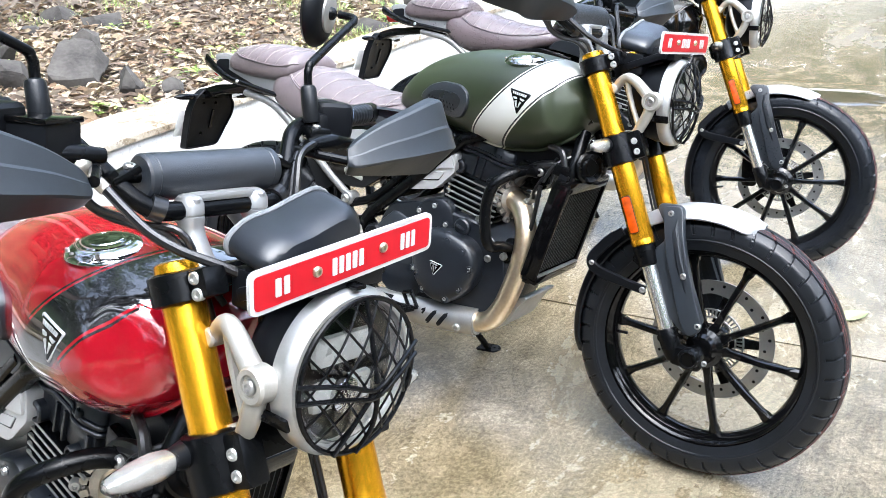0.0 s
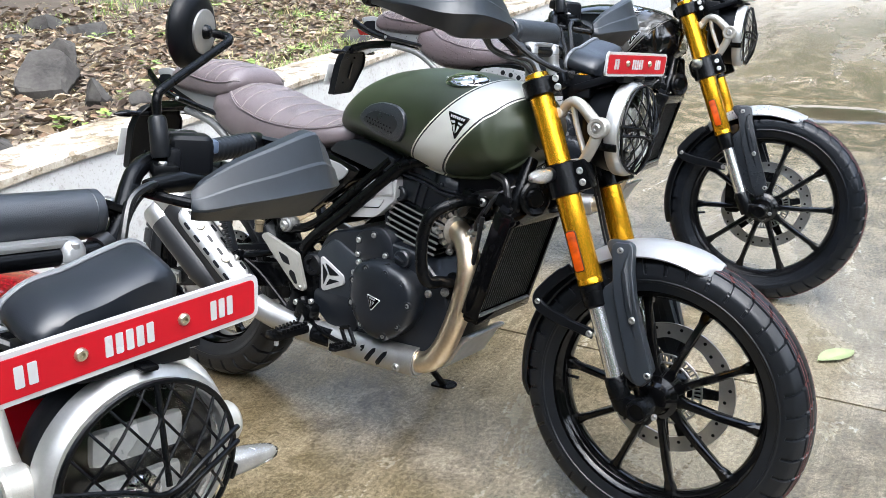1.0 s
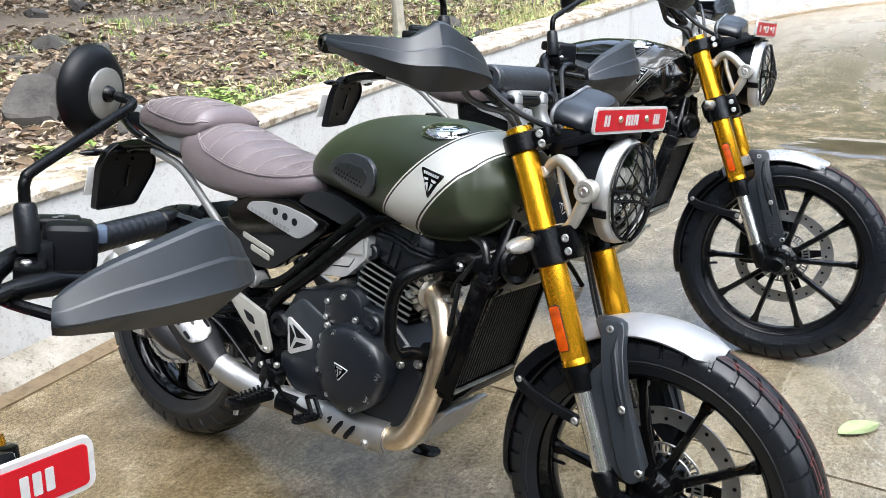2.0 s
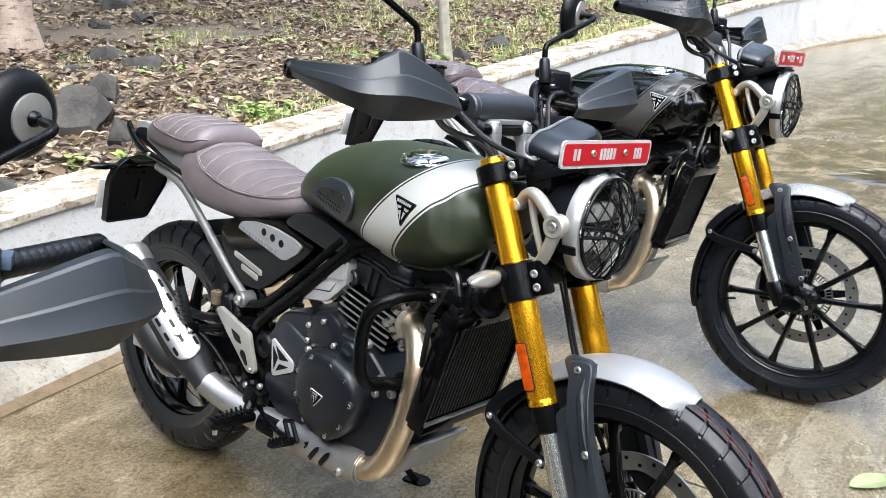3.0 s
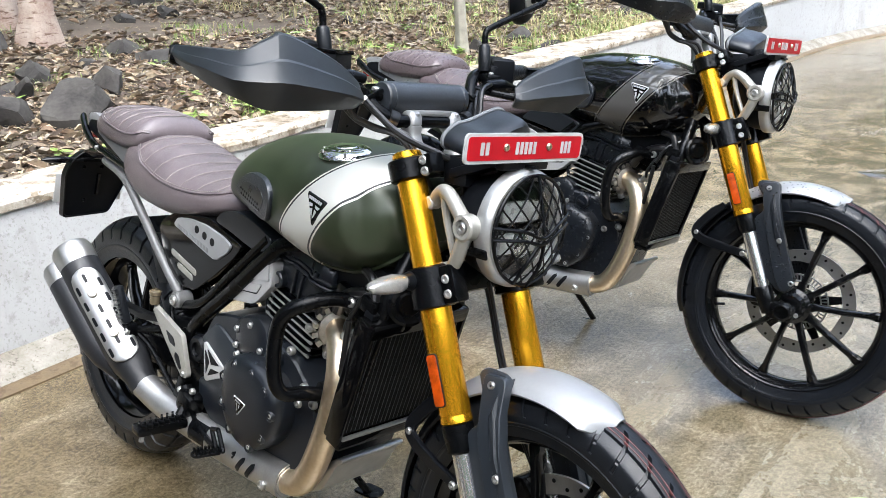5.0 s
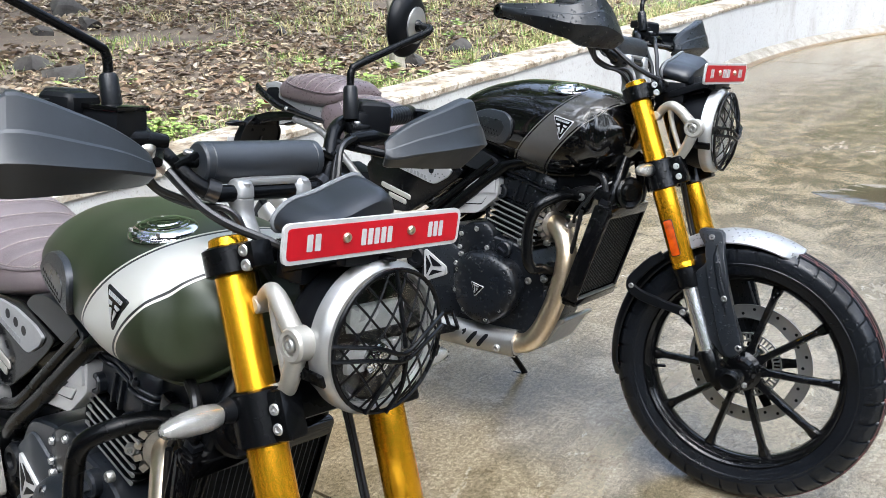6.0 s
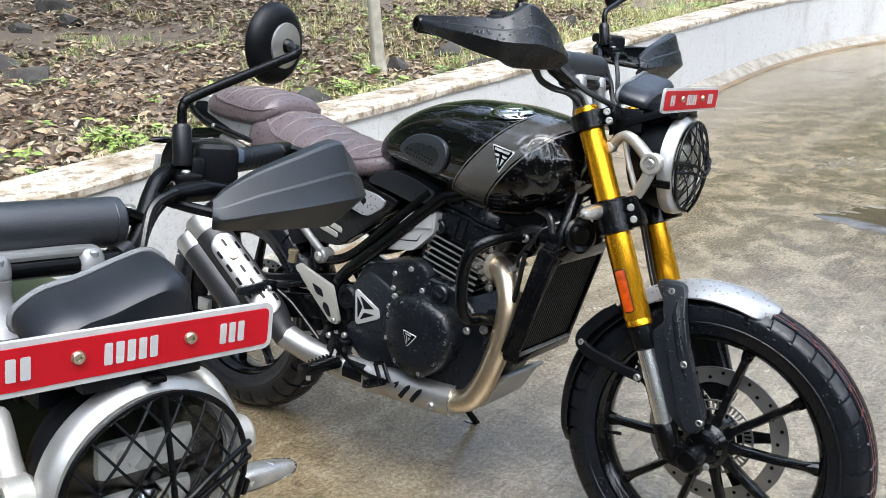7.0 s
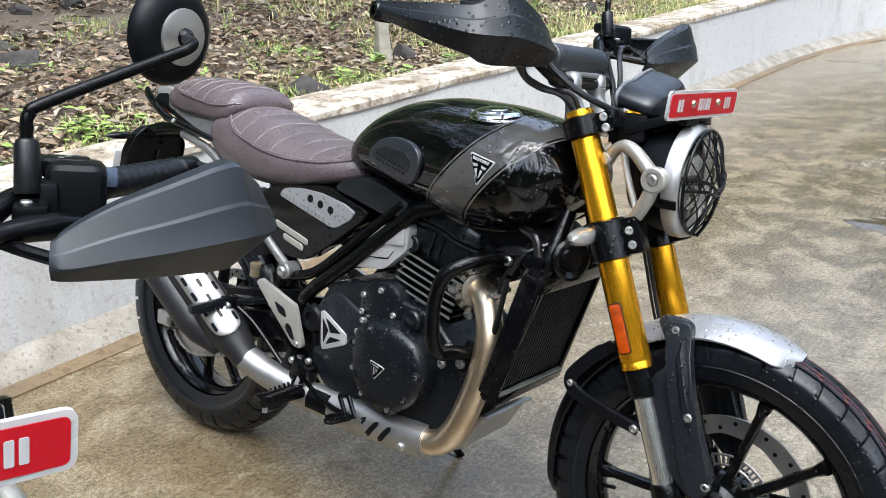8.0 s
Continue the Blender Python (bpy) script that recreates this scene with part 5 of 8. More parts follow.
def frame_tubes(bike):
    fr = new("frame")
    fr.parent = bike
    for s in (-1, 1):
        for nm, r, pts in (
            ("frame_rail", 0.017, [(1.06, 0.045 * s, 0.88), (0.97, 0.070 * s, 0.832), (0.85, 0.085 * s, 0.822), (0.745, 0.114 * s, 0.798), (0.700, 0.120 * s, 0.766), (0.560, 0.122 * s, 0.648), (0.420, 0.123 * s, 0.530), (0.390, 0.120 * s, 0.44)]),
            ("frame_rail", 0.013, [(0.690, 0.115 * s, 0.800), (0.560, 0.117 * s, 0.690), (0.44, 0.118 * s, 0.592), (0.33, 0.118 * s, 0.555)]),
            ("down_tube", 0.017, [(1.050, 0.05 * s, 0.84), (1.045, 0.100 * s, 0.745), (1.000, 0.118 * s, 0.58), (0.948, 0.116 * s, 0.44)]),
            ("frame_rail", 0.014, [(0.39, 0.115 * s, 0.45), (0.40, 0.11 * s, 0.36), (0.45, 0.10 * s, 0.30)]),
        ):
            part(nm, tube(bm_new(), pts, r, 12, 5), black_paint, fr)
        part("pivot_plate", slab(round_poly([(0.345, 0.50), (0.42, 0.53), (0.47, 0.48), (0.475, 0.36), (0.42, 0.32), (0.36, 0.38)], 0.02, 3), 0.10 * s, 0.128 * s, 0.006), black_paint, fr)
        bm = bm_new()
        lathe(bm, (0.452, 0.12 * s, 0.482), (0, s, 0), [(0, 0.034), (0.012, 0.034), (0.02, 0.028), (0.02, 0.018), (0.012, 0.016), (0.012, 0.0005)], 28)
        part("pivot_cap", bm, black_plastic, fr)
        # swingarm
        bm = slab(round_poly([(0.43, 0.475), (0.43, 0.41), (0.10, 0.345), (-0.13, 0.295), (-0.165, 0.31), (-0.165, 0.345), (-0.12, 0.36), (0.15, 0.43)], 0.012, 3), 0.088 * s, 0.118 * s, 0.006)
        sw = part("swingarm", bm, black_paint, bike)
        bm = join(box((-0.135, 0.122 * s, 0.328), (0.055, 0.012, 0.040), 0.003), box((-0.120, 0.128 * s, 0.328), (0.020, 0.008, 0.022), 0.003))
        ad = part("chain_adjuster", bm, silver, sw)
        bolt(ad, REAR + Vector((0, 0.118 * s, 0)), (0, s, 0), 0.014, 0.012)
        # rider peg hanger
        o = round_poly([(0.278, 0.536), (0.292, 0.548), (0.416, 0.509), (0.447, 0.418), (0.440, 0.407), (0.414, 0.411), (0.330, 0.486)], 0.007, 3)
        hg = part("hanger_plate", slab(o, 0.145 * s, 0.158 * s, 0.003, 2), cast_silver, bike, "pale cast aluminium peg hanger")
        for oo in ([(0.346, 0.505), (0.382, 0.494), (0.392, 0.472), (0.364, 0.478)], [(0.392, 0.462), (0.408, 0.456), (0.422, 0.424), (0.411, 0.424), (0.388, 0.448)]):
            part("cut_out", slab(round_poly(oo, 0.006, 2), 0.1575 * s, 0.1590 * s, 0), black_plastic, hg)
        bolt(hg, (0.430, 0.157 * s, 0.417), (0, s, 0), 0.007)
        # rider peg
        bm = box((0.452, 0.148 * s, 0.352), (0.055, 0.05, 0.055), 0.012, Matrix.Rotation(0.3, 4, "Y"))
        tube(bm, [(0.43, 0.145 * s, 0.385), (0.448, 0.155 * s, 0.350), (0.455, 0.175 * s, 0.322)], 0.015, 10, 3)
        part("peg_mount", bm, black_paint, bike)
        bm = box((0.456, 0.228 * s, 0.312), (0.044, 0.120, 0.022), 0.007, Matrix.Rotation(0.1 * s, 4, "Z"))
        for i in range(8):
            for dx in (-0.015, 0.015):
                tooth = box((0, 0, 0), (0.016, 0.0055, 0.010), 0.001, Matrix.Rotation(0.5 if dx > 0 else -0.5, 4, "Z"), 1)
                bmesh.ops.translate(tooth, vec=(0.456 + dx * 0.8 + 0.001 * i, (0.176 + 0.0145 * i) * s, 0.327), verts=tooth.verts)
                bm = join(bm, tooth)
        pg = part("foot_peg", bm, black_paint, bike, "black toothed foot peg")
        part("peg_feeler", tube(bm_new(), [(0.462, 0.275 * s, 0.310), (0.464, 0.279 * s, 0.288)], 0.006, 8, 1), steel, pg)
        # pillion peg, built folded up about its hinge
        bm = box((0, 0.0, 0.058), (0.026, 0.022, 0.100), 0.008)
        pp = part("pillion_peg", bm, rubber, bike, "ribbed black pillion peg")
        for i in range(7):
            part("rib", box((0.0, 0.010 * s, 0.022 + 0.0125 * i), (0.024, 0.010, 0.006), 0.001, None, 1), rubber, pp)
        pp.matrix_basis = Matrix.Translation((0.205, 0.188 * s, 0.474)) @ Matrix.Rotation(-0.28, 4, "Y") @ Matrix.Rotation(-0.10 * s, 4, "X")
        bm = box((0.208, 0.180 * s, 0.468), (0.034, 0.030, 0.034), 0.006)
        tube(bm, [(0.208, 0.170 * s, 0.468), (0.240, 0.156 * s, 0.474), (0.31, 0.140 * s, 0.492)], 0.010, 10, 4)
        tube(bm, [(0.215, 0.165 * s, 0.462), (0.27, 0.150 * s, 0.425), (0.365, 0.140 * s, 0.345)], 0.0065, 10, 4)
        pb = part("pillion_bracket", bm, black_paint, bike)
        bolt(pb, (0.218, 0.194 * s, 0.466), (0, s, 0.3), 0.009, 0.006)
    # rear brake
    bm = bm_new()
    tube(bm, [(0.43, -0.160, 0.330), (0.50, -0.178, 0.305), (0.58, -0.195, 0.292), (0.640, -0.205, 0.296)], 0.007, 8, 4)
    pd = part("brake_pedal", bm, black_paint, bike)
    bm = bm_new()
    for a, b in (((0.612, 0.335), (0.638, 0.343)), ((0.638, 0.343), (0.661, 0.300)), ((0.661, 0.300), (0.634, 0.292)), ((0.634, 0.292), (0.612, 0.335))):
        tube(bm, [(a[0], -0.206, a[1]), (b[0], -0.206, b[1])], 0.0055, 8, 1)
    part("pedal_loop", bm, black_paint, pd)
    bm = slab(round_poly([(0.655, -0.204), (0.640, -0.262), (0.622, -0.266), (0.612, -0.250), (0.632, -0.204)], 0.006, 2), 0.288, 0.297, 0.002, 1, "xy")
    for i in range(6):
        bm = join(bm, box((0.6485 - 0.002 * i, -0.212 - 0.0095 * i, 0.300), (0.007, 0.005, 0.008), 0.001, None, 1), box((0.628 - 0.002 * i, -0.212 - 0.008 * i, 0.300), (0.007, 0.005, 0.008), 0.001, None, 1))
    part("pedal_pad", bm, black_paint, pd)
    pd.location = (-0.008, 0.022, 0.014)
    bm = join(box((0.395, -0.135, 0.365), (0.03, 0.03, 0.07), 0.006, Matrix.Rotation(0.4, 4, "Y")))
    tube(bm, [(0.39, -0.140, 0.39), (0.33, -0.130, 0.50), (0.30, -0.120, 0.56)], 0.006, 8, 3)
    part("brake_master_cylinder", bm, black_paint, bike)
    for p in ((0.415, -0.155, 0.372), (0.43, -0.158, 0.345), (0.47, -0.155, 0.385)):
        bolt(bike, p, (0, -1, 0), 0.008)
    # reservoir beside the subframe
    bm = bm_new()
    lathe(bm, (0.245, -0.135, 0.538), (0.1, 0, 1), [(0, 0.010), (0.002, 0.013), (0.024, 0.013), (0.026, 0.015), (0.036, 0.015), (0.038, 0.012)], 18)
    part("rear_reservoir", bm, brake_fluid, bike, "amber rear brake fluid reservoir")
    part("shock_body", tube(bm_new(), [(0.20, -0.03, 0.80), (0.26, -0.03, 0.50)], 0.028, 16, 1), black_paint, bike)
    part("splash_guard", slab(round_poly([(0.15, 0.70), (0.235, 0.715), (0.275, 0.60), (0.215, 0.58)], 0.012, 3), -0.108, 0.05, 0.005), black_plastic, bike)
    # side stand
    bm = bm_new()
    tube(bm, [(0.52, 0.12, 0.30), (0.60, 0.22, 0.15), (0.640, 0.285, 0.056)], 0.010, 10, 3)
    ss = part("side_stand", bm, black_paint, bike)
    bm = slab(round_poly([(0.600, 0.262), (0.668, 0.272), (0.680, 0.300), (0.665, 0.322), (0.605, 0.312)], 0.012, 3), 0, 0.008, 0.002, 1, "xy")
    bmesh.ops.transform(bm, matrix=Matrix.Translation((0, 0, 0.0525)) @ Matrix.Translation((0.64, 0.29, 0)) @ Matrix.Rotation(radians(10.6), 4, "X") @ Matrix.Translation((-0.64, -0.29, 0)), verts=bm.verts)
    part("stand_foot", bm, black_paint, ss)


def engine(bike):
    en = new("engine")
    en.parent = bike
    # crankcase halves
    o = round_poly([(0.46, 0.52), (0.50, 0.585), (0.60, 0.605), (0.80, 0.575), (0.885, 0.50), (0.895, 0.40), (0.86, 0.315), (0.78, 0.285), (0.60, 0.285), (0.50, 0.33), (0.455, 0.42)], 0.03, 4)
    part("crankcase", slab(o, -0.125, 0.125, 0.012, 3), engine_black, en)
    # clutch cover
    def cover(centre, outline, levels, mat, nm, lab=""):
        bm = bm_new()
        c = Vector(centre)
        rings = []
        for f, y in levels:
            rings.append([(c.x + (x - c.x) * f, y, c.y + (z - c.y) * f) for x, z in outline])
        ring_faces(bm, rings)
        return part(nm, bm, mat, en, lab)

    egg = smooth_line([(0.598, 0.450, 0), (0.612, 0.512, 0), (0.660, 0.541, 0), (0.726, 0.546, 0), (0.768, 0.536, 0), (0.812, 0.518, 0), (0.840, 0.478, 0), (0.841, 0.425, 0), (0.814, 0.375, 0), (0.764, 0.333, 0), (0.712, 0.318, 0), (0.655, 0.336, 0), (0.612, 0.385, 0), (0.598, 0.450, 0)], 5)[:-1]
    out = [(p.x, p.y) for p in egg]
    cc = cover((0.712, 0.428), out, ((1.0, -0.11), (1.0, -0.160), (0.992, -0.168), (0.965, -0.177), (0.93, -0.183), (0.86, -0.189), (0.70, -0.193), (0.5, -0.1945), (0.05, -0.1945)), engine_black, "clutch_cover", "egg-shaped satin black clutch cover")
    cc.matrix_basis = Matrix.Translation((0.0919, 0.011, 0.047)) @ Matrix.Diagonal((0.868, 1, 0.912, 1))
    for x, z in ((0.668, 0.520), (0.740, 0.517), (0.796, 0.494), (0.823, 0.444), (0.790, 0.378), (0.742, 0.338), (0.655, 0.355), (0.617, 0.412), (0.620, 0.478)):
        bm = bm_new()
        lathe(bm, (x, -0.12, z), (0, -1, 0), [(0, 0.0140), (0.068, 0.0140), (0.071, 0.0120), (0.071, 0.0098), (0.064, 0.0090), (0.064, 0.0005)], 16)
        part("boss", bm, engine_black, cc)
        bolt(cc, (x, -0.183, z), (0, -1, 0), 0.0075, 0.007, silver)
    tri = [(0.685, 0.460), (0.729, 0.451), (0.700, 0.417)]
    b = part("engine_badge", slab(round_poly(tri, 0.004, 3), -0.1825, -0.1855, 0.0006, 1), plate_white, en)
    c = Vector((0.7047, 0.4427))
    part("badge_field", slab(round_poly([tuple(c + (Vector(p) - c) * 0.86) for p in tri], 0.003, 3), -0.185, -0.1862, 0), black_gloss, b)
    for q in ([(0.6931, 0.4542), (0.7142, 0.4501), (0.7117, 0.4468), (0.6950, 0.4499)], [(0.6969, 0.4473), (0.7009, 0.4457), (0.7028, 0.4315), (0.7008, 0.4287)], [(0.7053, 0.4446), (0.7115, 0.4432), (0.7062, 0.4344)]):
        part("badge_mark", slab(q, -0.186, -0.1868, 0), satin_silver, b)
    # upper covers
    o = round_poly([(0.606, 0.525), (0.608, 0.590), (0.640, 0.614), (0.692, 0.624), (0.724, 0.604), (0.738, 0.545), (0.705, 0.508)], 0.016, 4)
    cover((0.668, 0.568), o, ((1, -0.10), (1, -0.142), (0.95, -0.152), (0.86, -0.156), (0.4, -0.158), (0.05, -0.158)), engine_black, "starter_cover").location = (-0.014, 0.026, 0.002)
    for x, z in ((0.608, 0.579), (0.658, 0.600), (0.697, 0.552), (0.606, 0.540)):
        bm = bm_new()
        lathe(bm, (x, -0.10, z), (0, -1, 0), [(0, 0.012), (0.029, 0.012), (0.032, 0.010)], 14)
        part("boss", bm, engine_black, en)
        bolt(en, (x, -0.130, z), (0, -1, 0), 0.0075, 0.007, silver)
    o = round_poly([(0.455, 0.508), (0.470, 0.528), (0.516, 0.566), (0.535, 0.566), (0.612, 0.530), (0.618, 0.470), (0.604, 0.400), (0.590, 0.370), (0.500, 0.350), (0.488, 0.365), (0.490, 0.500)], 0.010, 3)
    cover((0.545, 0.455), o, ((1, -0.10), (1, -0.122), (0.96, -0.130), (0.9, -0.133), (0.3, -0.134), (0.05, -0.134)), guard_plastic, "sprocket_cover", "dark grey sprocket cover")
    for x, z in ((0.612, 0.520), (0.598, 0.490)):
        bolt(en, (x, -0.132, z), (0, -1, 0), 0.0075, 0.007, silver)
    o = round_poly([(0.484, 0.510), (0.492, 0.513), (0.566, 0.474), (0.571, 0.453), (0.562, 0.446), (0.498, 0.418), (0.490, 0.424)], 0.005, 3)
    sc = part("triangle_cover", slab(o, -0.110, -0.139, 0.004, 2), bright_silver, en, "satin silver cover with triangular cut-outs")
    for q in ([(0.493, 0.496), (0.513, 0.470), (0.499, 0.436)], [(0.503, 0.499), (0.553, 0.472), (0.520, 0.466)], [(0.506, 0.434), (0.519, 0.456), (0.555, 0.457)]):
        part("cut_out", slab(round_poly(q, 0.003, 2), -0.1385, -0.1400, 0), black_plastic, sc)
    part("gearbox_cover", slab(round_poly([(0.46, 0.42), (0.60, 0.42), (0.63, 0.36), (0.60, 0.31), (0.52, 0.32), (0.46, 0.37)], 0.02, 3), -0.10, -0.134, 0.006), engine_black, en)
    bm = bm_new()
    lathe(bm, (0.753, -0.118, 0.556), (0, -1, 0), [(0, 0.024), (0.02, 0.024), (0.024, 0.020), (0.024, 0.014)], 20)
    fc = part("oil_filler", bm, engine_black, en)
    part("filler_grip", box((0.753, -0.146, 0.556), (0.026, 0.014, 0.006), 0.002, Matrix.Rotation(0.5, 4, "Y")), engine_black, fc)
    # cylinder, tipped forward
    tip = Matrix.Translation((0.742, 0, 0.575)) @ Matrix.Rotation(radians(15), 4, "Y")

    def tipped(bm):
        bmesh.ops.transform(bm, matrix=tip, verts=bm.verts)
        return bm

    part("cylinder", tipped(box((0, 0, 0.05), (0.135, 0.17, 0.13), 0.012)), engine_black, en)
    for i in range(6):
        o = round_poly([(-0.082, -0.104), (0.082, -0.104), (0.082, 0.104), (-0.082, 0.104)], 0.02, 4)
        bm = slab(o, 0.018 + 0.0165 * i, 0.0235 + 0.0165 * i, 0.001, 1, "xy")
        fin = part("cooling_fin", tipped(bm), black_paint, en)
        e0 = slab(round_poly([(-0.0825, -0.1045), (0.0825, -0.1045), (0.0825, -0.1000), (-0.0825, -0.1000)], 0.0005, 1), 0.0185 + 0.0165 * i, 0.0230 + 0.0165 * i, 0, 1, "xy")
        part("machined_edge", tipped(e0), silver, fin, "bright machined fin edge")
    hd = part("cylinder_head", tipped(box((0, 0, 0.147), (0.160, 0.19, 0.065), 0.012)), engine_black, en)
    wavy = round_poly([(-0.092, -0.098), (-0.070, -0.108), (-0.045, -0.108), (-0.032, -0.100), (0.018, -0.100), (0.030, -0.108), (0.056, -0.108), (0.088, -0.094), (0.094, 0.0), (0.088, 0.094), (0.0, 0.104), (-0.092, 0.098)], 0.008, 3)
    part("gasket_flange", tipped(slab(wavy, 0.176, 0.184, 0.002, 1, "xy")), engine_black, hd)
    part("gasket_flange", tipped(slab([(x * 0.985, y * 0.985) for x, y in wavy], 0.187, 0.195, 0.002, 1, "xy")), engine_black, hd)
    rings = []
    for z, f in ((0.195, 0.93), (0.212, 0.91), (0.224, 0.84), (0.230, 0.70), (0.232, 0.3)):
        rings.append([(x * f, y * f, z) for x, y in wavy])
    bm = bm_new()
    ring_faces(bm, rings)
    cam_cover = part("cam_cover", tipped(bm), engine_black, en)
    for y in (-0.06, -0.03, 0.0):
        part("cover_rib", tipped(box((-0.01, y, 0.231), (0.11, 0.008, 0.008), 0.003)), engine_black, cam_cover)
    for x, z, rr in ((-0.064, 0.128, 0.019), (0.044, 0.124, 0.014)):
        bm = bm_new()
        lathe(bm, tip @ Vector((x, -0.088, z)), (0, -1, 0), [(0, rr), (0.020, rr), (0.023, rr * 0.86), (0.023, rr * 0.60), (0.014, rr * 0.52), (0.014, 0.0005)], 22)
        part("boss", bm, engine_black, hd)
    for x in (-0.020, 0.004, 0.070):
        part("head_rib", tipped(box((x, -0.096, 0.146), (0.006, 0.012, 0.056), 0.002)), engine_black, hd)
    for x in (-0.058, 0.043):
        bolt(hd, tip @ Vector((x, -0.101, 0.195)), tip.to_3x3() @ Vector((0, 0, 1)), 0.0075, 0.008, engine_black)
    part("cast_plate", tipped(box((-0.006, -0.0885, 0.004), (0.036, 0.004, 0.013), 0.0015)), flange_steel, en)
    bm = bm_new()
    tube(bm, [tip @ Vector(p) for p in ((-0.085, -0.070, 0.150), (-0.100, -0.085, 0.110), (-0.090, -0.095, 0.050), (-0.060, -0.100, 0.005))], 0.006, 10, 4)
    part("oil_line", bm, black_plastic, en)
    for x, z in ((0.850, 0.520), (0.800, 0.585), (0.835, 0.480)):
        bolt(en, (x, -0.125, z), (0, -1, 0), 0.010, 0.008)
    # header
    bm = bm_new()
    tube(bm, [(0.830, -0.032, 0.628), (0.872, -0.062, 0.638), (0.908, -0.086, 0.618), (0.934, -0.106, 0.566), (0.930, -0.116, 0.482), (0.908, -0.122, 0.398), (0.882, -0.124, 0.340), (0.848, -0.125, 0.304), (0.79, -0.125, 0.290)], 0.0285, 24, 6)
    part("header_pipe", bm, header_steel, bike, "heat-tinted steel exhaust header")
    bm = bm_new()
    d = Vector((0.80, -0.56, 0.06)).normalized()
    F0 = Vector((0.850, -0.053, 0.638))
    lathe(bm, F0, d, [(0, 0.028), (0.0, 0.041), (0.010, 0.043), (0.012, 0.037), (0.022, 0.037), (0.024, 0.029)], 24)
    fl = part("header_flange", bm, flange_steel, bike)
    u = d.orthogonal().normalized()
    w = d.cross(u)
    for i in range(14):
        a = 2 * math.pi * i / 14
        o = u * math.cos(a) + w * math.sin(a)
        q = F0 + o * 0.045
        t = d.cross(o)
        bm = bm_new()
        ring_faces(bm, [[q + d * h + t * x + o * y for x, y in ((-0.0055, -0.006), (0.0055, -0.006), (0.0055, 0.006), (-0.0055, 0.006))] for h in (-0.002, 0.024)])
        part("flange_fin", bevel_all(bm, 0.0018, 1), flange_steel, fl)
    for a in (0.6, 2.4, 3.7):
        q = F0 + (u * math.cos(a) + w * math.sin(a)) * 0.056
        bolt(fl, q + d * 0.016, d, 0.009, 0.012)
    bm = bm_new()
    lathe(bm, (0.915, -0.085, 0.640), (0.7, -0.1, 0.45), [(0, 0.012), (0.010, 0.012), (0.011, 0.008), (0.022, 0.008), (0.023, 0.011), (0.036, 0.011), (0.038, 0.006), (0.055, 0.005)], 8)
    part("oxygen_sensor", bm, steel, bike)
    # mid pipe
    bm = bm_new()
    tube(bm, [(0.82, -0.124, 0.293), (0.70, -0.124, 0.287), (0.58, -0.130, 0.286), (0.49, -0.138, 0.291), (0.42, -0.148, 0.301), (0.34, -0.160, 0.316), (0.270, -0.172, 0.340)], 0.0345, 24, 5)
    part("mid_pipe", bm, steel, bike, "brushed steel exhaust pipe")
    # heat shield over the mid pipe
    path = smooth_line([(0.818, -0.125, 0.293), (0.735, -0.124, 0.289), (0.645, -0.127, 0.287), (0.55, -0.133, 0.288), (0.485, -0.139, 0.292)], 8)

    def shell(pts, r, a0, a1, thick):
        rings = []
        for p, rr in zip(pts, r):
            angs = [radians(a0 + (a1 - a0) * j / 14) for j in range(15)]
            rings.append([p + Vector((0, math.cos(a) * rr * 0.93, math.sin(a) * rr)) for a in angs] + [p + Vector((0, math.cos(a) * (rr - thick) * 0.93, math.sin(a) * (rr - thick))) for a in angs[::-1]])
        bm = bm_new()
        ring_faces(bm, rings)
        return bm

    main = path[:25]
    hs = part("heat_shield", shell(main, [0.0405 for i in range(len(main))], 62, 262, 0.003), steel, bike, "slotted brushed steel heat shield")
    tail = path[23:]
    part("shield_strap", shell(tail, [0.0375] * len(tail), 118, 200, 0.003), black_paint, bike, "black strap round the exhaust pipe")
    part("shield_edge", shell(tail, [0.0385] * len(tail), 62, 119, 0.003), steel, hs)
    for x in (0.648, 0.685, 0.722):
        bm = bm_new()
        rows = []
        for i in range(9):
            f = -1 + i / 4
            w = 0.0062 * math.sqrt(max(0.02, 1 - f ** 8))
            z = 0.288 + 0.022 * f
            row = []
            for v in (-1, 0, 1):
                xx = x + 0.016 * f + w * v
                zz = z - w * v * 0.4
                c = 0.288
                q = max(-0.95, min(0.95, (zz - c) / 0.0405))
                row.append((xx, -0.1255 - 0.93 * 0.0412 * math.sqrt(1 - q * q), zz))
            rows.append(row)
        ring_faces(bm, rows, False, (False, False))
        part("slot", bm, black_plastic, hs)
    bolt(hs, (0.772, -0.162, 0.277), (0, -1, -0.15), 0.011, 0.006)
    # silencer: two barrels side by side
    A, E = Vector((0.272, -0.172, 0.338)), Vector((-0.003, -0.217, 0.590))
    d = (E - A).normalized()
    L = (E - A).length
    sil = new("silencer")
    sil.parent = bike
    low = Vector((-0.034, -0.020, -0.046))
    bm = bm_new()
    lathe(bm, A - d * 0.006, d, [(0, 0.0355), (0.03, 0.0365), (0.075, 0.049), (0.10, 0.051), (L, 0.051), (L + 0.002, 0.044)], 32)
    lathe(bm, A + low + d * 0.125, d, [(-0.06, 0.008), (0, 0.036), (0.05, 0.046), (L - 0.135, 0.046), (L - 0.133, 0.040)], 32)
    part("silencer_body", bm, exhaust_black, sil, "black double-barrel silencer")
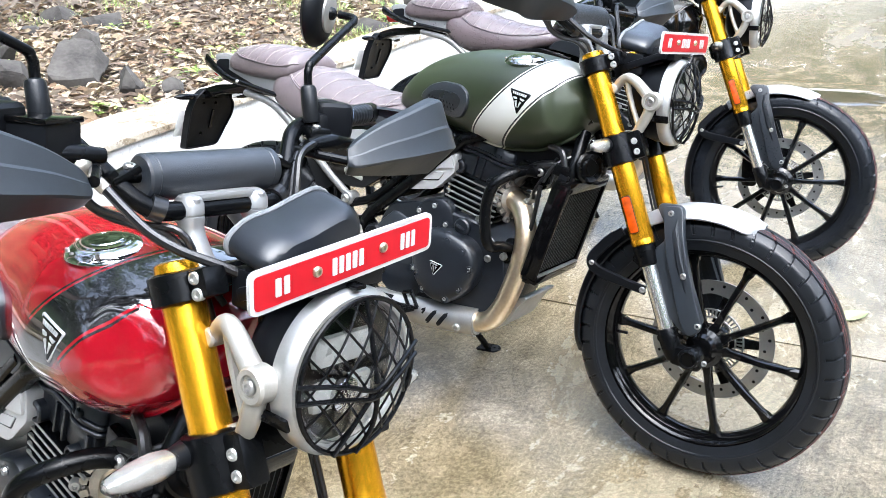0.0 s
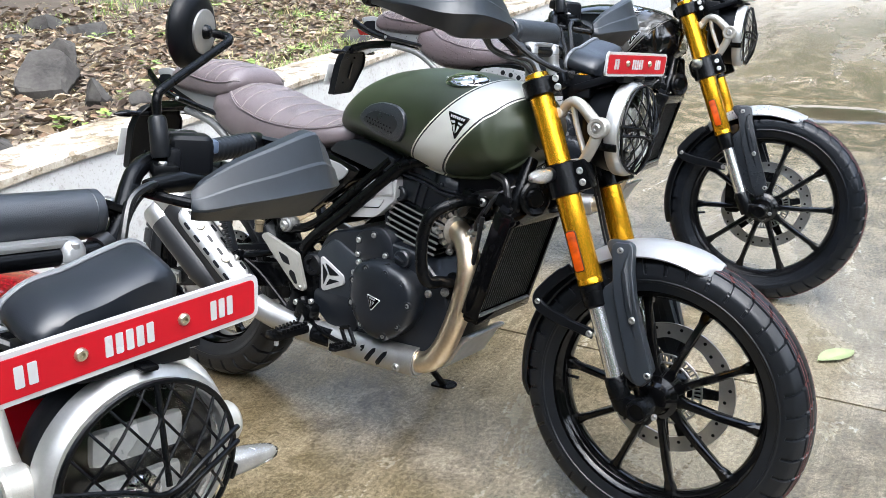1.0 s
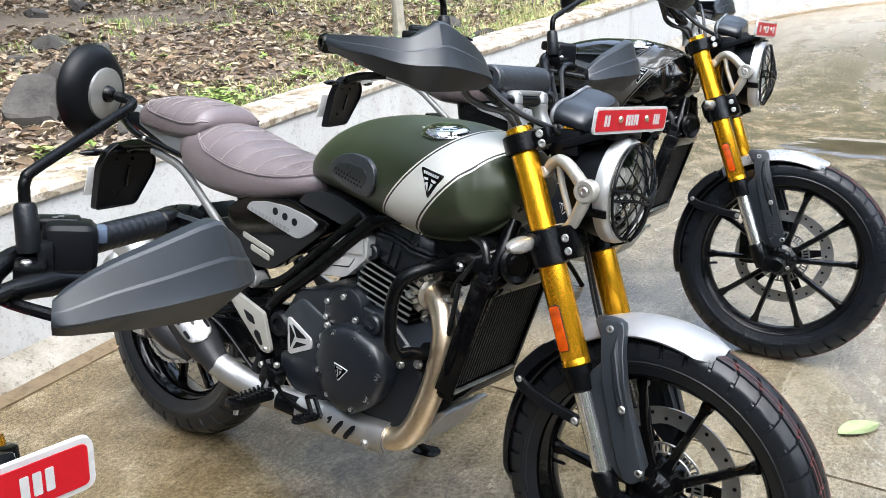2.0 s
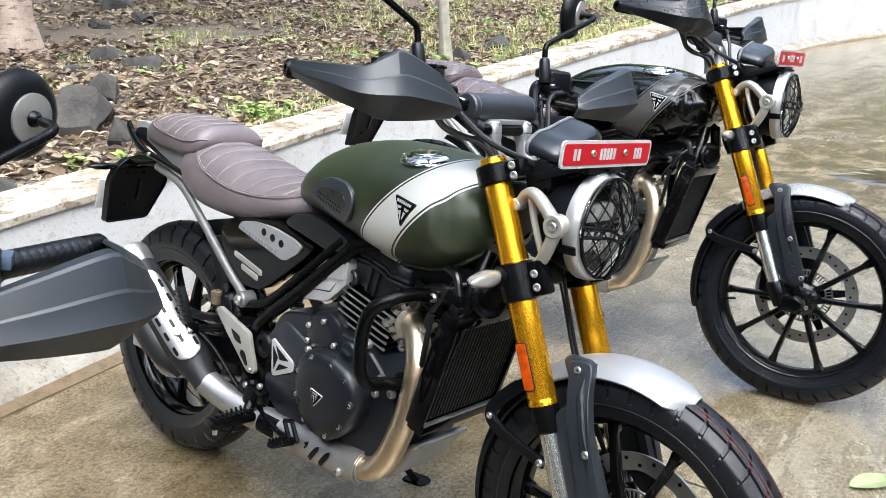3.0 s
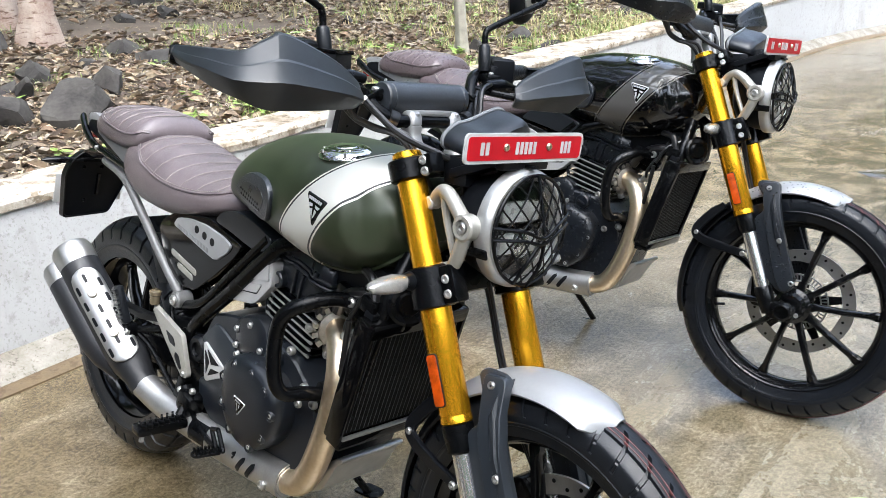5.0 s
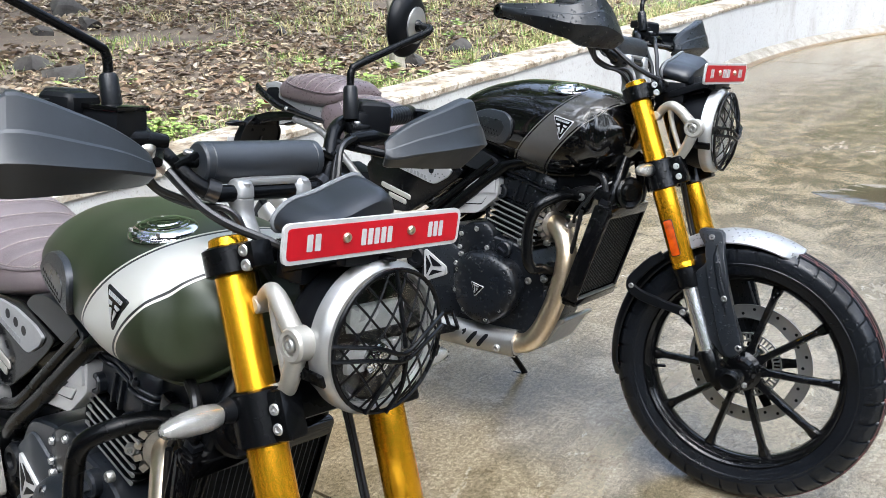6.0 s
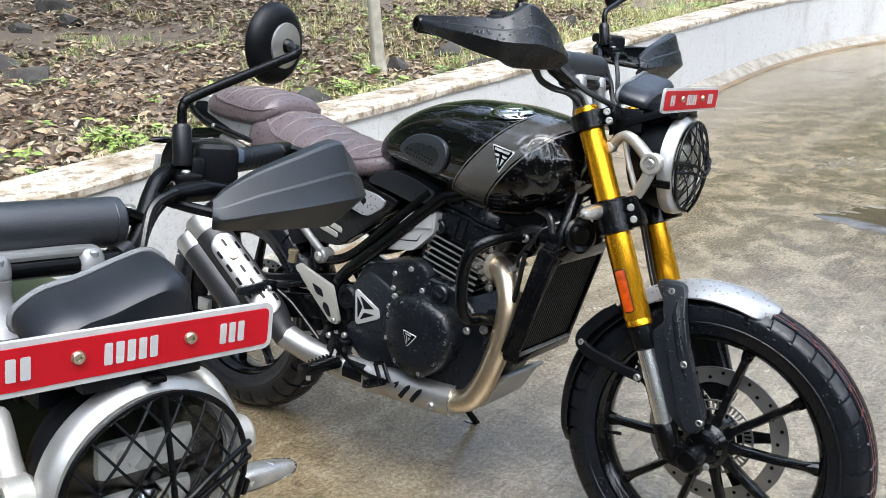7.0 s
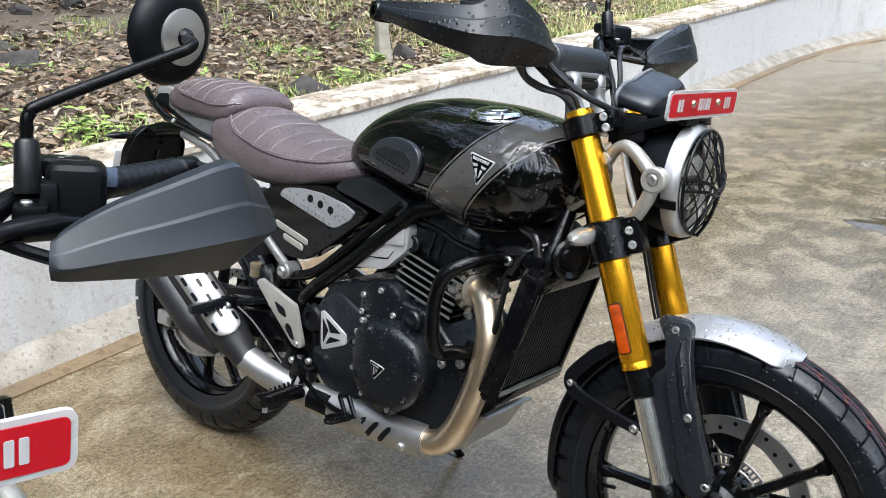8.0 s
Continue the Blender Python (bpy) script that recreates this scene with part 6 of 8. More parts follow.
    for at, rr in ((A + d * (L + 0.004), 0.052), (A + low + d * (L - 0.008), 0.046)):
        bm = bm_new()
        lathe(bm, at, d, [(-0.02, rr - 0.006), (0, rr), (0.038, rr), (0.049, rr - 0.005), (0.053, rr - 0.014), (0.035, rr - 0.015), (0.035, 0.0005)], 32)
        part("end_cap", bm, steel, sil, "brushed steel silencer tip")
    # perforated guard, facing up and outwards
    n0 = Vector((0.46, -0.563, 0.685))
    n0 = (n0 - d * n0.dot(d)).normalized()
    e0 = d.cross(n0).normalized()
    S0, S1 = 0.062, 0.338

    def skin(s, ang, r):
        return A + d * s + (n0 * math.cos(ang) + e0 * math.sin(ang)) * r

    rings = []
    for i in range(33):
        f = i / 32
        half = radians(45) * max(0.06, 1 - abs(2 * f - 1) ** 9) ** 0.5
        s = S0 + (S1 - S0) * f
        lip = 0.0545 if i in (0, 32) else 0.0575
        rings.append([skin(s, -half + 2 * half * j / 16, lip - (0.003 if j in (0, 16) else 0)) for j in range(17)] + [skin(s, half - 2 * half * j / 16, 0.0520) for j in range(17)])
    bm = bm_new()
    ring_faces(bm, rings)
    pg = part("perforated_guard", bm, steel, sil, "perforated brushed steel silencer guard")
    for col, (ang, n, sh) in enumerate(((-30, 5, 0.0), (0, 5, 0.5), (30, 5, 0.0))):
        for i in range(n):
            s = S0 + 0.036 + (S1 - S0 - 0.062) * (i + sh) / (n - 0.4)
            if s > S1 - 0.02 or (col == 1 and min(abs(s - 0.14), abs(s - 0.26)) < 0.017):
                continue
            bm = bm_new()
            a = radians(ang)
            o = round_poly([(-0.013, -0.0044), (0.013, -0.0044), (0.013, 0.0044), (-0.013, 0.0044)], 0.0044, 3)
            ring_faces(bm, [[skin(s + x, a + y / 0.0575, r) for x, y in o] for r in (0.0565, 0.0580)])
            part("slot", bm, black_plastic, pg)
    for s in (0.14, 0.26):
        bolt(pg, skin(s, 0, 0.0588), n0, 0.0125, 0.005, flange_steel)


def radiator(bike):
    top, bot = Vector((1.058, 0, 0.706)), Vector((0.988, 0, 0.456))
    d = (bot - top).normalized()
    nrm = Vector((-d.z, 0, d.x))
    if nrm.x < 0:
        nrm = -nrm
    y0, y1 = -0.145, 0.115
    rad = new("radiator")
    rad.parent = bike
    L = (bot - top).length
    m0 = Matrix((( 0, -d.x, nrm.x, top.x), (1, 0, 0, 0), (0, -d.z, nrm.z, top.z), (0, 0, 0, 1)))

    def put(bm):
        bmesh.ops.transform(bm, matrix=m0, verts=bm.verts)
        return bm

    part("core", put(box(((y0 + y1) / 2, -L / 2, -0.018), (y1 - y0 - 0.02, L - 0.02, 0.024), 0.001)), core_black, rad)
    part("top_tank", put(box(((y0 + y1) / 2, -0.004, -0.016), (y1 - y0 + 0.01, 0.034, 0.046), 0.010)), black_gloss, rad)
    part("bottom_rail", put(box(((y0 + y1) / 2, -L - 0.006, -0.014), (y1 - y0, 0.022, 0.044), 0.004)), black_gloss, rad)
    part("rail_lip", put(box(((y0 + y1) / 2, -L + 0.007, 0.002), (y1 - y0 - 0.01, 0.004, 0.010), 0.001)), steel, rad)
    for y in (y0, y1):
        part("side_tank", put(box((y, -L / 2, -0.018), (0.010, L + 0.01, 0.046), 0.004)), black_gloss, rad)
    fin_bm = bm_new()
    ring_faces(fin_bm, [[(u, -0.016 if k else -L + 0.014, v) for u, v in ((-0.0004, -0.0075), (0.0004, -0.0075), (0.0004, -0.0048), (-0.0004, -0.0048))] for k in (0, 1)])
    fin_mesh = finish("fin", put(fin_bm), radiator_fin)
    n = 22
    for i in range(n):
        fin = new("fin", fin_mesh)
        fin.parent = rad
        fin.location = (0, y0 + 0.010 + (y1 - y0 - 0.020) * i / (n - 1), 0)
    part("frame_bracket", box((1.030, -0.130, 0.745), (0.04, 0.012, 0.03), 0.004, Matrix.Rotation(0.3, 4, "Y")), black_paint, rad)
    bm = bm_new()
    lathe(bm, (1.075, -0.075, 0.755), (0.85, -0.5, 0.1), [(-0.03, 0.02), (0, 0.04), (0.012, 0.042), (0.016, 0.036), (0.012, 0.024), (0.018, 0.020), (0.018, 0.0005)], 28)
    part("horn", bm, black_paint, bike)
    # airbox, throttle body and hoses that fill the space under the tank
    part("airbox", slab(round_poly([(0.56, 0.70), (0.58, 0.80), (0.80, 0.79), (0.99, 0.81), (1.03, 0.79), (0.98, 0.745), (0.86, 0.735), (0.70, 0.72)], 0.02, 3), -0.078, 0.078, 0.010), black_plastic, bike)
    part("coil_cover", join(box((0.930, -0.070, 0.720), (0.09, 0.05, 0.05), 0.010, Matrix.Rotation(0.3, 4, "Y")), box((0.905, 0.0, 0.70), (0.07, 0.12, 0.06), 0.012)), black_paint, bike)
    for pts, r in (([(1.030, -0.085, 0.735), (0.985, -0.100, 0.752), (0.930, -0.098, 0.735), (0.885, -0.080, 0.690)], 0.013), ([(1.035, -0.120, 0.752), (1.02, -0.115, 0.79), (0.98, -0.10, 0.80)], 0.009), ([(0.975, -0.128, 0.70), (0.962, -0.124, 0.62), (0.940, -0.110, 0.545), (0.915, -0.090, 0.50)], 0.006), ([(1.00, -0.095, 0.772), (0.955, -0.115, 0.690), (0.945, -0.105, 0.660)], 0.0045)):
        part("hose", tube(bm_new(), pts, r, 10, 5), cable, bike)
    for s in (-1, 1):
        # crash bar
        cb = part("crash_bar", tube(bm_new(), [(0.955, 0.098 * s, 0.728), (0.938, 0.140 * s, 0.736), (0.920, 0.188 * s, 0.729), (0.890, 0.218 * s, 0.702), (0.872, 0.222 * s, 0.648), (0.874, 0.222 * s, 0.575), (0.882, 0.205 * s, 0.537), (0.892, 0.160 * s, 0.530), (0.898, 0.118 * s, 0.520)], 0.0150, 16, 6), black_paint, bike, "black tubular engine guard")
        part("bar_tab", slab(round_poly([(0.925, 0.730), (0.938, 0.748), (0.962, 0.752), (0.982, 0.735), (0.990, 0.700), (0.972, 0.700), (0.955, 0.716)], 0.010, 3), 0.100 * s, 0.113 * s, 0.003), black_paint, cb)
        part("bar_tab", slab(round_poly([(0.868, 0.480), (0.890, 0.474), (0.915, 0.520), (0.905, 0.548), (0.885, 0.545)], 0.010, 3), 0.110 * s, 0.122 * s, 0.003), black_paint, cb)
        bolt(cb, (0.882, 0.122 * s, 0.494), (0, s, 0), 0.011, 0.010, silver)
        bolt(cb, (0.963, 0.113 * s, 0.732), (0, s, 0), 0.0105, 0.008)
    bm = slab(round_poly([(0.62, 0.272), (0.82, 0.255), (0.885, 0.290), (0.925, 0.362), (0.945, 0.376), (0.938, 0.384), (0.912, 0.374), (0.86, 0.31), (0.80, 0.275), (0.62, 0.288)], 0.012, 3), -0.088, 0.088, 0.004)
    part("skid_plate", bm, silver, bike, "pressed aluminium skid plate")
    for i, (x, z, s2) in enumerate(((1.035, 0.722, 0.024),)):
        part("connector", box((x, -0.128, z), (s2, 0.018, s2 * 1.3), 0.003, Matrix.Rotation(0.4, 4, "Y")), black_plastic, bike)
    for pts in ([(1.06, -0.08, 0.79), (1.01, -0.12, 0.76), (0.98, -0.13, 0.71)],):
        part("wire_loom", tube(bm_new(), pts, 0.005, 8, 5), cable, bike)


def rear_end(bike):
    wheel = new("rear_wheel")
    wheel.parent = bike
    wheel_rim(REAR, 0.230, 0.10, wheel)
    wheel_tyre(REAR, 0.346, 0.070, 0.232, 32, "tyre", wheel, 0.0050)
    bm = bm_new()
    n = 43
    rings = []
    for y in (-0.083, -0.077):
        ring = []
        for i in range(n * 4):
            a = 2 * math.pi * i / (n * 4)
            ring.append(REAR + Vector((math.cos(a), 0, math.sin(a))) * (0.108 if i % 4 in (0, 1) else 0.101) + Vector((0, y, 0)))
        rings.append(ring)
    ring_faces(bm, rings)
    sp = part("sprocket", bm, steel, wheel)
    # chain
    bm = bm_new()
    F = Vector((0.50, 0, 0.43))
    r1, r2 = 0.106, 0.038
    pts = []
    d = F - REAR
    base = math.atan2(d.z, d.x)
    al = math.acos((r1 - r2) / d.length)
    for i in range(40):
        a = base + al + (2 * math.pi - 2 * al) * i / 39
        pts.append(REAR + Vector((math.cos(a), 0, math.sin(a))) * r1)
    for i in range(9):
        a = base - al + 2 * al * i / 8
        pts.append(F + Vector((math.cos(a), 0, math.sin(a))) * r2)
    loop = pts + [pts[0]]
    dist = [0]
    for p, q in zip(loop, loop[1:]):
        dist.append(dist[-1] + (q - p).length)
    N = int(dist[-1] / 0.0159) // 2 * 2

    def along(s):
        for i in range(len(loop) - 1):
            if s <= dist[i + 1]:
                return loop[i].lerp(loop[i + 1], (s - dist[i]) / max(1e-9, dist[i + 1] - dist[i]))
        return loop[-1]

    for i in range(N):
        a, b = along(dist[-1] * i / N), along(dist[-1] * (i + 1) / N)
        c, t = (a + b) / 2, (b - a).normalized()
        up = Vector((-t.z, 0, t.x))
        for y in ((-0.0885, -0.0715) if i % 2 else (-0.0865, -0.0735)):
            ring_faces(bm, [[c + t * u * 0.0115 + up * v * 0.0062 + Vector((0, y + w, 0)) for u, v in ((-1, -0.5), (-0.7, -1), (-0.2, -0.7), (0.2, -0.7), (0.7, -1), (1, -0.5), (1, 0.5), (0.7, 1), (0.2, 0.7), (-0.2, 0.7), (-0.7, 1), (-1, 0.5))] for w in (-0.001, 0.001)])
        cyl(bm, a + Vector((0, -0.0875, 0)), a + Vector((0, -0.0725, 0)), 0.0042, 8, 0.0005)
    part("chain", bm, steel, bike, "steel drive chain")
    part("chain_guard", slab(round_poly([(0.36, 0.50), (0.10, 0.452), (-0.05, 0.455), (-0.05, 0.462), (0.10, 0.468), (0.36, 0.52)], 0.006, 2), -0.098, -0.068, 0.002), black_plastic, bike)
    brake_disc(REAR, 0.072, 0.115, wheel)


def build_motorcycle():
    bike = new("motorcycle")
    front_end(bike)
    headlight(bike)
    cockpit(bike)
    tank(bike)
    seats(bike)
    set_tail(bike)
    side_panels(bike)
    frame_tubes(bike)
    engine(bike)
    radiator(bike)
    rear_end(bike)
    return bike


def repaint(bike, swaps):
    """Gives parts of one copy a finish of their own."""
    for ob in bike.children_recursive:
        if ob.type == "MESH" and ob.material_slots and ob.material_slots[0].material in swaps:
            new_mat = swaps[ob.material_slots[0].material]
            ob.material_slots[0].link = "OBJECT"
            ob.material_slots[0].material = new_mat


def stand(x, y, yaw, lean, z=0.0):
    return pose(x, y, z, -lean, 0, yaw)


green_bike = build_motorcycle()
red_bike = copy_thing(green_bike, stand(-1.1972, 1.6031, -42.20, 12.35))
black_bike = copy_thing(green_bike, stand(0.1014, 3.6787, -28.90, 11.27, -0.003))
green_bike.matrix_basis = stand(-0.5044, 2.6343, -35.65, 11.46, 0.003)
FRONT_PARTS = ("front_wheel", "fork_leg", "upper_clamp", "lower_clamp", "front_fender", "fender_extension", "fender_bracket", "brake_caliper", "brake_hose", "headlight", "headlight_bracket", "number_plate", "instrument", "instrument_bracket", "riser", "riser_cap", "handlebar", "cross_bar", "bar_pad", "pad_clamp", "bar_clip", "grip", "bar_end", "switch_housing", "lever", "hand_guard", "guard_mount", "mirror", "brake_reservoir", "throttle_cable", "clutch_cable", "switch_cable", "hose_fitting", "indicator")


def steer(bike, degrees):
    """Turns a bike's front end about its steering head."""
    head = Matrix.Translation((1.031, 0, 1.041))
    m = head @ Matrix.Rotation(radians(degrees), 4, FORK_DIR) @ head.inverted()
    for ob in bike.children:
        if ob.name.split(".")[0] in FRONT_PARTS:
            ob.matrix_basis = m @ ob.matrix_basis


def hang_plate(bike, roll, yaw, shift):
    """Sets how a bike's front plate hangs on its two screws."""
    at = Matrix.Translation((1.272, -0.012, 1.075))
    for ob in bike.children:
        if ob.name.startswith("number_plate"):
            ob.matrix_basis = Matrix.Translation((0, shift, 0)) @ at @ Matrix.Rotation(radians(roll), 4, "X") @ Matrix.Rotation(radians(yaw), 4, "Z") @ at.inverted()


def roll_wheel(bike, degrees):
    """Turns a bike's front wheel about its axle."""
    at = Matrix.Translation(FRONT)
    for ob in bike.children:
        if ob.name.startswith("front_wheel"):
            ob.matrix_basis = at @ Matrix.Rotation(radians(-degrees), 4, "Y") @ at.inverted()


roll_wheel(green_bike, -11.5)
roll_wheel(black_bike, -4.0)
for ob in red_bike.children:
    if ob.name.startswith("mirror") and any(k.name.startswith("stem") and k.bound_box[6][1] > 0 for k in ob.children):
        swivel = Matrix.Translation((0.946, 0.211, 0))
        ob.matrix_basis = swivel @ Matrix.Rotation(radians(24.8), 4, "Z") @ swivel.inverted()
for ob in green_bike.children:
    if ob.name.startswith("mirror") and any(k.name.startswith("stem") and k.bound_box[6][1] > 0 for k in ob.children):
        for k in ob.children:
            if k.name.split(".")[0] in ("housing", "cap_disc", "glass", "joint"):
                swivel = Matrix.Translation((0.884, 0.402, 0))
                k.matrix_basis = swivel @ Matrix.Rotation(radians(14), 4, "Z") @ swivel.inverted()
hang_plate(red_bike, 7.4, 0, -0.003)
hang_plate(green_bike, 0.6, -3, -0.008)
hang_plate(black_bike, 3.0, -3, -0.010)
steer(red_bike, 0.35)
steer(green_bike, -1.19)
steer(black_bike, 0.63)
repaint(red_bike, {paint_green: paint_red, badge_rim: plate_white})
repaint(black_bike, {paint_green: paint_black, badge_rim: plate_white, black_gloss: wet_gloss, leather: wet_leather, satin_silver: wet_silver, guard_plastic: wet_guard, engine_black: wet_engine, rubber: wet_rubber, black_paint: wet_paint})
for ob in black_bike.children:
    if ob.name.startswith("pillion_peg"):
        s = 1 if ob.location.y > 0 else -1
        ob.matrix_basis = Matrix.Translation(ob.location) @ Matrix.Rotation(radians(-92) * s, 4, "X") @ Matrix.Rotation(0.12, 4, "Z")
tagged(green_bike, "matt green motorcycle with a cream tank stripe on its side stand", "motorcycle", "parked motorcycles")
tagged(red_bike, "glossy red motorcycle with a black tank stripe on its side stand", "motorcycle", "parked motorcycles")
tagged(black_bike, "rain-beaded black motorcycle with a grey tank stripe, on its stand", "motorcycle", "parked motorcycles")

# ---- the yard ----
WALL_A, WALL_DIR = Vector((-1.410, 2.763)), Vector((0.5074, 0.8617))
BEND, BEND_R = 8.3, 7.5


def wall_line(s, off=0.0):
    """A point of the wall's foot, s metres along it; it bends to the right far off."""
    if s < BEND:
        p, d = WALL_A + WALL_DIR * s, WALL_DIR
    else:
        R = BEND_R
        a = (s - BEND) / R
        a = min(a, 1.1)
        right = Vector((WALL_DIR.y, -WALL_DIR.x))
        p = WALL_A + WALL_DIR * BEND + WALL_DIR * R * math.sin(a) + right * R * (1 - math.cos(a))
        d = WALL_DIR * math.cos(a) + right * math.sin(a)
        p = p + d * max(0, s - BEND - R * 1.1)
    n = Vector((-d.y, d.x))
    return p + n * off


def ground_material():
    """Old damp concrete: grey and brown blotches, broom marks, fine grit, mud washed along the wall."""
    m = bpy.data.materials.new("wet_concrete")
    m.use_nodes = True
    n, l = m.node_tree.nodes, m.node_tree.links
    b = n["Principled BSDF"]
    geo = n.new("ShaderNodeNewGeometry")
    pos = geo.outputs["Position"]

    def calc(op, *vals):
        k = n.new("ShaderNodeMath")
        k.operation = op
        for i, v in enumerate(vals):
            if isinstance(v, (int, float)):
                k.inputs[i].default_value = v
            else:
                l.new(v, k.inputs[i])
        return k.outputs[0]

    def cloud(scale, detail, distort=0.0, rough=0.55, vec=None):
        k = n.new("ShaderNodeTexNoise")
        k.inputs["Scale"].default_value, k.inputs["Detail"].default_value = scale, detail
        k.inputs["Distortion"].default_value, k.inputs["Roughness"].default_value = distort, rough
        l.new(vec or pos, k.inputs["Vector"])
        return k.outputs["Fac"]

    def remap(v, a, c, lo=0.0, hi=1.0):
        k = n.new("ShaderNodeMapRange")
        k.interpolation_type = "SMOOTHSTEP"
        for nm, q in (("From Min", a), ("From Max", c), ("To Min", lo), ("To Max", hi)):
            k.inputs[nm].default_value = q
        l.new(v, k.inputs["Value"])
        return k.outputs[0]

    def blend(f, a, c, kind="MIX"):
        k = n.new("ShaderNodeMix")
        k.data_type, k.blend_type = "RGBA", kind
        for nm, q in (("Factor", f), ("A", a), ("B", c)):
            if isinstance(q, (int, float)):
                k.inputs[nm].default_value = q
            elif isinstance(q, tuple):
                k.inputs[nm].default_value = (*q, 1)
            else:
                l.new(q, k.inputs[nm])
        return k.outputs["Result"]

    turn, wide = n.new("ShaderNodeMapping"), n.new("ShaderNodeMapping")
    turn.inputs["Rotation"].default_value = (0, 0, radians(-58))
    l.new(pos, turn.inputs["Vector"])
    wide.inputs["Scale"].default_value = (5.0, 120, 1)
    l.new(turn.outputs[0], wide.inputs["Vector"])
    broom = cloud(1.0, 4, 0, 0.6, wide.outputs[0])
    smear = n.new("ShaderNodeMapping")
    smear.inputs["Scale"].default_value = (0.7, 2.0, 1)
    l.new(turn.outputs[0], smear.inputs["Vector"])
    stain = cloud(1.15, 9, 0.9, 0.62, smear.outputs[0])
    blotch, grit, speck = cloud(5.5, 7, 0.5, 0.65), cloud(85, 5, 0, 0.75), cloud(330, 3)
    slab_tone = n.new("ShaderNodeObjectInfo").outputs["Random"]
    # mud near the wall's foot
    sep = n.new("ShaderNodeSeparateXYZ")
    l.new(pos, sep.inputs[0])
    off = calc("ADD", calc("MULTIPLY", calc("SUBTRACT", sep.outputs["X"], WALL_A.x), WALL_DIR.y), calc("MULTIPLY", calc("SUBTRACT", sep.outputs["Y"], WALL_A.y), -WALL_DIR.x))
    mud = remap(calc("ADD", off, calc("MULTIPLY", calc("SUBTRACT", stain, 0.5), 3.2)), 0.5, 2.6, 1, 0)
    # a wide wet patch round the standing water
    pond = n.new("ShaderNodeVectorMath")
    pond.operation = "DISTANCE"
    pond.inputs[1].default_value = (2.45, 5.45, 0)
    l.new(pos, pond.inputs[0])
    soak = remap(calc("ADD", pond.outputs["Value"], calc("MULTIPLY", calc("SUBTRACT", stain, 0.5), 2.4)), 0.7, 1.3, 1, 0)
    wet = calc("MAXIMUM", soak, remap(calc("ADD", calc("MULTIPLY", stain, 0.7), calc("MULTIPLY", blotch, 0.3)), 0.36, 0.56))
    col = blend(wet, (0.262, 0.236, 0.175), (0.104, 0.087, 0.052))
    col = blend(calc("MULTIPLY", mud, 0.85), col, (0.125, 0.094, 0.050))
    # a darker brown tone over the far slabs, fading outwards
    far_tone = n.new("ShaderNodeVectorMath")
    far_tone.operation = "DISTANCE"
    far_tone.inputs[1].default_value = (4.3, 7.0, 0)
    l.new(pos, far_tone.inputs[0])
    col = blend(remap(calc("ADD", far_tone.outputs["Value"], calc("MULTIPLY", calc("SUBTRACT", stain, 0.5), 3.0)), 2.2, 4.6, 0.46, 0), col, (0.084, 0.068, 0.043))
    col = blend(remap(blotch, 0.42, 0.64, 0, 0.7), col, (0.235, 0.200, 0.138))
    col = blend(remap(cloud(13, 6, 0.8, 0.7), 0.50, 0.66, 0, 0.55), col, (0.085, 0.064, 0.034))
    col = blend(0.26, col, blend(remap(broom, 0.35, 0.65), (0.55, 0.53, 0.50), (1.22, 1.22, 1.22)), "MULTIPLY")
    col = blend(0.72, col, blend(remap(grit, 0.36, 0.64), (0.50, 0.48, 0.44), (1.38, 1.38, 1.38)), "MULTIPLY")
    col = blend(0.75, col, blend(remap(speck, 0.38, 0.62), (0.50, 0.48, 0.46), (1.45, 1.45, 1.45)), "MULTIPLY")
    col = blend(1.0, col, blend(slab_tone, (0.86, 0.85, 0.82), (1.08, 1.08, 1.10)), "MULTIPLY")
    l.new(col, b.inputs["Base Color"])
    l.new(calc("ADD", remap(calc("MAXIMUM", wet, calc("MULTIPLY", mud, 0.8)), 0, 1, 0.34, 0.05), calc("MULTIPLY", grit, 0.14)), b.inputs["Roughness"])
    b.inputs["Specular IOR Level"].default_value = 0.44
    height = calc("ADD", calc("MULTIPLY", broom, 0.40), calc("ADD", calc("MULTIPLY", grit, 0.55), calc("MULTIPLY", speck, 0.25)))
    bp = n.new("ShaderNodeBump")
    bp.inputs["Distance"].default_value, bp.inputs["Strength"].default_value = 0.004, 0.42
    l.new(remap(wet, 0, 1, 0.55, 0.26), bp.inputs["Strength"])
    l.new(height, bp.inputs["Height"])
    l.new(bp.outputs[0], b.inputs["Normal"])
    return m


concrete = ground_material()
white_wall = material("weathered_whitewash", (0.365, 0.368, 0.362), 0.8, vary=0.04, scale=2.2, bump=1.0, bump_scale=48, second=(0.37, 0.37, 0.36))
wall_cap = material("stained_cement_cap", (0.46, 0.43, 0.37), 0.85, vary=0.10, scale=9.0, bump=1.0, bump_scale=60, second=(0.15, 0.115, 0.075))
soil = material("damp_soil", (0.088, 0.066, 0.045), 0.9, vary=0.3, scale=3.0, bump=1.0, bump_scale=40, second=(0.06, 0.044, 0.03))

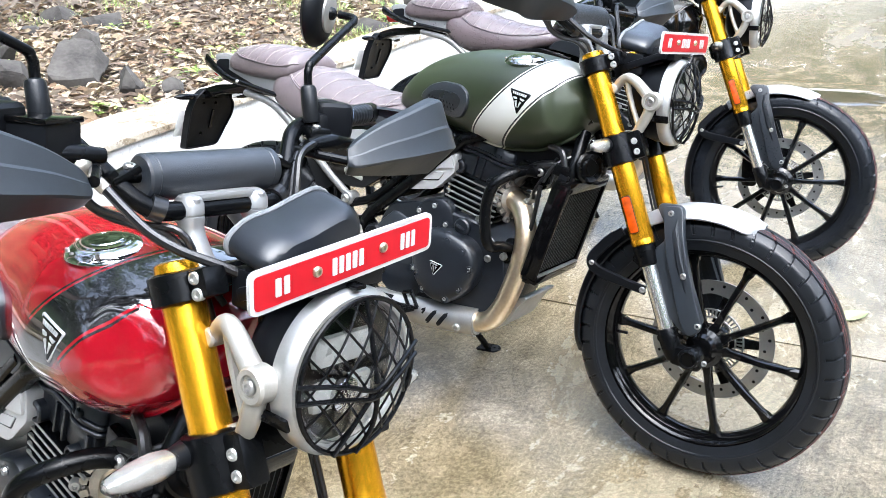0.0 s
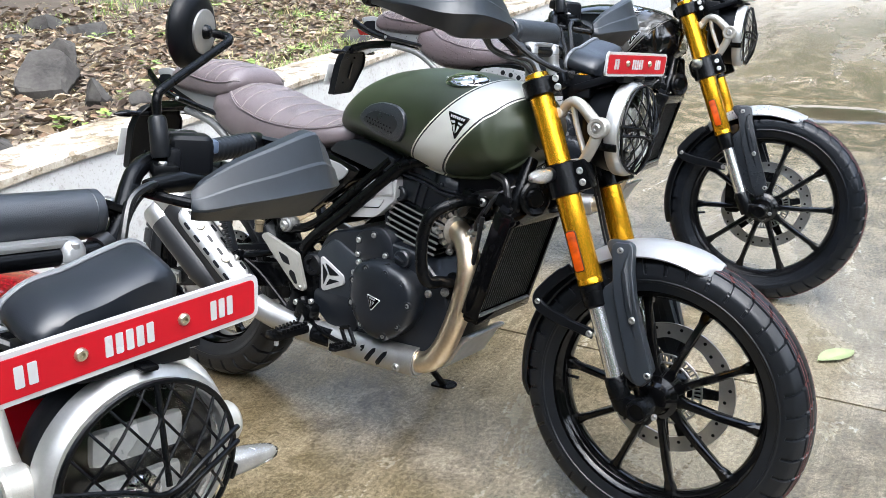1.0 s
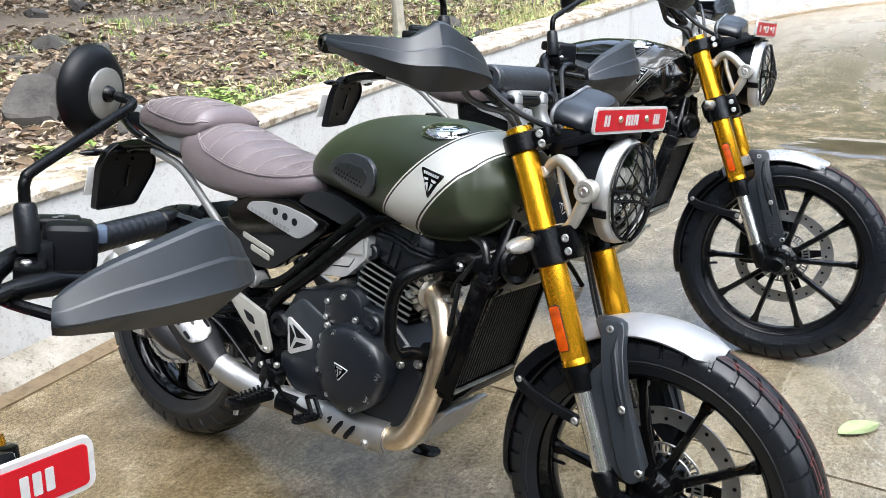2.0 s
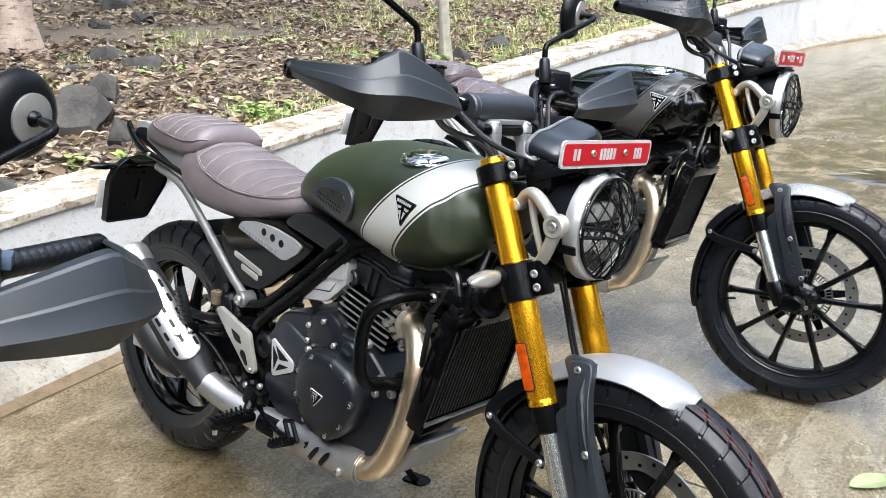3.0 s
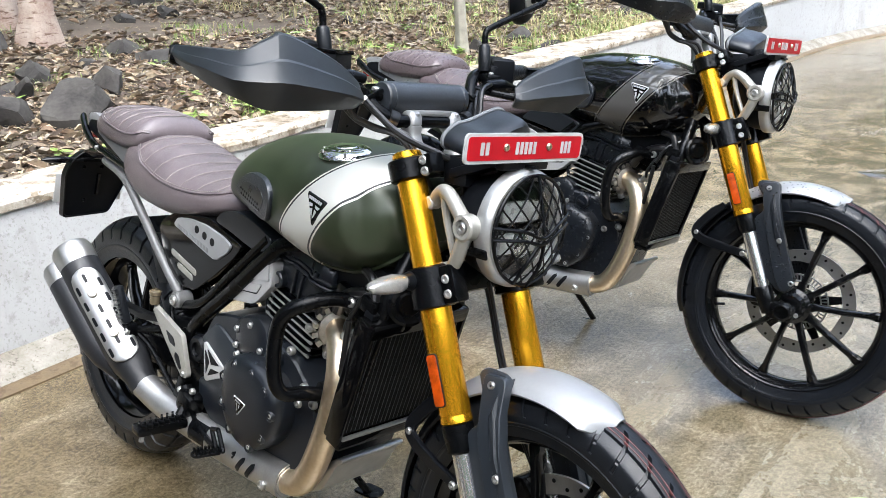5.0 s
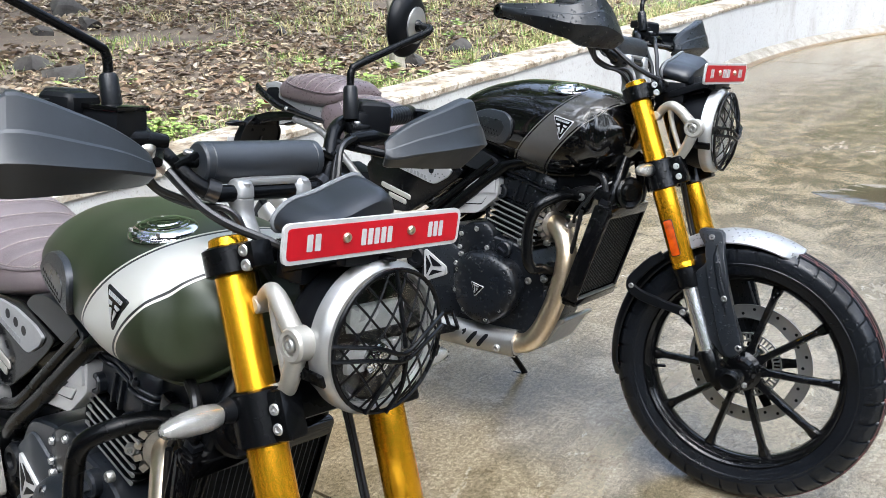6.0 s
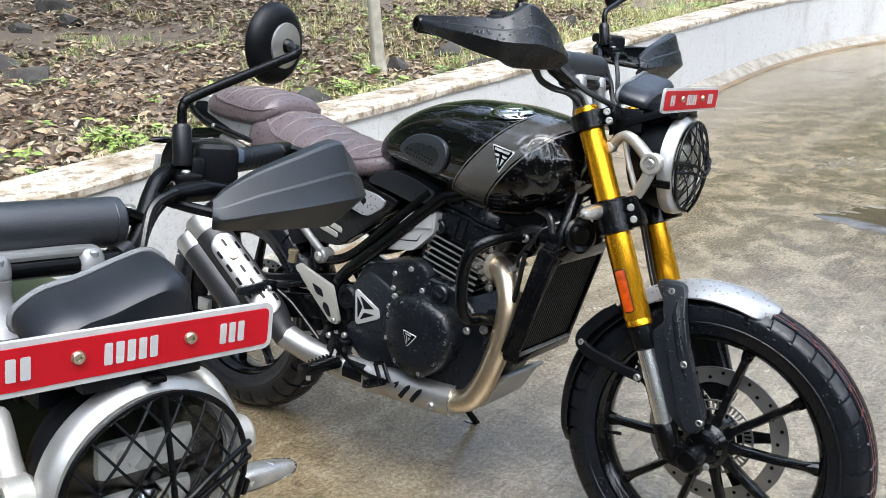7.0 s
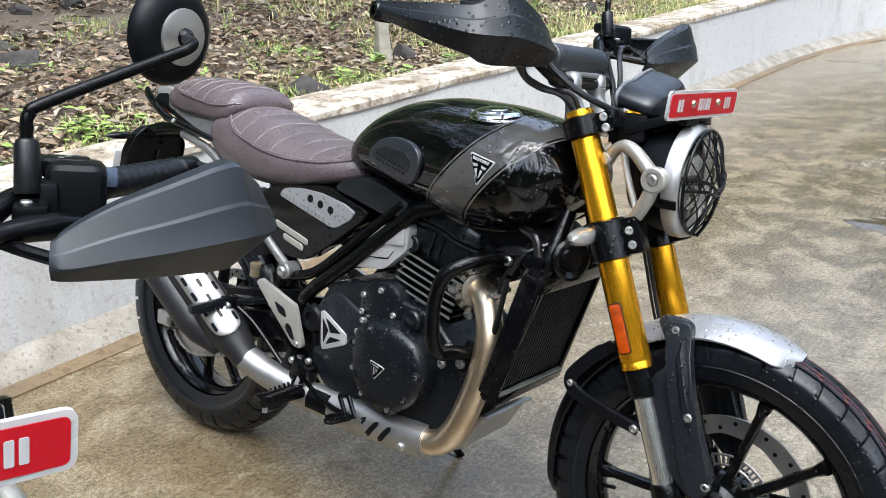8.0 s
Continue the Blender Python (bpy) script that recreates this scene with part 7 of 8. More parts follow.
speckle(white_wall, 26, 0.56, 0.66, (0.80, 0.79, 0.77))
speckle(white_wall, 90, 0.56, 0.64, (0.76, 0.75, 0.72))
speckle(white_wall, 2.4, 0.52, 0.72, (0.74, 0.72, 0.68), (1, 1, 0.35))
speckle(wall_cap, 22, 0.52, 0.60, (0.45, 0.40, 0.33))
speckle(wall_cap, 3.2, 0.48, 0.62, (0.62, 0.56, 0.46))
base = new("ground", finish("ground", slab([(-80, -80), (80, -80), (80, 80), (-80, 80)], -0.14, -0.012, 0, 1, "xy"), concrete))
tagged(base, "wet concrete yard", "ground", kind="structure")
# slabs: 4 m bays across the yard, with open joints
ALONG = WALL_DIR
ACROSS = Vector((WALL_DIR.y, -WALL_DIR.x))
JOINT0, BAY = 0.990, 3.92


for k in range(-3, 8):
    s0, s1 = JOINT0 + BAY * (k - 1) + 0.005, JOINT0 + BAY * k - 0.005
    for j in range(6):
        a0, a1 = -0.3 + 4.4 * j + 0.005, -0.3 + 4.4 * (j + 1) - 0.005
        bm = bm_new()
        pts = [WALL_A + ALONG * s + ACROSS * a for s, a in ((s0, a0), (s1, a0), (s1, a1), (s0, a1))]
        ring_faces(bm, [[(p.x, p.y, z) for p in pts] for z in (-0.10, 0.0)])
        bevel_all(bm, 0.004, 1)
        part("slab", bm, concrete, base)

# boundary wall with its cement cap and foot kerb
def wall_run(nm, section, mat, lab, cat, rough=0.0, s0=-9, s1=34, step=0.18):
    bm = bm_new()
    rings = []
    n = int((s1 - s0) / step)
    for i in range(n + 1):
        s = s0 + (s1 - s0) * i / n
        ring = []
        for off, z in section:
            q = wall_line(s, off)
            j = Vector((noise.noise((s * 2.1, off * 9, z * 7)), noise.noise((s * 2.3, 7 + off * 9, z * 7)))) * rough
            ring.append((q.x + j.x, q.y + j.x * 0.5, z + j.y))
        rings.append(ring)
    ring_faces(bm, rings)
    return tagged(new(nm, finish(nm, bm, mat, 40)), lab, cat, kind="structure")


wall_run("wall_boundary", [(0.0, -0.1), (0.0, 0.25), (0.0, 0.572), (0.30, 0.572), (0.30, -0.1)], white_wall, "low whitewashed boundary wall, weathered", "wall", 0.004)
wall_run("trim", [(-0.012, 0.573), (-0.014, 0.600), (-0.002, 0.611), (0.10, 0.614), (0.22, 0.614), (0.31, 0.608), (0.315, 0.573)], wall_cap, "rough stained cement wall cap", "wall cap", 0.009, step=0.09)
wall_run("kerb", [(0.01, -0.05), (-0.112, -0.05), (-0.110, 0.022), (-0.080, 0.046), (-0.045, 0.064), (-0.016, 0.078), (0.002, 0.088), (0.012, 0.090)], speckle(material("lime_washed_kerb", (0.215, 0.202, 0.172), 0.75, vary=0.12, scale=9, bump=0.9, bump_scale=70, second=(0.115, 0.098, 0.072)), 60, 0.55, 0.63, (0.58, 0.55, 0.50)), "lime-stained cement fillet at the wall foot", "kerb", 0.005, step=0.09)
wall_run("gutter_strip", [(-0.100, -0.05), (-0.165, -0.05), (-0.163, 0.005), (-0.145, 0.010), (-0.118, 0.019), (-0.102, 0.024)], speckle(material("muddy_cement", (0.142, 0.099, 0.050), 0.5, vary=0.15, scale=2.2, bump=0.9, bump_scale=80, second=(0.085, 0.060, 0.033)), 30, 0.52, 0.64, (0.62, 0.58, 0.52)), "muddy brown cement strip along the wall foot", "kerb", 0.006, step=0.09)


def hill(s, off):
    """Height of the bank behind the wall."""
    q = wall_line(s, off)
    h = 0.535 + 0.045 * max(0, off - 0.4) + 0.012 * max(0, off - 3) ** 1.3
    return q, h + 0.06 * noise.noise((q.x * 0.9, q.y * 0.9, 0)) * min(1, off) + 0.022 * noise.noise((q.x * 4, q.y * 4, 3))


bm = bm_new()
rows = []
offs = [0.29, 0.34] + [0.40 + 0.10 * i for i in range(46)] + [5 + 0.5 * i for i in range(20)] + [16, 20, 28, 40, 60]
for i in range(301):
    s = -12 + 44 * i / 300
    row = []
    for o in offs:
        q, h = hill(s, o)
        row.append((q.x, q.y, h))
    rows.append(row)
ring_faces(bm, rows, False, (False, False))
tagged(new("bank", finish("bank", bm, soil, 80)), "bare soil bank behind the wall", "ground", kind="structure")


# ---- standing water ----
water = material("puddle_water", (0.070, 0.056, 0.034), 0.05, vary=0.25, scale=7, bump=0.5, bump_scale=38, rough_vary=0.03)


def puddle(cx, cy, a, b, turn, seed):
    bm = bm_new()
    ring = []
    for j in range(120):
        t = 2 * math.pi * j / 120
        k = 1 + 0.30 * noise.noise((math.cos(t) * 1.4, math.sin(t) * 1.4, seed)) + 0.12 * noise.noise((math.cos(t) * 3.2, math.sin(t) * 3.2, seed + 3)) + 0.03 * noise.noise((math.cos(t) * 11, math.sin(t) * 11, seed + 6))
        ring.append(Vector((math.cos(t) * a * k, math.sin(t) * b * k)))
    rot = Matrix.Rotation(radians(turn), 2)
    ring = [rot @ p for p in ring]
    ring_faces(bm, [[(cx + p.x * f, cy + p.y * f, z) for p in ring] for f, z in ((1.0, 0.0012), (0.985, 0.0026), (0.5, 0.0028), (0.02, 0.0028))], True, (False, True))
    tagged(new("puddle", finish("puddle", bm, water, 60)), "shallow rain puddle on the concrete", "puddle", "rain puddles")


puddle(2.78, 5.50, 0.42, 0.24, -24, 1)
puddle(3.42, 5.30, 0.30, 0.20, -20, 8)
puddle(3.10, 4.86, 0.26, 0.14, -15, 15)
# ---- behind the wall ----
rng = random.Random(7)
leaf_mats = [material("dead_leaf_" + n, c, 0.75, vary=0.25, scale=30) for n, c in (("brown", (0.185, 0.137, 0.088)), ("tan", (0.33, 0.264, 0.174)), ("dark", (0.085, 0.060, 0.042)), ("grey", (0.28, 0.236, 0.182)), ("rust", (0.205, 0.140, 0.088)))]
grass_mat = material("fresh_grass", (0.20, 0.285, 0.06), 0.5, vary=0.25, scale=12)
dry_grass = material("dry_grass", (0.45, 0.38, 0.19), 0.7, vary=0.2, scale=12)
rock_mat = material("dark_basalt", (0.056, 0.052, 0.047), 0.9, vary=0.3, scale=5, bump=1.0, bump_scale=45, second=(0.026, 0.024, 0.023), spec=0.15)
bark = material("pale_bark", (0.34, 0.285, 0.235), 0.85, vary=0.2, scale=7, bump=1.0, bump_scale=50, second=(0.21, 0.135, 0.105))
speckle(bark, 9, 0.54, 0.62, (0.42, 0.33, 0.28), (1, 1, 4.5))
thin_bark = material("thin_bark", (0.27, 0.25, 0.20), 0.85, vary=0.15, scale=14, bump=0.7, bump_scale=70)
twig_mat = material("twig_bark", (0.12, 0.085, 0.06), 0.85, vary=0.2, scale=20)


def on_bank(x, y):
    """Height of the bank at a place in the plan."""
    best = None
    for i in range(60):
        s = -8 + 0.5 * i
        q = wall_line(s)
        d = (Vector((x, y)) - q).length
        if best is None or d < best[0]:
            best = (d, s)
    s = best[1]
    for _ in range(3):
        q, q2 = wall_line(s), wall_line(s + 0.01)
        t = (q2 - q).normalized()
        s += (Vector((x, y)) - q).dot(t)
    q, q2 = wall_line(s), wall_line(s + 0.01)
    t = (q2 - q).normalized()
    off = (Vector((x, y)) - q).dot(Vector((-t.y, t.x)))
    return hill(s, off)[1], off


def flat_cloud(name, mats, quads):
    """One object of many small bent blades or leaves: each a strip of points with a width."""
    for k, mat in enumerate(mats):
        vs, fs = [], []
        for c in quads[k::len(mats)]:
            b = len(vs)
            vs += c[0]
            fs += [tuple(b + i for i in f) for f in c[1]]
        me = bpy.data.meshes.new(name)
        me.from_pydata([tuple(v) for v in vs], [], fs)
        me.materials.append(mat)
        yield me


def leaf(c, size, tilt, turn, curl, slim):
    m = Matrix.Translation(c) @ Matrix.Rotation(turn, 4, "Z") @ Matrix.Rotation(tilt, 4, "X") @ Matrix.Rotation(tilt * 0.7, 4, "Y")
    pts = [(-1, 0, 0.0), (-0.35, slim, curl), (0.35, slim * 0.85, curl), (1, 0, 0.1), (0.35, -slim * 0.85, curl * 0.8), (-0.35, -slim, curl), (0, 0, 0)]
    vs = [m @ Vector((x * size, y * size, z * size)) for x, y, z in pts]
    return vs, [(0, 1, 6), (1, 2, 6), (2, 3, 6), (3, 4, 6), (4, 5, 6), (5, 0, 6)]


litter = []
for i in range(150000):
    s = rng.uniform(-2.5, 17)
    o = 0.32 + rng.random() ** 1.35 * 8.0
    q, h = hill(s, o)
    cover = noise.noise((q.x * 0.7 + 5, q.y * 0.7, 1)) + 0.25
    cover -= 0.22 * min(1, max(0, (o - 2.4) / 0.8)) * min(1, max(0, (5.2 - s) / 1.0))  # bare soil up the slope
    if rng.random() > 0.56 + cover * 1.1:
        continue
    size = (rng.uniform(0.010, 0.026) if rng.random() < 0.72 else rng.uniform(0.028, 0.050)) * (1.0 if o < 3 else 1.25)
    litter.append(leaf(Vector((q.x, q.y, h + rng.uniform(0.0, 0.03))), size, rng.uniform(-0.7, 0.7), rng.uniform(0, 6.3), rng.uniform(0.1, 0.55), rng.uniform(0.25, 0.5)))
for i, me in enumerate(flat_cloud("leaf_litter", leaf_mats, litter)):
    tagged(new("leaf_litter", me), "dead brown leaves lying on the soil bank", "leaf litter", kind="stuff")

# grass in clumps, thicker towards the wall
def blade(p, h, w, lean, turn):
    d = Vector((math.cos(turn), math.sin(turn), 0))
    t = Vector((-d.y, d.x, 0))
    vs = []
    for f, ww in ((0, 1), (0.45, 0.8), (0.8, 0.45)):
        c = p + Vector((0, 0, h * f * (1 - 0.25 * lean * f))) + d * h * lean * f * f
        vs += [c - t * w * ww, c + t * w * ww]
    vs.append(p + Vector((0, 0, h * (1 - 0.3 * lean))) + d * h * lean)
    return vs, [(0, 1, 3, 2), (2, 3, 5, 4), (4, 5, 6)]


green_blades, dry_blades = [], []
for i in range(3600):
    s = rng.uniform(-2.5, 17)
    o = 0.34 + rng.random() ** 2.4 * 5.0
    q, h = hill(s, o)
    n = noise.noise((q.x * 1.1 + 3, q.y * 1.1, 5))
    far = s > 4.6
    if n < (0.17 if not far else -0.15):
        continue
    for k in range(rng.randint(10, 26)):
        a, r = rng.uniform(0, 6.3), rng.random() * 0.10
        p = Vector((q.x + math.cos(a) * r, q.y + math.sin(a) * r, h - 0.01))
        dry = rng.random() < (0.62 if far else 0.30)
        (dry_blades if dry else green_blades).append(blade(p, rng.uniform(0.03, 0.10) * (1.5 if far else 1.0), rng.uniform(0.0018, 0.0045), rng.uniform(0.2, 0.9), rng.uniform(0, 6.3)))
for me in flat_cloud("grass", [grass_mat], green_blades):
    tagged(new("grass", me), "fresh green grass tufts on the bank", "grass", kind="stuff")
for me in flat_cloud("dry_grass", [dry_grass], dry_blades):
    tagged(new("dry_grass", me), "straw-coloured dry grass on the bank", "grass", kind="stuff")

# straw and broken stalks lying flat among the leaves
straws = []
for i in range(16000):
    s, o = rng.uniform(-2.5, 16), 0.33 + rng.random() ** 1.3 * 6.0
    q, h = hill(s, o)
    a, L = rng.uniform(0, 6.3), rng.uniform(0.02, 0.09)
    d = Vector((math.cos(a), math.sin(a), rng.uniform(-0.15, 0.25))) * L
    t = Vector((-math.sin(a), math.cos(a), 0)) * rng.uniform(0.0010, 0.0026)
    p = Vector((q.x, q.y, h + rng.uniform(0.012, 0.035)))
    straws.append(([p - t, p + t, p + d + t * 0.6, p + d - t * 0.6], [(0, 1, 2, 3)]))
for me in flat_cloud("straw", [dry_grass, twig_mat], straws):
    tagged(new("straw", me), "straw and broken stalks on the bank", "straw", kind="stuff")

# small broad-leaved weeds
weeds = []
for i in range(16):
    s, o = rng.uniform(-1.5, 10), 0.40 + rng.random() ** 1.6 * 1.6
    q, h = hill(s, o)
    for k in range(rng.randint(25, 60)):
        a, r = rng.uniform(0, 6.3), abs(rng.gauss(0, 0.09))
        weeds.append(leaf(Vector((q.x + math.cos(a) * r, q.y + math.sin(a) * r, h + rng.uniform(0.015, 0.06) * (1.2 - min(1, r * 5)) + 0.01)), rng.uniform(0.014, 0.030), rng.uniform(-0.5, 0.5), a, 0.15, 0.45))
for i in range(240):
    s, o = rng.uniform(-1.5, 12), 0.36 + rng.random() ** 2 * 3.0
    q, h = hill(s, o)
    for k in range(rng.randint(5, 11)):
        a, r = rng.uniform(0, 6.3), rng.uniform(0.01, 0.06)
        weeds.append(leaf(Vector((q.x + math.cos(a) * r, q.y + math.sin(a) * r, h + rng.uniform(0.01, 0.06))), rng.uniform(0.014, 0.034), rng.uniform(-0.4, 0.4), a, 0.15, 0.45))
for me in flat_cloud("weed", [grass_mat], weeds):
    tagged(new("weed", me), "small broad-leaved green weeds", "weed", kind="stuff")


def rock(x, y, size, seed, squash=0.7):
    bm = bm_new()
    bmesh.ops.create_icosphere(bm, subdivisions=4, radius=1)
    r2 = random.Random(seed)
    planes = [(Vector((r2.uniform(-1, 1), r2.uniform(-1, 1), r2.uniform(-0.5, 1))).normalized(), r2.uniform(0.36, 0.66)) for _ in range(12)]
    for v in bm.verts:
        for n, d in planes:
            e = v.co.dot(n) - d
            if e > 0:
                v.co -= n * e * 0.98
        v.co += v.co.normalized() * (0.05 * noise.noise(v.co * 2.4 + Vector((seed, 0, 0))) + 0.022 * noise.noise(v.co * 9) + 0.012 * noise.noise(v.co * 23))
        v.co.z *= squash
    bmesh.ops.scale(bm, vec=(size, size * r2.uniform(0.7, 1.0), size), verts=bm.verts)
    bmesh.ops.rotate(bm, matrix=Matrix.Rotation(r2.uniform(0, 6.3), 3, "Z"), verts=bm.verts)
    ob = new("rock", finish("rock", bm, rock_mat, 16))
    ob.location = (x, y, on_bank(x, y)[0] + size * squash * 0.35)
    return tagged(ob, "dark angular basalt rock lying on the bank", "rock", "rocks on the bank")


far_green = material("far_foliage", (0.055, 0.085, 0.035), 0.9, vary=0.4, scale=0.6, bump=1.0, bump_scale=4, second=(0.018, 0.028, 0.014))


def trunk(x, y, r, height, lean, mat, seed, lab):
    r2 = random.Random(seed)
    z = on_bank(x, y)[0] - 0.05
    t = new("tree")
    t.location = (x, y, z)
    bm = bm_new()
    pts, line = [], []
    rings = []
    n = 26
    for i in range(n):
        f = i / (n - 1)
        c = Vector((lean[0] * f * height + 0.05 * math.sin(f * 5 + seed), lean[1] * f * height + 0.04 * math.cos(f * 4 + seed), f * height))
        line.append(c)
        rr = r * (1 - 0.45 * f) * (1 + 0.45 * math.exp(-f * height / (r * 1.1)))
        rings.append([c + Vector((math.cos(a), math.sin(a), 0)) * rr * (1 + 0.12 * noise.noise((math.cos(a) * 2, math.sin(a) * 2, f * height * 2.5 + seed)) + 0.14 * math.exp(-f * height / r) * math.cos(a * 5 + seed)) for a in (2 * math.pi * j / 22 for j in range(22))])
    ring_faces(bm, rings)
    part("trunk", bm, mat, t)
    # crown out of view, made wide and dense to shade the bank and wall
    quads = []
    for k in range(7):
        f = 0.55 + 0.06 * k
        p = line[int(f * (n - 1))]
        a = r2.uniform(0, 6.3)
        d = Vector((math.cos(a), math.sin(a), 0.75))
        L = height * r2.uniform(0.30, 0.50)
        q = p + d * L
        part("limb", tube(bm_new(), [p, p + d * L * 0.5 + Vector((0, 0, 0.1)), q], (r * 0.30, r * 0.06), 8, 4), mat, t)
        for j in range(480):
            c = p + d * L * r2.uniform(0.35, 1.15) + Vector((r2.gauss(0, 0.42), r2.gauss(0, 0.42), r2.gauss(0, 0.24)))
            quads.append(leaf(c, r2.uniform(0.06, 0.12), r2.uniform(-0.9, 0.9), r2.uniform(0, 6.3), 0.2, 0.42))
    for me in flat_cloud("crown", [grass_mat], quads):
        ob = new("crown", me)
        ob.parent = t
    return tagged(t, lab, "tree")

for i, (x, y, size, sq) in enumerate((
    (-1.74, 4.64, 0.27, 0.9), (-2.06, 4.50, 0.20, 0.9), (-1.86, 5.14, 0.16, 0.9), (-2.58, 5.52, 0.18, 0.8), (-1.36, 4.20, 0.13, 0.8), (-1.17, 4.27, 0.09, 0.8), (-1.53, 3.46, 0.17, 0.6), (-1.74, 3.42, 0.14, 0.6), (-1.90, 3.95, 0.12, 0.6), (-4.3, 7.6, 0.16, 0.8), (-3.7, 9.3, 0.28, 0.6), (-2.57, 6.65, 0.20, 0.6),
    (-0.70, 4.74, 0.09, 0.7), (-0.56, 5.12, 0.08, 0.6), (-0.66, 4.95, 0.08, 0.7), (-0.24, 5.80, 0.17, 0.5), (0.53, 7.02, 0.16, 0.6), (0.05, 6.85, 0.14, 0.7), (-2.60, 6.2, 0.12, 0.6), (0.30, 7.5, 0.13, 0.7), (1.15, 8.9, 0.14, 0.7), (-1.3, 8.3, 0.11, 0.6), (-1.7, 7.2, 0.10, 0.5), (-3.3, 8.1, 0.15, 0.6), (-2.26, 4.95, 0.13, 0.8), (-2.84, 5.33, 0.15, 0.8), (-2.02, 4.13, 0.14, 0.5), (-2.12, 6.25, 0.21, 0.45), (-3.05, 8.45, 0.20, 0.4), (-3.50, 6.45, 0.22, 0.5), (-1.70, 3.57, 0.11, 0.6), (-2.44, 5.05, 0.11, 0.9),
)):
    rock(x, y, size, 11 + i, sq)
trunk(-3.93, 7.34, 0.118, 7.0, (-0.03, 0.01), bark, 3, "pale rough-barked tree trunk on the bank")
trunk(-3.28, 6.78, 0.122, 7.5, (0.04, 0.02), bark, 5, "pale rough-barked tree trunk on the bank")
trunk(-0.085, 6.78, 0.042, 5.5, (0.02, 0.01), thin_bark, 9, "thin grey-barked sapling on the bank")


def shade_tree(x, y, z, height, spread, seed):
    """A tall tree beside the yard, never in view, whose crown hangs over it."""
    r2 = random.Random(seed)
    t = new("tree")
    t.location = (x, y, z)
    top = Vector((r2.uniform(-0.2, 0.2), r2.uniform(-0.2, 0.2), height * 0.8))
    part("trunk", tube(bm_new(), [(0, 0, -0.1), (0.05, 0.03, height * 0.3), top * 0.7, top], (0.17, 0.06), 16, 5), bark, t)
    quads = []
    for k in range(11):
        p = top * (0.50 + 0.05 * k)
        a = k * 2.4 + r2.uniform(-0.4, 0.4)
        d = Vector((math.cos(a), math.sin(a), r2.uniform(0.15, 0.7)))
        L = spread * r2.uniform(0.65, 1.1) * (1 - 0.03 * k)
        part("limb", tube(bm_new(), [p, p + d * L * 0.5 + Vector((0, 0, 0.15)), p + d * L], (0.055, 0.012), 8, 4), bark, t)
        for j in range(46):
            c = p + d * L * r2.uniform(0.3, 1.12) + Vector((r2.gauss(0, 0.42), r2.gauss(0, 0.42), r2.gauss(0, 0.28)))
            for i in range(9):
                quads.append(leaf(c + Vector((r2.gauss(0, 0.13), r2.gauss(0, 0.13), r2.gauss(0, 0.10))), r2.uniform(0.05, 0.10), r2.uniform(-0.9, 0.9), r2.uniform(0, 6.3), 0.2, 0.42))
    for me in flat_cloud("crown", [far_green], quads):
        ob = new("crown", me)
        ob.parent = t
    return tagged(t, "unseen tall leafy tree whose branches hang over the yard", "tree")


for x, y, height, spread, seed in ((-3.6, -0.3, 7.2, 2.9, 21), (-3.9, 2.3, 7.8, 2.9, 22)):
    shade_tree(x, y, on_bank(x, y)[0] - 0.05, height, spread, seed)
# out of view; (6.4, 6.6) is added only to shade the far ground and wall
for x, y, height, spread, seed in ((3.4, -2.2, 7.0, 2.9, 23), (5.0, 1.3, 7.6, 3.0, 24), (6.4, 6.6, 7.6, 3.6, 27), (0.9, -4.6, 5.6, 2.6, 25), (-1.6, -3.4, 5.2, 2.3, 26)):
    # the last two are added to darken what the tank flanks mirror
    shade_tree(x, y, 0, height, spread, seed)
for i in range(60):
    s, o = rng.uniform(-2, 13), rng.uniform(0.4, 6)
    q, h = hill(s, o)
    a, L = rng.uniform(0, 6.3), rng.uniform(0.08, 0.35)
    d = Vector((math.cos(a), math.sin(a), 0)) * L
    p = Vector((q.x, q.y, h + 0.015))
    k = tube(bm_new(), [p, p + d * 0.5 + Vector((rng.uniform(-0.02, 0.02), rng.uniform(-0.02, 0.02), 0.015)), p + d], (rng.uniform(0.004, 0.011), 0.003), 6, 3)
    tagged(new("twig", finish("twig", k, twig_mat)), "dry brown twig lying on the soil", "twig", "twigs on the bank")
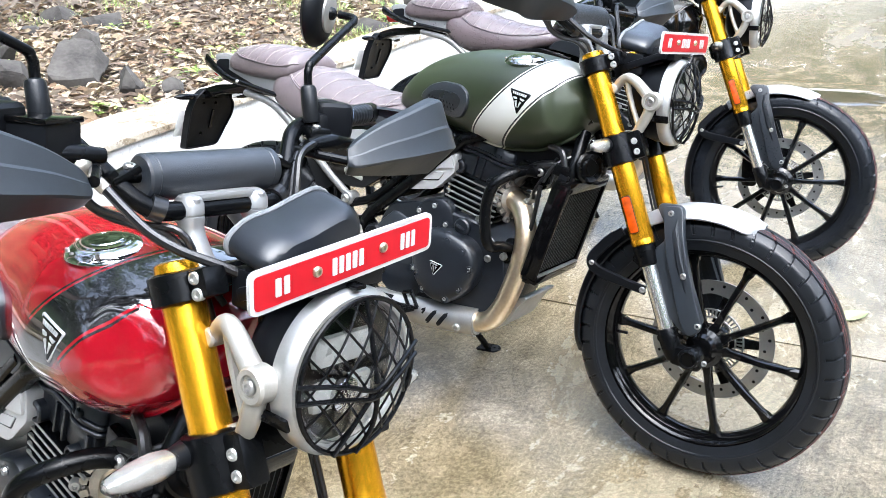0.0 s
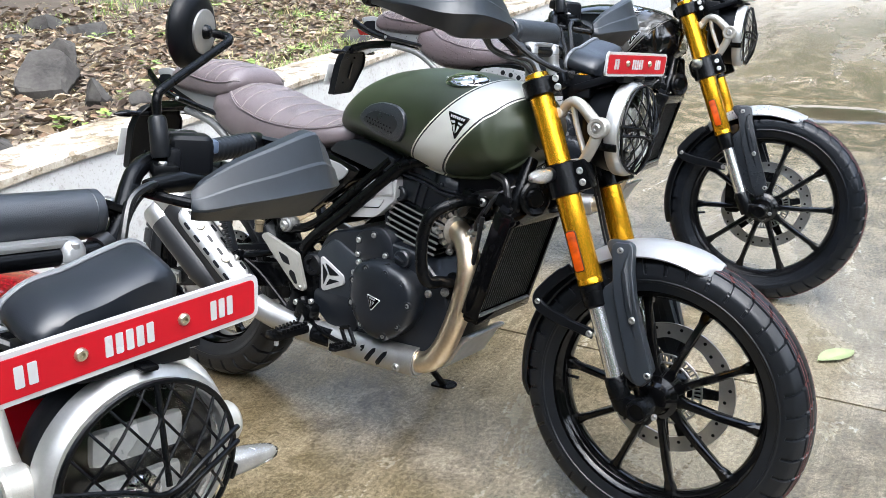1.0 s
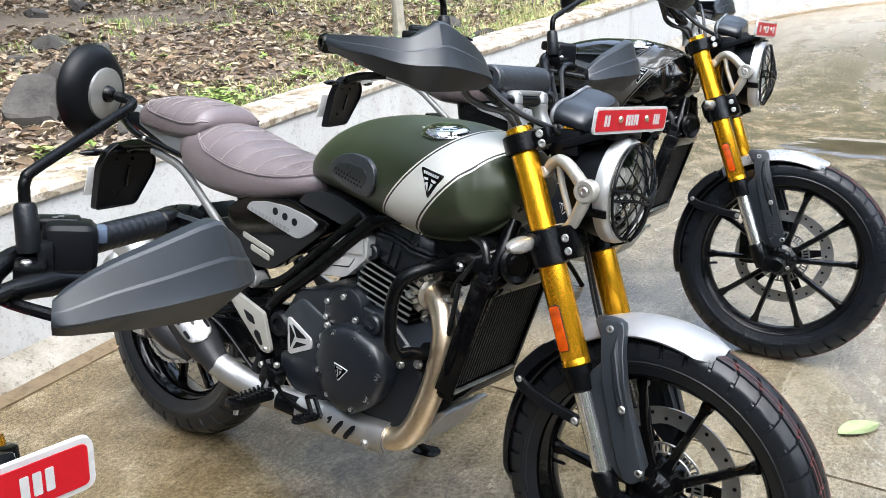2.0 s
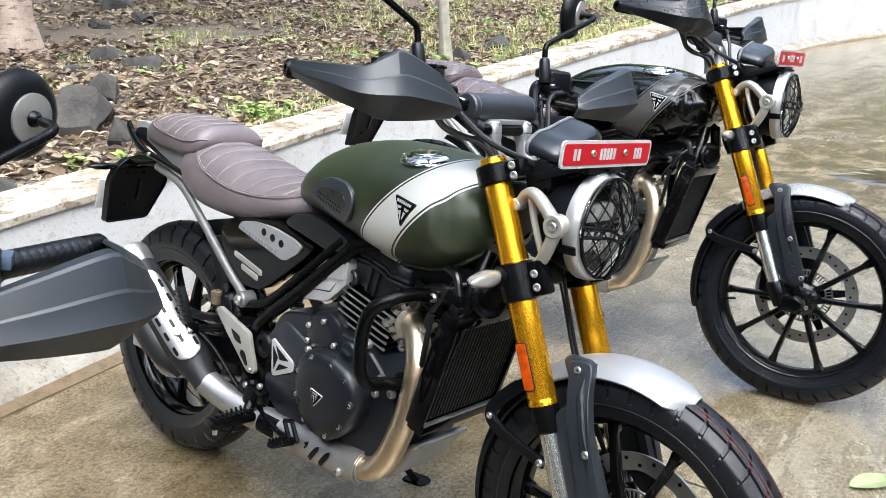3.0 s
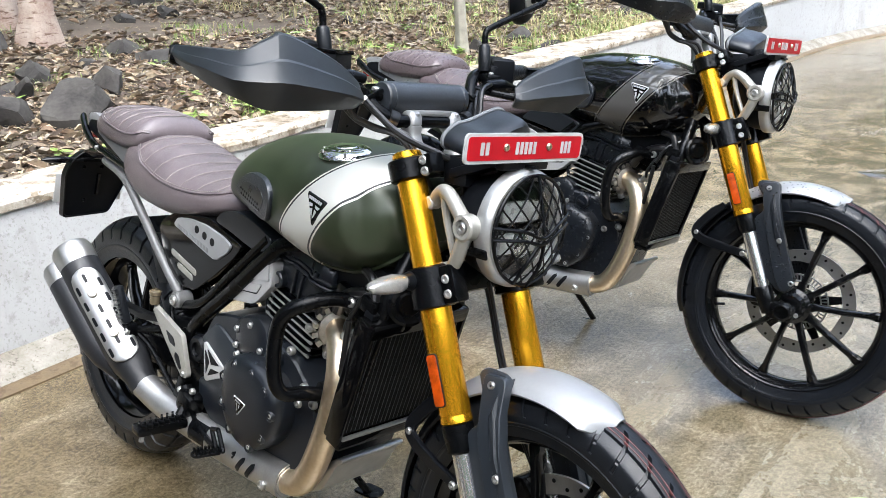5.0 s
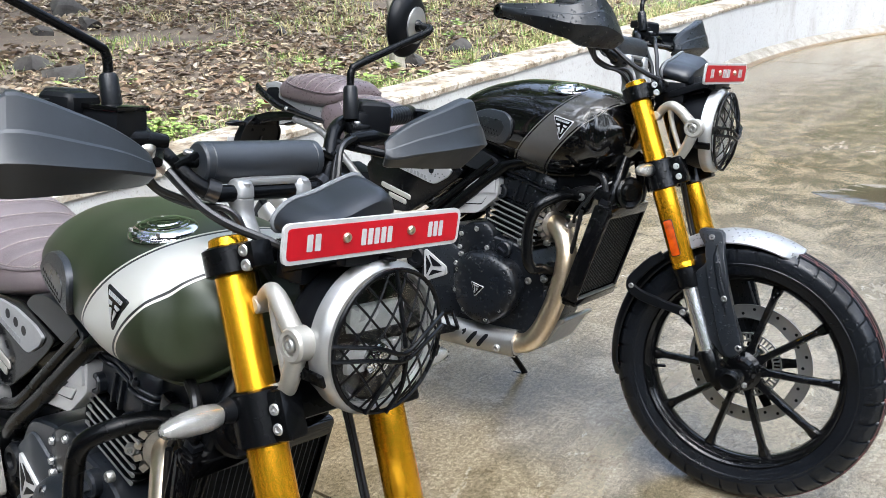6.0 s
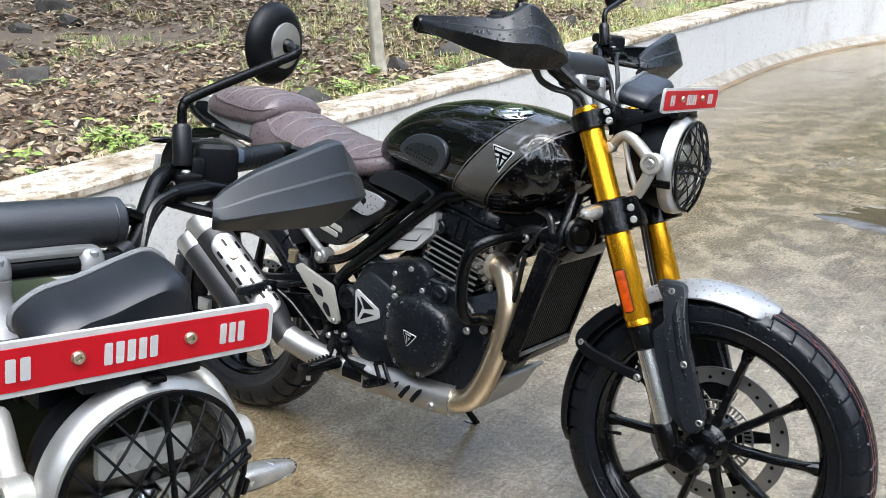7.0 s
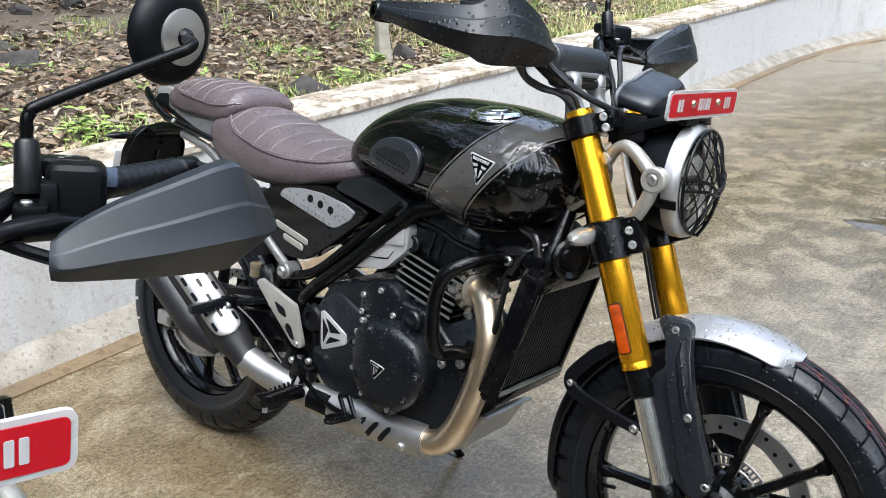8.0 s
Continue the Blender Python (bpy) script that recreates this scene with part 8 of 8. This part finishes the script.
# one fresh leaf on the concrete
bm = bm_new()
rows = []
for i in range(13):
    f = i / 12
    w = 0.024 * math.sin(math.pi * f) ** 0.75 + 0.0008
    rows.append([(-0.06 + 0.12 * f, w * v, 0.006 + 0.010 * abs(v) + 0.006 * math.sin(f * 4) * abs(v)) for v in (-1, -0.5, 0, 0.5, 1)])
ring_faces(bm, rows, False, (False, False))
fallen = new("fallen_leaf", finish("fallen_leaf", bm, material("pale_green_leaf", (0.25, 0.29, 0.135), 0.6, vary=0.12, scale=40), 60))
fallen.matrix_world = pose(1.44, 2.54, 0, 0, 0, 20) @ Matrix.Diagonal((1.25, 1.35, 0.6, 1))
tagged(fallen, "pale green fallen leaf on the wet concrete", "leaf")

# ---- wooded surroundings, far round the yard ----
def belt(a):
    """Distance and height of the unseen trees round the yard: close behind the wall, kept tall ahead to darken the wet
    ground's reflection.
    """
    back = max(0.0, math.cos(a - radians(165)))
    ahead = max(0.0, math.cos(a - radians(62)))
    r = 30 - 12 * back ** 0.7 + 3.0 * noise.noise((math.cos(a) * 3, math.sin(a) * 3, 2))
    h = 10.5 + 3.0 * back + 0.3 * ahead + 2.5 * noise.noise((math.cos(a) * 5, math.sin(a) * 5, 8)) * (1 - ahead) + 1.2 * noise.noise((math.cos(a) * 19, math.sin(a) * 19, 4)) * (1 - ahead)
    return r, max(2.0, h)


bm = bm_new()
rings = []
for i in range(181):
    a = 2 * math.pi * i / 180
    r, h = belt(a)
    rings.append([(1 + math.cos(a) * (r + k * 0.6 * noise.noise((a * 9, z * 0.9, k))), 4 + math.sin(a) * (r + 1.4 * noise.noise((a * 14, z * 0.8, 3))), z) for k, z in ((0, -0.2), (1, h * 0.3), (2, h * 0.6), (2, h * 0.85), (1, h))])
ring_faces(bm, rings, False, (False, False))
tagged(new("backdrop", finish("backdrop", bm, far_green, 60)), "belt of dark green trees far off", "trees", kind="structure")

clumps = []
for i in range(9000):
    a = rng.uniform(0, 2 * math.pi)
    r, h = belt(a)
    c = Vector((1 + math.cos(a) * (r - 0.8 + rng.gauss(0, 0.8)), 4 + math.sin(a) * (r - 0.8 + rng.gauss(0, 0.8)), h * rng.uniform(0.55, 1.12) + rng.gauss(0, 0.5)))
    clumps.append(leaf(c, rng.uniform(0.25, 0.60), rng.uniform(-1.3, 1.3), rng.uniform(0, 6.3), 0.3, 0.45))
for me in flat_cloud("far_leaves", [far_green], clumps):
    tagged(new("far_leaves", me), "ragged dark leaves along the far tree tops", "foliage", kind="stuff")
